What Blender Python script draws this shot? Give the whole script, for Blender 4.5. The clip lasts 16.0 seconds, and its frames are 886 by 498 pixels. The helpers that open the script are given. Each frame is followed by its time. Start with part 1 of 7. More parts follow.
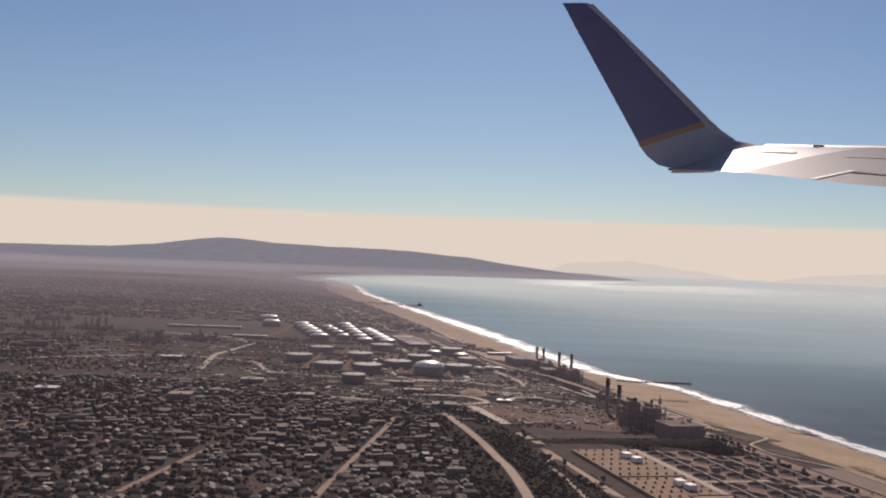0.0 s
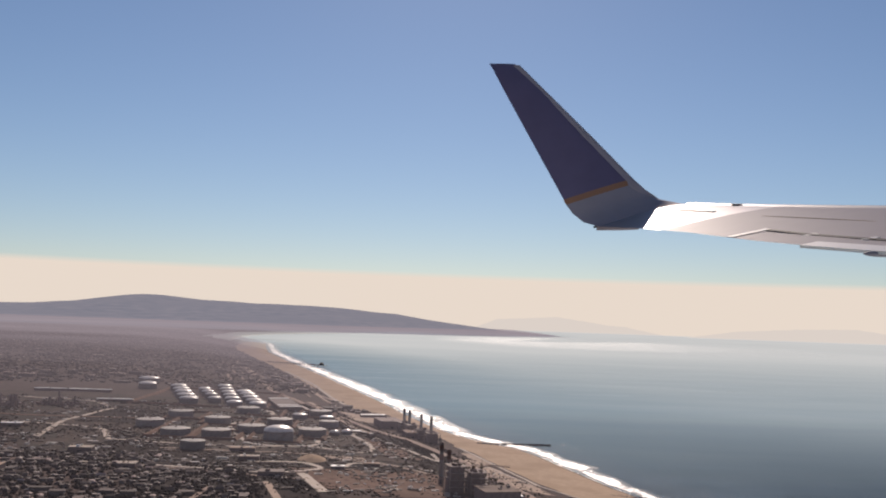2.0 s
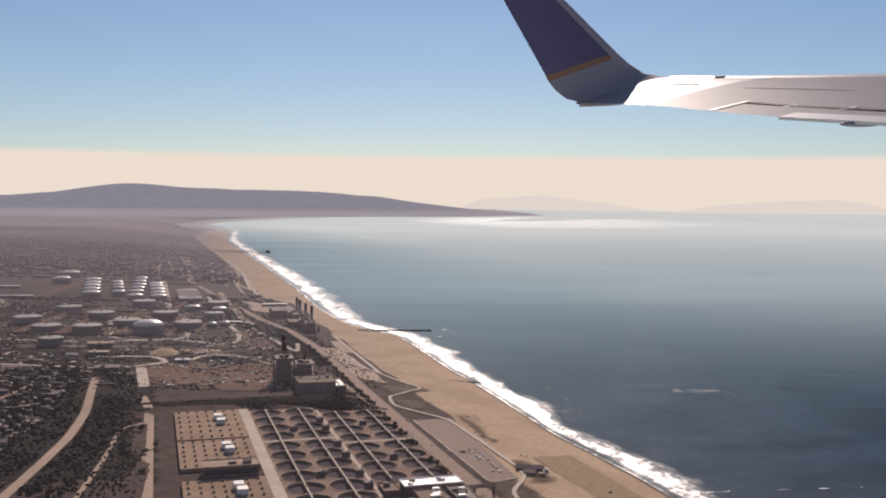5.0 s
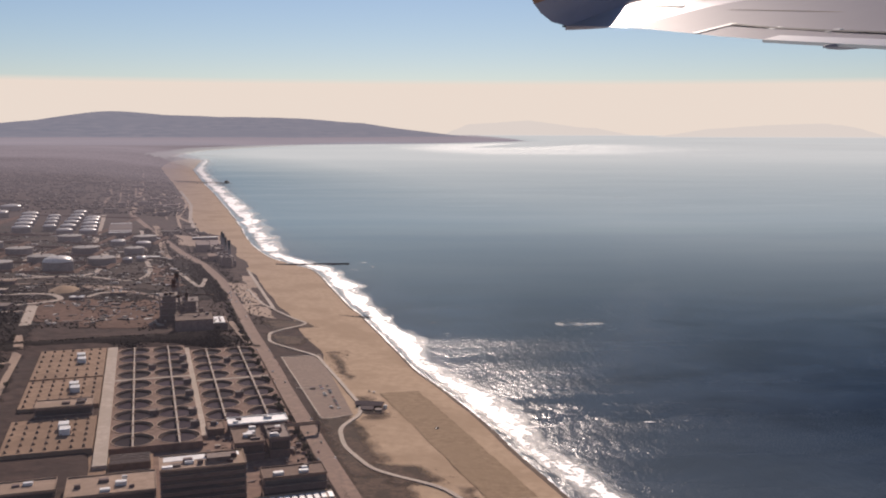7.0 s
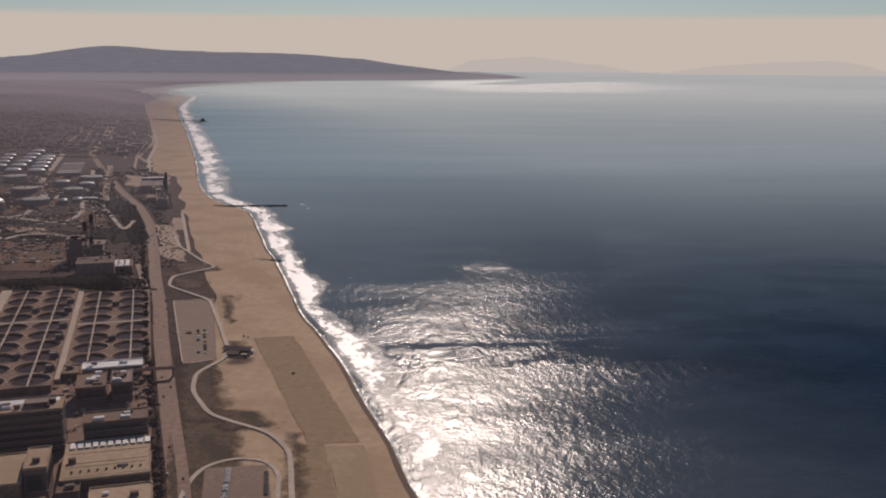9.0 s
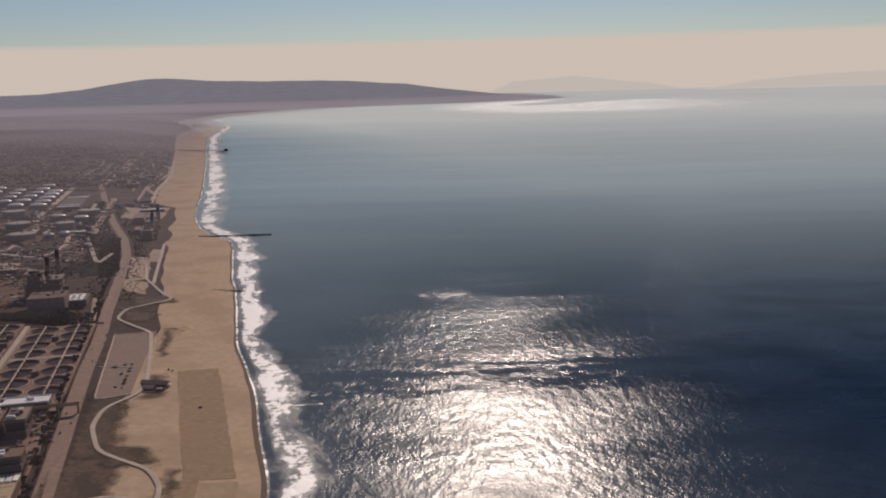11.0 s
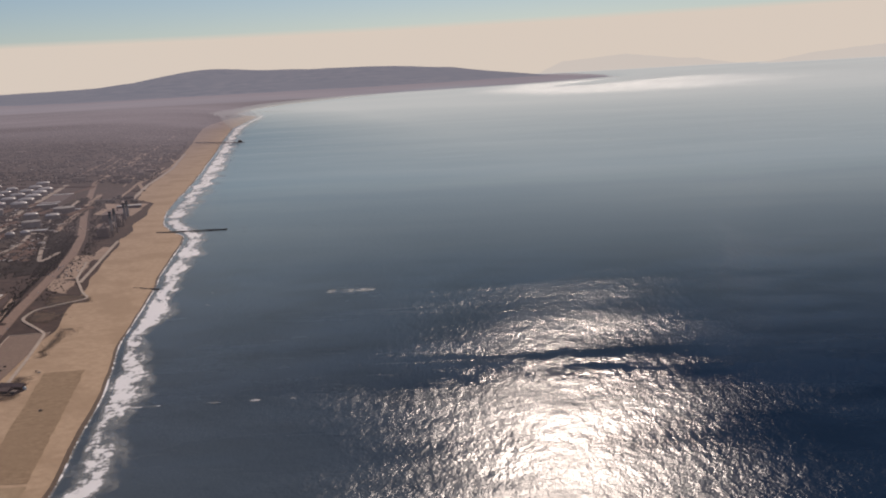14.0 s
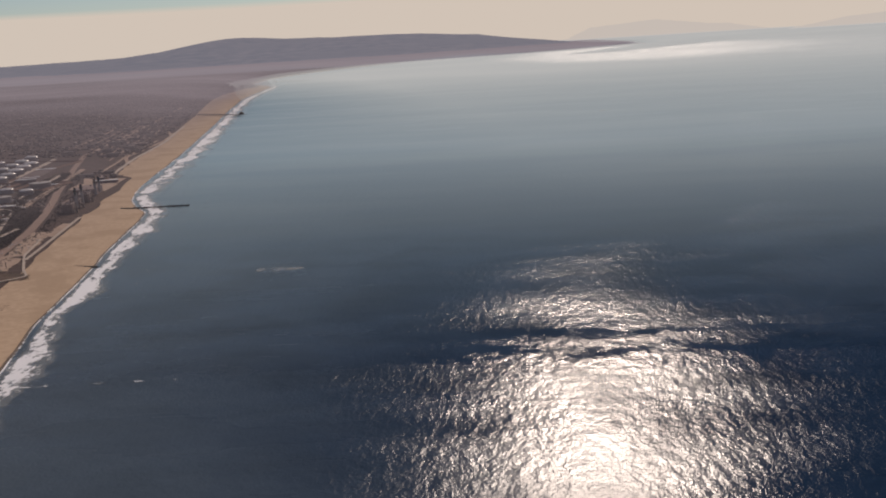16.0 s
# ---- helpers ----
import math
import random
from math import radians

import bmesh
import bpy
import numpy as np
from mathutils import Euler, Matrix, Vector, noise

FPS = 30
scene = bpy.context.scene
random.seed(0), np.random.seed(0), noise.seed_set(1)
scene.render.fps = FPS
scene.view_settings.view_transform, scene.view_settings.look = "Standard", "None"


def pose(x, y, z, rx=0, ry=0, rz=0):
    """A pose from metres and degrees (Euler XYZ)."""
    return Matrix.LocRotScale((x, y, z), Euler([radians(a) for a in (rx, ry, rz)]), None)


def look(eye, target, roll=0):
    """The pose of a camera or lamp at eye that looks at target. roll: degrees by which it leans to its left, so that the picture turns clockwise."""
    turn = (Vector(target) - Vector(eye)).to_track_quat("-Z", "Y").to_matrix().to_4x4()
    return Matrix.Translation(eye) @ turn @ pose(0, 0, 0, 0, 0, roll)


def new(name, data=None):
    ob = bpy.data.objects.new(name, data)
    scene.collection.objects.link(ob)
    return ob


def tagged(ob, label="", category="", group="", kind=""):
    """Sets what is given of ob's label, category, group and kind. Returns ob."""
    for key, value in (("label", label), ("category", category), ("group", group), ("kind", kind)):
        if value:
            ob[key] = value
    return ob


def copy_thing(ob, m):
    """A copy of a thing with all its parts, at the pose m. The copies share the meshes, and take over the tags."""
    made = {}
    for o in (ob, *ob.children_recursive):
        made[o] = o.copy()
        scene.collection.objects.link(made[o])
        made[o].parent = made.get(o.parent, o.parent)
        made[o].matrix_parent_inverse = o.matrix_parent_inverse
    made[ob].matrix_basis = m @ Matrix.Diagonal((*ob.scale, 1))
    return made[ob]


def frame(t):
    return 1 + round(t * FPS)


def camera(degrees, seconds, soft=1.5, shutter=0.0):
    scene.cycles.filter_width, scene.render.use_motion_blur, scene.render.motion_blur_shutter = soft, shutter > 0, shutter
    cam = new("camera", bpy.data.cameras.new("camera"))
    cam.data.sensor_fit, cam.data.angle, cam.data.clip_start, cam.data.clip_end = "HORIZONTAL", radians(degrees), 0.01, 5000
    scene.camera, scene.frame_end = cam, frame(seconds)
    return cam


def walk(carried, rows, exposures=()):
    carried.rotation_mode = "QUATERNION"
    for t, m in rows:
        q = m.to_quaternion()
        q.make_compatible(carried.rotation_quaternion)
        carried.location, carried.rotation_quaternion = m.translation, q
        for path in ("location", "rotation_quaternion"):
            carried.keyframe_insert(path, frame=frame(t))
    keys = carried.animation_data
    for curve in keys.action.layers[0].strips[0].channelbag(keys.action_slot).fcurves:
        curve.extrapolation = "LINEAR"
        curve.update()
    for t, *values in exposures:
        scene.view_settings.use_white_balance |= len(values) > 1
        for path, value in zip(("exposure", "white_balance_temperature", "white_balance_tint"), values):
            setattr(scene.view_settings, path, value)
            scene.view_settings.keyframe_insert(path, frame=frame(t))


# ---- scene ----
cam = camera(49.5, 16.0, soft=2.0)
PATH = [
    (0, (-2.688, -0.495, 46.734), (-2.684, 1.505, 46.755), 2.2),
    (0.5, (5.47, -0.332, 47.674), (5.477, 1.667, 47.717), 2.1),
    (1, (13.315, -0.532, 48.564), (13.343, 1.467, 48.633), 1.8),
    (1.5, (20.312, -1.13, 49.415), (20.383, 0.861, 49.595), 2.2),
    (2, (27.38, -1.986, 50.279), (27.514, 0.004, 50.421), 2.1),
    (2.5, (33.961, -2.256, 51.493), (34.101, -0.264, 51.597), 1.7),
    (3, (42.179, -2.485, 52.039), (42.306, -0.492, 52.145), 1.8),
    (3.5, (49.998, -3.413, 52.248), (50.144, -1.42, 52.339), 1.6),
    (4, (57.935, -5.028, 53.429), (58.092, -3.034, 53.427), 1.0),
    (4.5, (66.202, -5.139, 54.4), (66.361, -3.146, 54.347), 1.0),
    (4.6, (68.126, -5.141, 54.466), (68.292, -3.149, 54.409), 1.0),
    (4.7, (69.838, -5.161, 54.539), (69.99, -3.168, 54.47), 0.6),
    (6.8, (102.927, -9.169, 58.124), (103.091, -7.192, 57.87), 0.2),
    (7, (105.698, -9.585, 58.365), (105.864, -7.609, 58.105), 0.2),
    (7.5, (113.307, -10.912, 58.881), (113.474, -8.935, 58.624), 1.0),
    (8, (120.58, -11.362, 59.704), (120.738, -9.392, 59.392), 0.7),
    (8.5, (127.898, -12.403, 60.447), (128.057, -10.442, 60.091), 0.6),
    (9, (134.815, -12.95, 60.875), (134.964, -10.994, 60.486), 0.4),
    (9.2, (137.369, -13.067, 61.022), (137.521, -11.113, 60.622), 0.2),
    (11.3, (168.312, -11.624, 61.765), (168.329, -9.652, 61.43), -2.0),
    (11.5, (171.39, -11.397, 61.837), (171.395, -9.425, 61.505), -2.4),
    (12, (179.324, -11.146, 62.075), (179.313, -9.176, 61.735), -2.8),
    (12.5, (186.647, -10.776, 62.304), (186.614, -8.808, 61.951), -2.9),
    (13, (193.922, -10.739, 62.583), (193.864, -8.771, 62.233), -3.1),
    (13.5, (201.305, -10.293, 63.003), (201.234, -8.328, 62.636), -2.9),
    (14, (208.99, -10.662, 63.215), (208.901, -8.7, 62.841), -3.2),
    (14.5, (216.689, -10.265, 63.554), (216.588, -8.304, 63.171), -3.2),
    (15, (224.363, -9.948, 63.932), (224.24, -7.992, 63.536), -3.3),
    (15.5, (232.181, -10.456, 64.56), (232.041, -8.503, 64.149), -3.2),
    (16, (240.52, -10.406, 65.148), (240.359, -8.46, 64.712), -3.6),
]
EXPOSURES = [(0, 0.05, 6430, 17.8), (2, 0.16, 6410, 17.8), (3.5, 0.17, 6380, 17.8), (4.5, 0.22, 6410, 17.8), (7, 0.18, 6370, 19.8), (9, -0.36, 6400, 19.8), (11.5, -0.25, 6470, 18.8), (12.5, -0.14, 6440, 18.8), (13, -0.05, 6420, 18.8), (14, -0.08, 6420, 17.8), (15, 0.1, 6420, 17.8), (15.5, -0.12, 6450, 17.8), (16, -0.19, 6470, 17.8)]
walk(cam, [(t, look(eye, target, roll)) for t, eye, target, roll in PATH], EXPOSURES)

# ---- world, sun ----
SUN_EL, SUN_AZ = 31.0, 4.6
world = bpy.data.worlds.new("sky")
scene.world = world
world.use_nodes = True
wn = world.node_tree.nodes
sky = wn.new("ShaderNodeTexSky")
sky.sky_type = "NISHITA"
sky.sun_disc = False
sky.sun_elevation, sky.sun_rotation = radians(SUN_EL), radians(SUN_AZ)
sky.altitude, sky.air_density, sky.dust_density, sky.ozone_density = 200, 1.0, 0.1, 3.1
wn["Background"].inputs["Strength"].default_value = 0.057
world.node_tree.links.new(sky.outputs[0], wn["Background"].inputs["Color"])
sun_data = bpy.data.lights.new("sun", "SUN")
sun_data.energy, sun_data.angle, sun_data.color = 4.15, radians(0.5), (1.0, 0.86, 0.70)
sun = new("sun", sun_data)
sun_way = Vector((math.sin(radians(SUN_AZ)) * math.cos(radians(SUN_EL)), math.cos(radians(SUN_AZ)) * math.cos(radians(SUN_EL)), math.sin(radians(SUN_EL))))
sun.matrix_world = Matrix.Translation((0, 800, 900)) @ sun_way.to_track_quat("Z", "Y").to_matrix().to_4x4()

# ---- materials ----
def mat(name, c1, c2, scale=1.0, rough=0.8, bump=0.0, metal=0.0, big=0.12, c3=None, vary=0.0, spec=0.3, sharp=0.15):
    """Two colours mixed by noise at two scales, a third in large stains, and fine relief. vary: change from object to object."""
    m = bpy.data.materials.new(name)
    m.use_nodes = True
    n, l = m.node_tree.nodes, m.node_tree.links
    p = n["Principled BSDF"]
    p.inputs["Roughness"].default_value, p.inputs["Metallic"].default_value = rough, metal
    p.inputs["Specular IOR Level"].default_value = spec
    geo = n.new("ShaderNodeNewGeometry")
    fine, wide = n.new("ShaderNodeTexNoise"), n.new("ShaderNodeTexNoise")
    for t, s, d in ((fine, scale, 5), (wide, scale * big, 3)):
        t.inputs["Scale"].default_value, t.inputs["Detail"].default_value = s, d
        l.new(geo.outputs["Position"], t.inputs["Vector"])
    ramp = n.new("ShaderNodeValToRGB")
    ramp.color_ramp.elements[0].position, ramp.color_ramp.elements[1].position = 0.5 - sharp, 0.5 + sharp
    ramp.color_ramp.elements[0].color, ramp.color_ramp.elements[1].color = (*c1, 1), (*c2, 1)
    l.new(fine.outputs["Fac"], ramp.inputs["Fac"])
    mix = n.new("ShaderNodeMix")
    mix.data_type = "RGBA"
    c3 = c3 or tuple(0.5 * (a + b) for a, b in zip(c1, c2))
    mix.inputs["B"].default_value = (*c3, 1)
    cut = n.new("ShaderNodeMapRange")
    cut.inputs["From Min"].default_value, cut.inputs["From Max"].default_value, cut.inputs["To Max"].default_value = 0.48, 0.6, 0.75
    l.new(wide.outputs["Fac"], cut.inputs["Value"])
    l.new(cut.outputs[0], mix.inputs["Factor"])
    l.new(ramp.outputs["Color"], mix.inputs["A"])
    last = mix.outputs["Result"]
    if vary:
        info, hsv, rng = n.new("ShaderNodeObjectInfo"), n.new("ShaderNodeHueSaturation"), n.new("ShaderNodeMapRange")
        rng.inputs["To Min"].default_value, rng.inputs["To Max"].default_value = 1 - vary, 1 + vary
        l.new(info.outputs["Random"], rng.inputs["Value"])
        l.new(rng.outputs[0], hsv.inputs["Value"])
        l.new(last, hsv.inputs["Color"])
        last = hsv.outputs["Color"]
    l.new(last, p.inputs["Base Color"])
    if bump:
        b = n.new("ShaderNodeBump")
        b.inputs["Strength"].default_value, b.inputs["Distance"].default_value = bump, 0.4 / scale
        l.new(fine.outputs["Fac"], b.inputs["Height"])
        l.new(b.outputs[0], p.inputs["Normal"])
    return m


def leafy(m, share=0.5):
    """Lets light through thin leaves."""
    n, l = m.node_tree.nodes, m.node_tree.links
    p, out = n["Principled BSDF"], n["Material Output"]
    t, mix = n.new("ShaderNodeBsdfTranslucent"), n.new("ShaderNodeMixShader")
    mix.inputs["Fac"].default_value = share
    l.new(p.inputs["Base Color"].links[0].from_socket, t.inputs["Color"])
    l.new(p.outputs[0], mix.inputs[1])
    l.new(t.outputs[0], mix.inputs[2])
    l.new(mix.outputs[0], out.inputs["Surface"])


def island_mat(name, colours, rough=0.8):
    """One colour for each island of a joined mesh, picked by chance from a ramp."""
    m = bpy.data.materials.new(name)
    m.use_nodes = True
    n, l = m.node_tree.nodes, m.node_tree.links
    p = n["Principled BSDF"]
    p.inputs["Roughness"].default_value, p.inputs["Specular IOR Level"].default_value = rough, 0.25
    geo, ramp = n.new("ShaderNodeNewGeometry"), n.new("ShaderNodeValToRGB")
    ramp.color_ramp.interpolation = "CONSTANT"
    e = ramp.color_ramp.elements
    e[0].color = (*colours[0], 1)
    e[1].position, e[1].color = 1 / len(colours), (*colours[1], 1)
    for i, c in enumerate(colours[2:], 2):
        e.new(i / len(colours)).color = (*c, 1)
    l.new(geo.outputs["Random Per Island"], ramp.inputs["Fac"])
    grime = n.new("ShaderNodeTexNoise")
    grime.inputs["Scale"].default_value, grime.inputs["Detail"].default_value = 1.7, 4
    l.new(geo.outputs["Position"], grime.inputs["Vector"])
    rng = n.new("ShaderNodeMapRange")
    rng.inputs["To Min"].default_value, rng.inputs["To Max"].default_value = 0.6, 1.3
    l.new(grime.outputs["Fac"], rng.inputs["Value"])
    mul = n.new("ShaderNodeMix")
    mul.data_type, mul.blend_type = "RGBA", "MULTIPLY"
    mul.inputs["Factor"].default_value = 1
    l.new(ramp.outputs["Color"], mul.inputs["A"])
    l.new(rng.outputs[0], mul.inputs["B"])
    l.new(mul.outputs["Result"], p.inputs["Base Color"])
    return m


SAND = mat("sand", (0.426, 0.304, 0.199), (0.493, 0.357, 0.238), 0.55, 0.95, 0.25, c3=(0.377, 0.265, 0.17), big=0.1, spec=0.1)
SAND_WET = mat("wet_sand", (0.111, 0.0808, 0.0609), (0.145, 0.106, 0.0783), 0.8, 0.85, 0.1, spec=0.08)
SAND_SWEPT = mat("swept_sand", (0.366, 0.267, 0.17), (0.416, 0.308, 0.199), 0.9, 0.95, 0.3, c3=(0.337, 0.245, 0.155), spec=0.1)
SAND_GRADED = mat("graded_sand", (0.27, 0.188, 0.116), (0.333, 0.236, 0.147), 0.9, 0.95, 0.3, spec=0.1)
EARTH = mat("earth", (0.040, 0.026, 0.022), (0.090, 0.056, 0.044), 0.35, 0.95, 0.3, c3=(0.052, 0.034, 0.028), big=0.2, spec=0.1, sharp=0.2)
DIRT = mat("bare_dirt", (0.112, 0.062, 0.043), (0.195, 0.116, 0.081), 0.5, 0.95, 0.3, c3=(0.123, 0.0718, 0.0495), spec=0.1)
ASPHALT = mat("asphalt", (0.175, 0.12, 0.0877), (0.244, 0.166, 0.121), 1.2, 0.85, 0.1, c3=(0.201, 0.134, 0.0984), spec=0.2)
ROAD = mat("worn_road", (0.2, 0.131, 0.0954), (0.291, 0.19, 0.137), 0.8, 0.85, 0.1, c3=(0.231, 0.15, 0.11), spec=0.2)
CONCRETE = mat("concrete", (0.311, 0.216, 0.152), (0.399, 0.283, 0.203), 0.9, 0.85, 0.1, c3=(0.288, 0.202, 0.143), spec=0.2)
CONCRETE_PALE = mat("pale_concrete", (0.385, 0.309, 0.243), (0.482, 0.392, 0.315), 0.9, 0.8, 0.1, c3=(0.385, 0.314, 0.243), spec=0.2)
ROOF_TAN = mat("gravel_roof", (0.385, 0.283, 0.19), (0.48, 0.358, 0.247), 1.0, 0.9, 0.15, c3=(0.34, 0.246, 0.162), spec=0.1)
CONCRETE_DARK = mat("stained_concrete", (0.151, 0.0951, 0.0662), (0.218, 0.141, 0.0994), 1.4, 0.85, 0.1, spec=0.2, vary=0.3)
WHITE = mat("white_roof", (0.68, 0.66, 0.62), (0.8, 0.78, 0.74), 1.2, 0.5, 0.05, c3=(0.6, 0.58, 0.55), vary=0.1)
GLASS_DARK = mat("dark_glazing", (0.02, 0.022, 0.028), (0.035, 0.038, 0.045), 1.0, 0.15, spec=0.5)
STEEL = mat("painted_steel", (0.169, 0.129, 0.108), (0.236, 0.182, 0.154), 1.5, 0.75, 0.05, vary=0.2, spec=0.1)
STEEL_DARK = mat("dark_steel", (0.142, 0.101, 0.0907), (0.199, 0.143, 0.126), 1.5, 0.75, 0.05, vary=0.25, spec=0.1)
TANK_WALL = mat("tank_wall", (0.17, 0.15, 0.14), (0.22, 0.195, 0.18), 0.8, 0.6, 0.05, vary=0.35)
TANK_FLAT = mat("tank_flat_roof", (0.24, 0.22, 0.20), (0.31, 0.285, 0.255), 0.7, 0.7, 0.03, c3=(0.2, 0.18, 0.165), vary=0.2)
TANK_ROOF = mat("tank_roof", (0.52, 0.48, 0.42), (0.66, 0.61, 0.55), 0.8, 0.38, 0.03, vary=0.15, spec=0.5)
SCUM = mat("tank_water", (0.034, 0.024, 0.034), (0.052, 0.036, 0.048), 0.5, 0.85, 0.05, c3=(0.0265, 0.0167, 0.0252), spec=0.06, vary=0.4)
DECK_TAN = mat("reactor_deck", (0.27, 0.178, 0.116), (0.355, 0.238, 0.158), 0.8, 0.9, 0.1, c3=(0.233, 0.152, 0.0989), spec=0.1)
DECK = mat("works_deck", (0.194, 0.126, 0.0931), (0.275, 0.182, 0.135), 0.8, 0.9, 0.1, c3=(0.211, 0.131, 0.095), spec=0.1)
STACK_RED = mat("red_paint", (0.16, 0.095, 0.075), (0.20, 0.125, 0.10), 2.0, 0.8, spec=0.1)
STACK_WHITE = mat("stack_white", (0.17, 0.14, 0.125), (0.22, 0.19, 0.165), 2.0, 0.8, spec=0.1)
STACK_GREY = mat("stack_grey", (0.20, 0.19, 0.185), (0.28, 0.265, 0.255), 2.0, 0.7)
FOLIAGE = mat("foliage", (0.0788, 0.066, 0.04), (0.131, 0.105, 0.065), 1.6, 0.85, 0.3, c3=(0.0735, 0.062, 0.036), vary=0.35, spec=0.15)
SCRUB = mat("coastal_scrub", (0.105, 0.066, 0.043), (0.196, 0.124, 0.083), 1.4, 0.9, 0.3, c3=(0.082, 0.056, 0.036), spec=0.1)


def soft_rim(m):
    """Lets a draped sheet thin out unevenly towards its rim; its UV holds the distance from the rim."""
    n, l = m.node_tree.nodes, m.node_tree.links
    uv, sep, geo, t, add, r = (n.new("ShaderNode" + k) for k in ("UVMap", "SeparateXYZ", "NewGeometry", "TexNoise", "Math", "MapRange"))
    t.inputs["Scale"].default_value, t.inputs["Detail"].default_value, t.inputs["Roughness"].default_value = 0.4, 6, 0.68
    l.new(geo.outputs["Position"], t.inputs["Vector"])
    l.new(uv.outputs[0], sep.inputs[0])
    l.new(sep.outputs["X"], add.inputs[0])
    l.new(t.outputs["Fac"], add.inputs[1])
    l.new(add.outputs[0], r.inputs["Value"])
    r.inputs["From Min"].default_value, r.inputs["From Max"].default_value = 0.58, 1.15
    l.new(r.outputs[0], n["Principled BSDF"].inputs["Alpha"])
    return m


SCRUB_SOFT = soft_rim(mat("dune_scrub", (0.062, 0.040, 0.027), (0.128, 0.083, 0.056), 1.4, 0.9, 0.3, c3=(0.052, 0.036, 0.024), spec=0.1))
# near-black: shade among the bushes is painted into this scrub colour
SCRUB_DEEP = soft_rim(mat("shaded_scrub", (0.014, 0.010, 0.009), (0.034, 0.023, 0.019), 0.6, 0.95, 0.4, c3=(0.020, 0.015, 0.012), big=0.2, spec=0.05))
SCRUB_DARK = mat("dry_scrub", (0.032, 0.023, 0.018), (0.078, 0.052, 0.038), 0.45, 0.95, 0.3, c3=(0.024, 0.021, 0.015), big=0.16, spec=0.1)
BARK = mat("bark", (0.06, 0.045, 0.035), (0.1, 0.08, 0.06), 3.0, 0.9)
ROCK = mat("groyne_rock", (0.05, 0.045, 0.04), (0.13, 0.115, 0.10), 1.2, 0.85, 0.4)
TIMBER = mat("pier_timber", (0.07, 0.06, 0.05), (0.12, 0.1, 0.085), 1.0, 0.85)
WALLS = mat("stucco", (0.208, 0.145, 0.11), (0.281, 0.199, 0.152), 1.5, 0.85, vary=0.4, spec=0.1)
ROOFS = mat("roof_tiles", (0.0477, 0.0296, 0.0256), (0.0687, 0.0444, 0.0376), 2.5, 0.75, 0.2, vary=0.55)
TOWN = island_mat("town_roofs", [(0.34, 0.275, 0.235), (0.0493, 0.0312, 0.0274), (0.084, 0.0534, 0.047), (0.0803, 0.0514, 0.0449), (0.0578, 0.0371, 0.0334), (0.0658, 0.0387, 0.0328), (0.0866, 0.0554, 0.0494), (0.0755, 0.0474, 0.0416), (0.073, 0.0462, 0.0407), (0.056, 0.0357, 0.0318), (0.0504, 0.032, 0.0281), (0.088, 0.056, 0.0488), (0.0746, 0.0467, 0.041), (0.073, 0.047, 0.0411), (0.0532, 0.0342, 0.0303), (0.11, 0.0707, 0.0608), (0.367, 0.265, 0.229)])
TOWN_WALL = island_mat("town_walls", [(0.16, 0.118, 0.1), (0.13, 0.1, 0.085), (0.21, 0.158, 0.13), (0.12, 0.092, 0.08)])
GROVE = island_mat("grove_leaves", [(0.0396, 0.03, 0.0213), (0.049, 0.0362, 0.0252), (0.058, 0.0413, 0.0295), (0.0431, 0.0321, 0.0237), (0.0613, 0.0424, 0.0324)], 0.9)
for leaf in (FOLIAGE, SCRUB, GROVE):
    leafy(leaf)
PAINTS = [mat("car_" + n, c, c, 3.0, 0.25, spec=0.5, metal=0.1) for n, c in (("white", (0.75, 0.74, 0.72)), ("black", (0.02, 0.02, 0.022)), ("silver", (0.4, 0.4, 0.41)), ("red", (0.25, 0.03, 0.025)))]
RUBBER = mat("rubber", (0.02, 0.02, 0.02), (0.03, 0.03, 0.03), 5.0, 0.9)


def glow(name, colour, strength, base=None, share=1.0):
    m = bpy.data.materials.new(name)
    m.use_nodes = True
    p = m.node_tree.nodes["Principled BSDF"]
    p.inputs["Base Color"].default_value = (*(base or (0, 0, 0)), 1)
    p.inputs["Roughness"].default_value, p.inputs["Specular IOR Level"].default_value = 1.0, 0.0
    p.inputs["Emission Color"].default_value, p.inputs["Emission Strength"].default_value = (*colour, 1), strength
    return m


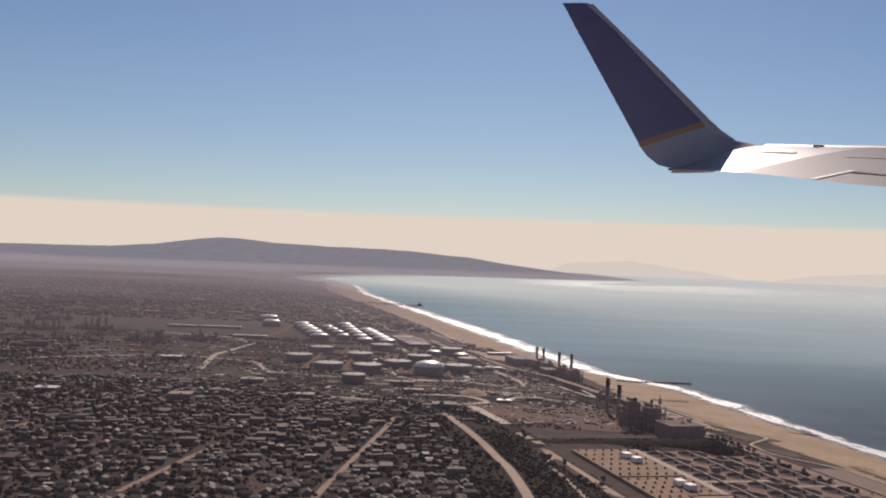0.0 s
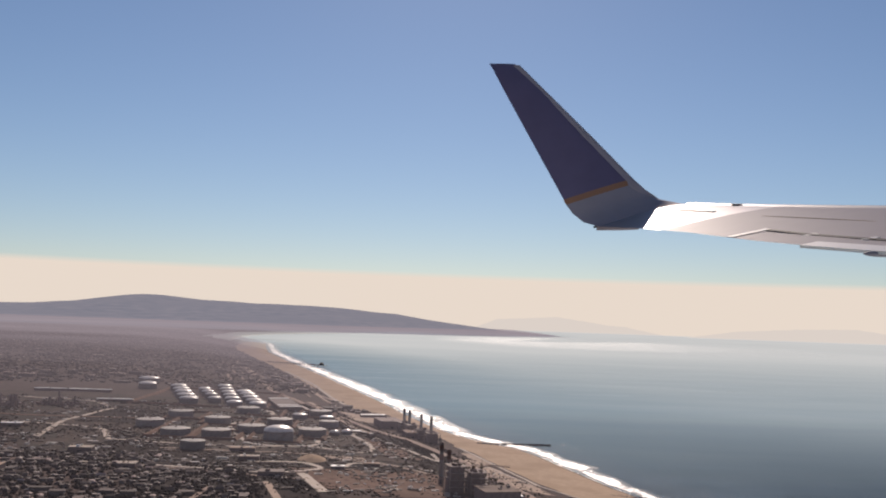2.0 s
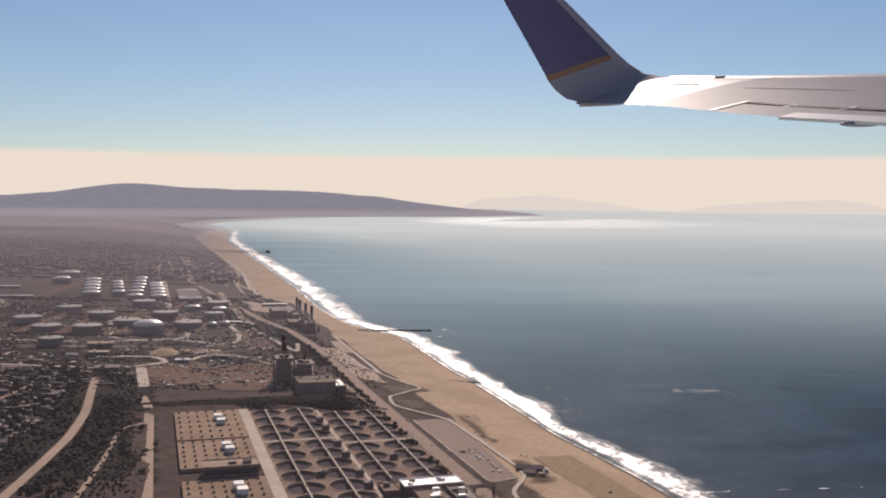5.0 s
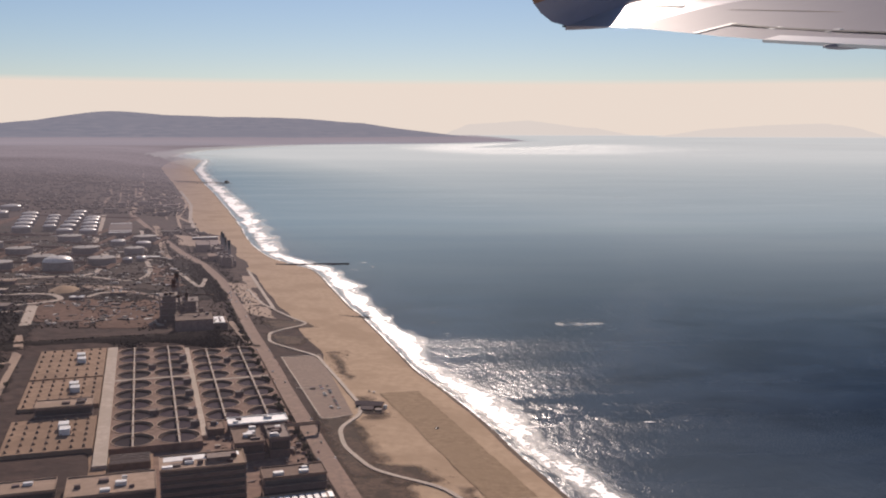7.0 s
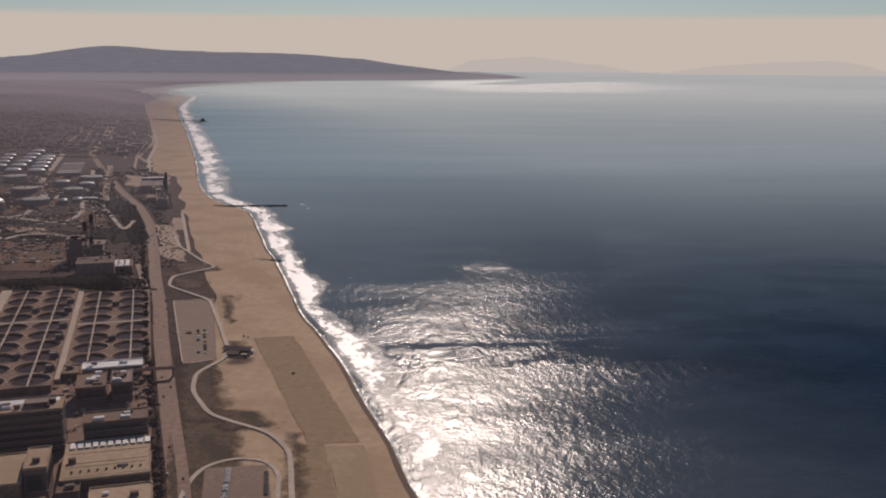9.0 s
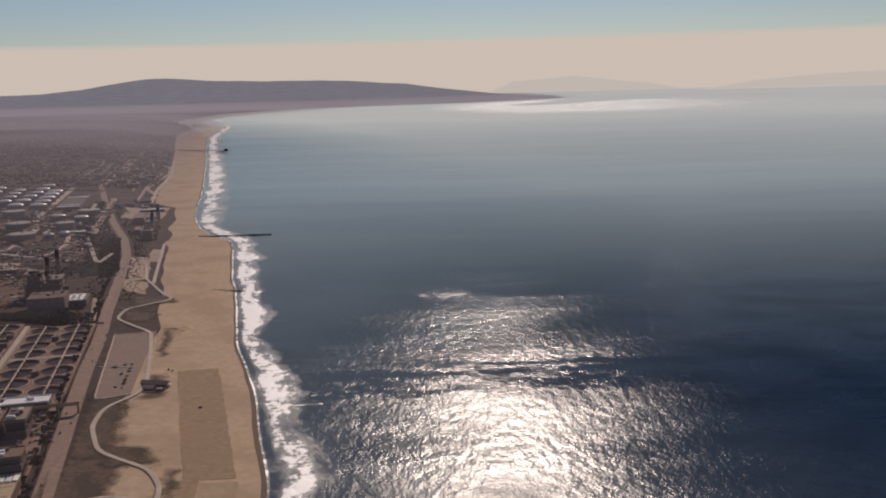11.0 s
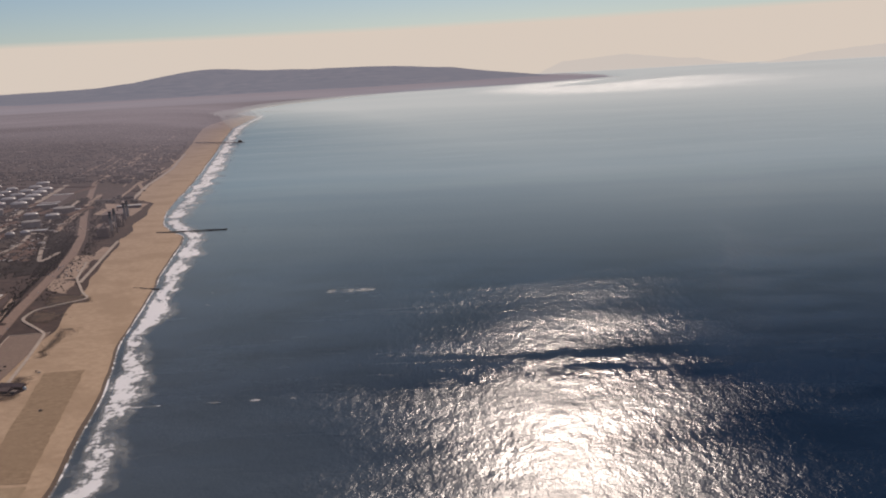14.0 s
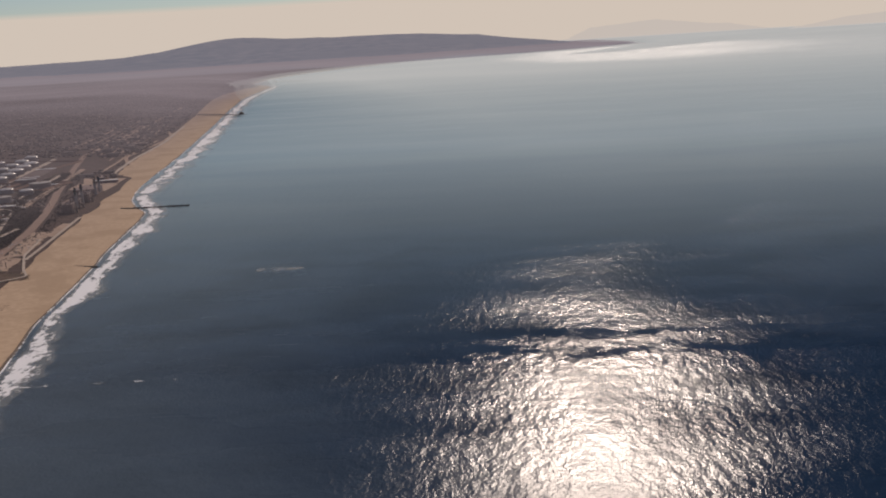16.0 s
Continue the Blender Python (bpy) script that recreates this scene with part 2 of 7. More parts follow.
def sea_material():
    m = bpy.data.materials.new("sea_water")
    m.use_nodes = True
    n, l = m.node_tree.nodes, m.node_tree.links
    n.remove(n["Principled BSDF"])
    geo = n.new("ShaderNodeNewGeometry")

    def noise_at(scale, detail, stretch=(1, 1, 1), turn=0.0, rough=0.55, at=None):
        t, mp = n.new("ShaderNodeTexNoise"), n.new("ShaderNodeMapping")
        t.inputs["Scale"].default_value, t.inputs["Detail"].default_value, t.inputs["Roughness"].default_value = scale, detail, rough
        mp.inputs["Scale"].default_value, mp.inputs["Rotation"].default_value = stretch, (0, 0, radians(turn))
        l.new(at or geo.outputs["Position"], mp.inputs["Vector"])
        l.new(mp.outputs[0], t.inputs["Vector"])
        return t.outputs["Fac"]

    def ranged(value, a, b, c, d):
        r = n.new("ShaderNodeMapRange")
        for k, v in (("From Min", a), ("From Max", b), ("To Min", c), ("To Max", d)):
            r.inputs[k].default_value = v
        l.new(value, r.inputs["Value"])
        return r.outputs[0]

    def summed(a, b):
        q = n.new("ShaderNodeMath")
        q.operation = "ADD"
        l.new(a, q.inputs[0])
        l.new(b, q.inputs[1])
        return q.outputs[0]
    def math_node(kind, a, b=None, value=0.0):
        q = n.new("ShaderNodeMath")
        q.operation = kind
        l.new(a, q.inputs[0])
        if b is None:
            q.inputs[1].default_value = value
        else:
            l.new(b, q.inputs[1])
        return q.outputs[0]

    def oval(cx, cy, rx, ry, wobble):
        """Soft-edged oval area of the sea, 1 inside, with a ragged rim."""
        sep = n.new("ShaderNodeSeparateXYZ")
        l.new(geo.outputs["Position"], sep.inputs[0])
        u = math_node("POWER", math_node("MULTIPLY", math_node("ADD", sep.outputs["X"], None, -cx), None, 1 / rx), None, 2)
        shift = math_node("MULTIPLY", math_node("ADD", wobble, None, -0.5), None, ry * 14)
        v = math_node("POWER", math_node("MULTIPLY", math_node("ADD", math_node("ADD", sep.outputs["Y"], None, -cy), shift), None, 1 / ry), None, 2)
        return ranged(math_node("ADD", u, v), 0.05, 2.8, 1, 0)
    col = n.new("ShaderNodeMix")
    col.data_type = "RGBA"
    col.inputs["A"].default_value, col.inputs["B"].default_value = (0.007, 0.020, 0.046, 1), (0.013, 0.030, 0.060, 1)
    l.new(noise_at(0.012, 3), col.inputs["Factor"])
    body, gloss, mix, fres = n.new("ShaderNodeBsdfDiffuse"), n.new("ShaderNodeBsdfGlossy"), n.new("ShaderNodeMixShader"), n.new("ShaderNodeFresnel")
    gloss.distribution = "BECKMANN"
    fres.inputs["IOR"].default_value = 1.333
    # ruffled water, and calm oily streaks that glitter less
    rag = noise_at(0.05, 5, (0.9, 1.1, 1), 0, 0.72)
    calm = math_node("MAXIMUM", oval(225, 179, 85, 3.4, rag), oval(232, 192, 60, 1.8, rag))
    calm = math_node("MAXIMUM", calm, oval(170, 186, 40, 1.6, rag))
    calm = math_node("MULTIPLY", calm, ranged(noise_at(0.09, 4, (0.7, 1.3, 1), 8, 0.65), 0.36, 0.56, 0.15, 1))
    wind = ranged(noise_at(0.02, 5, (0.5, 1.6, 1), 10, 0.6), 0.36, 0.62, 0.84, 1.12)
    rough = math_node("MULTIPLY", wind, ranged(calm, 0, 1, 1, 0.62))
    place = n.new("ShaderNodeSeparateXYZ")
    l.new(geo.outputs["Position"], place.inputs[0])
    sheltered = ranged(place.outputs["Y"], 175, 370, 1, 0.6)
    far_ripple = ranged(place.outputs["Y"], 280, 700, 0, 0.10)
    # water roughened over a reef
    reef = math_node("MULTIPLY", oval(170, 262, 8, 7, ranged(noise_at(0.25, 4, (1, 1, 1), 0, 0.65), 0.25, 0.75, 0.4, 0.6)), ranged(noise_at(0.5, 3, (0.8, 1.2, 1), 0, 0.6), 0.35, 0.6, 0.15, 0.62))
    far_wind = math_node("MULTIPLY", oval(640, 2250, 330, 480, ranged(rag, 0, 1, 0.45, 0.55)), ranged(noise_at(0.006, 3, (0.5, 2.5, 1), 0), 0.35, 0.65, 0.2, 0.36))
    l.new(math_node("ADD", math_node("MULTIPLY", math_node("MULTIPLY", rough, sheltered), None, 0.282), math_node("ADD", math_node("ADD", far_ripple, far_wind), math_node("MULTIPLY", reef, None, 0.13))), gloss.inputs["Roughness"])
    # the swell runs longer offshore
    longer, joined = math_node("MULTIPLY", math_node("POWER", math_node("MULTIPLY", math_node("MAXIMUM", place.outputs["Y"], None, 20), None, 1 / 170), None, 0.35), None, 486), n.new("ShaderNodeCombineXYZ")
    l.new(place.outputs["X"], joined.inputs["X"])
    l.new(longer, joined.inputs["Y"])
    swell = joined.outputs[0]
    gusts = ranged(noise_at(0.22, 3, (0.55, 1.3, 1), 14, 0.6), 0.3, 0.7, 0.86, 1.14)
    b = n.new("ShaderNodeBump")
    b.inputs["Distance"].default_value = 0.34
    l.new(math_node("MULTIPLY", math_node("MULTIPLY", rough, math_node("MULTIPLY", sheltered, gusts)), None, 0.195), b.inputs["Strength"])
    l.new(summed(math_node("MULTIPLY", noise_at(1.35, 2, (1.3, 0.9, 1), 12, 0.55, swell), None, 1.3), math_node("MULTIPLY", noise_at(0.3, 1, (1.5, 0.8, 1), -14, 0.55, swell), None, 2.6)), b.inputs["Height"])
    l.new(b.outputs[0], gloss.inputs["Normal"])
    l.new(b.outputs[0], body.inputs["Normal"])
    # base colour pales with distance, imitating reflected sky and haze on far water
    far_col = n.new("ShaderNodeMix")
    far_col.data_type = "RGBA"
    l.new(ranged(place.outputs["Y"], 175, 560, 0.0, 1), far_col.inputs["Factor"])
    # silty shallows along the beach
    off = n.new("ShaderNodeMapRange")
    off.interpolation_type = "SMOOTHSTEP"
    off.inputs["From Min"].default_value, off.inputs["From Max"].default_value, off.inputs["To Min"].default_value, off.inputs["To Max"].default_value = 0, 125, 0.95, 0
    line = math_node("ADD", math_node("MULTIPLY", place.outputs["Y"], None, 0.218), place.outputs["X"])
    l.new(math_node("ADD", math_node("ADD", line, None, -166), math_node("MULTIPLY", math_node("ADD", rag, None, -0.5), None, 40)), off.inputs["Value"])
    silt = n.new("ShaderNodeMix")
    silt.data_type = "RGBA"
    silt.inputs["B"].default_value = (0.09, 0.115, 0.138, 1)
    l.new(off.outputs[0], silt.inputs["Factor"])
    l.new(col.outputs["Result"], silt.inputs["A"])
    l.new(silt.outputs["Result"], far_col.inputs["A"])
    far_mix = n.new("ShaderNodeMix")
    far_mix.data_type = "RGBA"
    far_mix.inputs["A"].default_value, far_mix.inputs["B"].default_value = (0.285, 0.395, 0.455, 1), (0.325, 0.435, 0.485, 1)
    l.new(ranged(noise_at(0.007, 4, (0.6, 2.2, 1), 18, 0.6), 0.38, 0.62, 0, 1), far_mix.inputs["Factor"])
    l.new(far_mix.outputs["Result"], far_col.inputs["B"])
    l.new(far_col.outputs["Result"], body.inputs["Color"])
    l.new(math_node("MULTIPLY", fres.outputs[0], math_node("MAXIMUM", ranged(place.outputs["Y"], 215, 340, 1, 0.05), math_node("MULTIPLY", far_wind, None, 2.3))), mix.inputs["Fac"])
    # gloss colour broken by noise to imitate glints off wavelets, crowded in gusty patches
    facets = ranged(noise_at(2.6, 4, (1.0, 1.15, 1), 10, 0.72), 0.47, 0.64, 0.12, 3.0)
    near = ranged(place.outputs["Y"], 120, 200, 0.15, 0.9)
    facets = math_node("ADD", math_node("MULTIPLY", math_node("ADD", facets, None, -0.85), near), None, 0.85)
    patchy = ranged(noise_at(0.045, 4, (0.8, 1.3, 1), 16, 0.62), 0.36, 0.58, 0.42, 1.14)
    l.new(math_node("MULTIPLY", math_node("MAXIMUM", ranged(place.outputs["Y"], 230, 560, 0.34, 0.95), reef), math_node("MULTIPLY", facets, patchy)), gloss.inputs["Color"])
    l.new(body.outputs[0], mix.inputs[1])
    l.new(gloss.outputs[0], mix.inputs[2])
    l.new(mix.outputs[0], n["Material Output"].inputs["Surface"])
    return m


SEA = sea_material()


def foam_material():
    """Broken white water: dense patches drawn out along the shore, a thin milky veil round them, bare water between."""
    m = bpy.data.materials.new("surf_foam")
    m.use_nodes = True
    n, l = m.node_tree.nodes, m.node_tree.links
    p = n["Principled BSDF"]
    p.inputs["Roughness"].default_value = 0.45
    geo, uv, sep = n.new("ShaderNodeNewGeometry"), n.new("ShaderNodeUVMap"), n.new("ShaderNodeSeparateXYZ")
    l.new(uv.outputs[0], sep.inputs[0])

    def noise_of(source, scale, detail, rough, stretch=(1, 1, 1)):
        t, mp = n.new("ShaderNodeTexNoise"), n.new("ShaderNodeMapping")
        mp.inputs["Scale"].default_value = stretch
        t.inputs["Scale"].default_value, t.inputs["Detail"].default_value, t.inputs["Roughness"].default_value = scale, detail, rough
        l.new(source, mp.inputs["Vector"])
        l.new(mp.outputs[0], t.inputs["Vector"])
        return t.outputs["Fac"]

    def calc(kind, a, b):
        q = n.new("ShaderNodeMath")
        q.operation = kind
        for k, v in enumerate((a, b)):
            if isinstance(v, (int, float)):
                q.inputs[k].default_value = v
            else:
                l.new(v, q.inputs[k])
        return q.outputs[0]

    def step(value, lo, hi, top):
        r = n.new("ShaderNodeMapRange")
        r.interpolation_type = "SMOOTHSTEP"
        r.inputs["From Min"].default_value, r.inputs["From Max"].default_value, r.inputs["To Max"].default_value = lo, hi, top
        l.new(value, r.inputs["Value"])
        return r.outputs[0]
    curve = n.new("ShaderNodeFloatCurve")
    pts = curve.mapping.curves[0].points
    pts[0].location, pts[1].location = (0, 0.70), (1, 0.0)
    for a, c in ((0.012, 0.66), (0.04, 0.40), (0.12, 0.50), (0.22, 0.74), (0.42, 0.76), (0.62, 0.60), (0.84, 0.34)):
        pts.new(a, c)
    curve.mapping.update()
    l.new(sep.outputs["Y"], curve.inputs["Value"])
    chunks = noise_of(uv.outputs[0], 1.0, 3, 0.55, (11, 3.2, 1))
    lace = noise_of(geo.outputs["Position"], 0.55, 6, 0.68)
    sets = noise_of(geo.outputs["Position"], 0.03, 2, 0.5)
    total = calc("ADD", curve.outputs[0], calc("ADD", calc("MULTIPLY", calc("SUBTRACT", chunks, 0.5), 1.0), calc("ADD", calc("MULTIPLY", calc("SUBTRACT", lace, 0.5), 0.8), calc("MULTIPLY", calc("SUBTRACT", sets, 0.5), 0.7))))
    where, lull = n.new("ShaderNodeSeparateXYZ"), n.new("ShaderNodeMapRange")
    l.new(geo.outputs["Position"], where.inputs[0])
    lull.inputs["From Min"].default_value, lull.inputs["From Max"].default_value, lull.inputs["To Min"].default_value, lull.inputs["To Max"].default_value = 150, 235, -0.09, 0
    l.new(where.outputs["Y"], lull.inputs["Value"])
    total = calc("ADD", total, lull.outputs[0])
    dense = step(total, 0.56, 0.74, 1.0)
    l.new(calc("MAXIMUM", dense, step(total, 0.26, 0.66, 0.42)), p.inputs["Alpha"])
    col = n.new("ShaderNodeMix")
    col.data_type = "RGBA"
    col.inputs["A"].default_value, col.inputs["B"].default_value = (0.40, 0.41, 0.39, 1), (0.86, 0.84, 0.82, 1)
    l.new(dense, col.inputs["Factor"])
    l.new(col.outputs["Result"], p.inputs["Base Color"])
    b = n.new("ShaderNodeBump")
    b.inputs["Strength"].default_value, b.inputs["Distance"].default_value = 0.5, 0.4
    l.new(lace, b.inputs["Height"])
    l.new(b.outputs[0], p.inputs["Normal"])
    return m


FOAM = foam_material()

# ---- plan: shoreline, ground heights ----
SHORE_Y = (-1500, -400, -100, 0, 60, 100, 130, 155, 170, 185, 213, 255, 292, 345, 375, 390, 410, 430, 462, 585, 790, 980, 1200, 1420, 1520, 1580, 1650, 1800, 2010, 2200, 2350, 2450, 2520, 2700, 2960, 3300, 3600, 4500, 5200)
SHORE_X = (400, 215, 172, 159, 151, 143.5, 138, 133.2, 130, 126.2, 118, 110, 102.3, 92, 85.6, 75, 65.3, 59, 51, 28, -15, -56.5, -102, -130, -140, -172, -214, -224, -220, -168, -112, -55, 215, 430, 612, 640, 640, 300, 0)
BEACH_Y = (-1500, 100, 168, 200, 230, 260, 330, 372, 392, 440, 486, 500, 530, 900, 1300, 1480, 1550, 1620, 2600, 5200)
BEACH_W = (31, 31, 30, 25, 20, 22.5, 23.5, 26, 17, 9.5, 10, 22, 25, 29, 42, 36, 14, 5, 9, 6)
RISE_D = (-400, -60, -8, 0, 6, 20, 30, 40, 55, 80, 150, 400, 8000)
RISE_Z = (-8, -3, -0.6, 0, 0.35, 0.7, 1.0, 2.0, 3.0, 4.0, 5.5, 7.0, 8.0)


def shore(y):
    return float(np.interp(y, SHORE_Y, SHORE_X)) + 0.9 * noise.noise((y * 0.035, 3.1, 0)) + 0.4 * noise.noise((y * 0.11, 7.7, 0))


def ground(x, y):
    d = float(np.interp(y, SHORE_Y, SHORE_X)) - x
    z = float(np.interp(d, RISE_D, RISE_Z))
    if d > 12:
        z += min(1, (d - 12) / 40) * (0.45 * noise.noise((x * 0.03, y * 0.03, 0)) + 0.15 * noise.noise((x * 0.12, y * 0.12, 5)))
    z *= float(np.interp(y, (2000, 2450), (1, 0.08)))
    b, a = 0.976 * (x - 44.6) + 0.218 * (y - 225), 0.218 * (x - 44.6) - 0.976 * (y - 225)
    if -26 < b < 37 and -4 < a < 142:
        edge = min(1, (b + 26) / 3, (37 - b) / 2.5, (a + 4) / 3, (142 - a) / 4)
        z = z + (min(z, float(np.interp(b, (-1, 1), (3.3, 1.2)))) - z) * edge
    return z


# ---- mesh helpers ----
def mesh_ob(name, verts, faces, material, smooth=False):
    me = bpy.data.meshes.new(name)
    me.from_pydata(verts, [], faces)
    for m in material if isinstance(material, (list, tuple)) else [material]:
        me.materials.append(m)
    if smooth:
        me.polygons.foreach_set("use_smooth", [True] * len(me.polygons))
    me.update()
    return new(name, me)


def part(name, bm, material, parent=None, label="", smooth=False):
    """Links a bmesh as one mesh object under a thing or under a part."""
    me = bpy.data.meshes.new(name)
    bmesh.ops.recalc_face_normals(bm, faces=bm.faces)
    if smooth:
        for f in bm.faces:
            f.smooth = True
    bm.to_mesh(me)
    bm.free()
    me.materials.append(material)
    ob = new(name, me)
    ob.parent = parent
    return tagged(ob, label)


def empty(name, m=None, label="", category="", group="", kind=""):
    ob = new(name)
    ob.empty_display_size = 0.5
    if m is not None:
        ob.matrix_world = m
    return tagged(ob, label, category, group, kind)


def box(bm, x0, x1, y0, y1, z0, z1, bevel=0.0):
    m = Matrix.Translation(((x0 + x1) / 2, (y0 + y1) / 2, (z0 + z1) / 2)) @ Matrix.Diagonal((x1 - x0, y1 - y0, z1 - z0, 1))
    made = bmesh.ops.create_cube(bm, size=1, matrix=m)
    if bevel:
        edges = {e for v in made["verts"] for e in v.link_edges}
        bmesh.ops.bevel(bm, geom=list(edges), offset=bevel, segments=1, affect="EDGES")
    return bm


def boxes(*rows, bevel=0.0):
    bm = bmesh.new()
    for r in rows:
        box(bm, *r, bevel=bevel)
    return bm


def lathe(profile, sides=24, x=0, y=0):
    """A turned shape from (radius, height) pairs, bottom to top."""
    bm = bmesh.new()
    rings = []
    for r, z in profile:
        rings.append([bm.verts.new((x + r * math.cos(2 * math.pi * i / sides), y + r * math.sin(2 * math.pi * i / sides), z)) for i in range(sides)] if r > 1e-6 else [bm.verts.new((x, y, z))])
    for a, b in zip(rings, rings[1:]):
        for i in range(sides):
            j = (i + 1) % sides
            if len(a) == 1 and len(b) == 1:
                continue
            if len(a) == 1:
                bm.faces.new((a[0], b[i], b[j]))
            elif len(b) == 1:
                bm.faces.new((a[i], a[j], b[0]))
            else:
                bm.faces.new((a[i], a[j], b[j], b[i]))
    return bm


def ribbon(name, pts, width, material, lift=0.07, step=3.0, label="", category="road", kind="structure", z=None):
    """A strip of that width draped over the ground along a line of points, with a small thickness."""
    line = []
    for (ax, ay), (bx, by) in zip(pts, pts[1:]):
        k = max(1, int(math.hypot(bx - ax, by - ay) / step))
        line += [(ax + (bx - ax) * i / k, ay + (by - ay) * i / k) for i in range(k)]
    line.append(pts[-1])
    for _ in range(3):
        line = [line[0]] + [((a[0] + 2 * b[0] + c[0]) / 4, (a[1] + 2 * b[1] + c[1]) / 4) for a, b, c in zip(line, line[1:], line[2:])] + [line[-1]]
    verts, faces = [], []
    for i, (x, y) in enumerate(line):
        a, b = line[max(0, i - 1)], line[min(len(line) - 1, i + 1)]
        t = Vector((b[0] - a[0], b[1] - a[1])).normalized()
        for sx, drop in ((-0.5, 0.4), (-0.5, 0), (0, -0.02), (0.5, 0), (0.5, 0.4)):
            px, py = x - t.y * sx * width, y + t.x * sx * width
            g = max(ground(px, py), ground(x, y)) if z is None else z
            verts.append((px, py, g + lift - drop))
        if i:
            for k in range(4):
                q = 5 * (i - 1) + k
                faces.append((q, q + 1, q + 6, q + 5))
    return tagged(mesh_ob(name, verts, faces, material), label, category, kind=kind)


def patch(name, corners, material, lift=0.06, cell=3.0, label="", category="lot", kind="structure", wobble=0.0):
    """A four-cornered sheet draped over the ground."""
    c = [Vector(p) for p in corners]
    cell = 0.5 if wobble else cell
    nu = max(2, int((c[1] - c[0]).length / cell))
    nv = max(2, int((c[3] - c[0]).length / cell))
    verts, faces, rim = [], [], []
    for j in range(nv + 1):
        for i in range(nu + 1):
            u, v = i / nu, j / nv
            p = (c[0] * (1 - u) + c[1] * u) * (1 - v) + (c[3] * (1 - u) + c[2] * u) * v
            if wobble:
                for fq, amp in ((0.25, 1.0), (0.9, 0.5), (2.3, 0.25)):
                    p = p + Vector((noise.noise((p.x * fq, p.y * fq, 1)), noise.noise((p.x * fq, p.y * fq, 9)))) * wobble * amp
            verts.append((p.x, p.y, ground(p.x, p.y) + lift))
            rim.append((min(min(u, 1 - u) * (c[1] - c[0]).length, min(v, 1 - v) * (c[3] - c[0]).length) * 0.22, 0))
    for j in range(nv):
        for i in range(nu):
            q = j * (nu + 1) + i
            faces.append((q, q + 1, q + nu + 2, q + nu + 1))
    ob = mesh_ob(name, verts, faces, material)
    layer = ob.data.uv_layers.new(name="UVMap")
    for loop in ob.data.loops:
        layer.data[loop.index].uv = rim[loop.vertex_index]
    return tagged(ob, label, category, kind=kind)


# ---- large structure: land, sea, surf ----
def build_land():
    ys = list(range(-1500, 40, 110)) + list(range(40, 640, 4)) + list(range(640, 1500, 20)) + list(range(1500, 5201, 60))
    ds = [-60, -25, -8, -3] + [0, 0.04, 0.1, 0.2, 0.35, 0.5, 0.7, 0.88] + [1.0]
    outs = [1.5] + list(range(5, 230, 4)) + [250, 290, 340, 400, 480, 600, 800, 1100, 1600, 2400, 3600, 5400]
    verts, faces, mats = [], [], []
    cols = len(ds) + len(outs)
    for j, y in enumerate(ys):
        w = float(np.interp(y, BEACH_Y, BEACH_W)) + (0 if y > 1500 else 1.6 * noise.noise((y * 0.05, 1.3, 0)))
        xs = shore(y)
        row = [d if d < 0 else d * w for d in ds] + [w + o for o in outs]
        for d in row:
            x = xs - d
            z = float(np.interp(d, RISE_D, RISE_Z)) * (0.1 if y > 2450 and d > 0 else 1) if d < 12 else ground(x, y)
            if y > 2500:
                z -= min(4, (y - 2500) * 0.1)
            if 2 < d < w:
                z += 0.10 * noise.noise((x * 0.12, y * 0.12, 0))
            verts.append((x, y, z))
        if j:
            for i in range(cols - 1):
                a = (j - 1) * cols + i
                faces.append((a, a + cols, a + cols + 1, a + 1))
                mats.append(1 if i < 5 else 0 if i < len(ds) - 1 else 2)
    ob = mesh_ob("ground", verts, faces, [SAND, SAND_WET, EARTH], True)
    ob.data.polygons.foreach_set("material_index", mats)
    tagged(ob, "sandy beach and brown built-over coastal plain", "ground", kind="structure")


build_land()
sea_x, sea_y = [-400, -150, 0, 60, 120, 200, 300, 500, 900, 1600, 2800, 5600], [-1500, -300, 0, 100, 200, 300, 450, 700, 1100, 1800, 3000, 5600]
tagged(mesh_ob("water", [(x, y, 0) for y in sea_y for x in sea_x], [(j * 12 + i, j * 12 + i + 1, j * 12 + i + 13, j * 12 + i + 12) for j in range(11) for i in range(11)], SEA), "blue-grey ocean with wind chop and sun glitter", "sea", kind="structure")


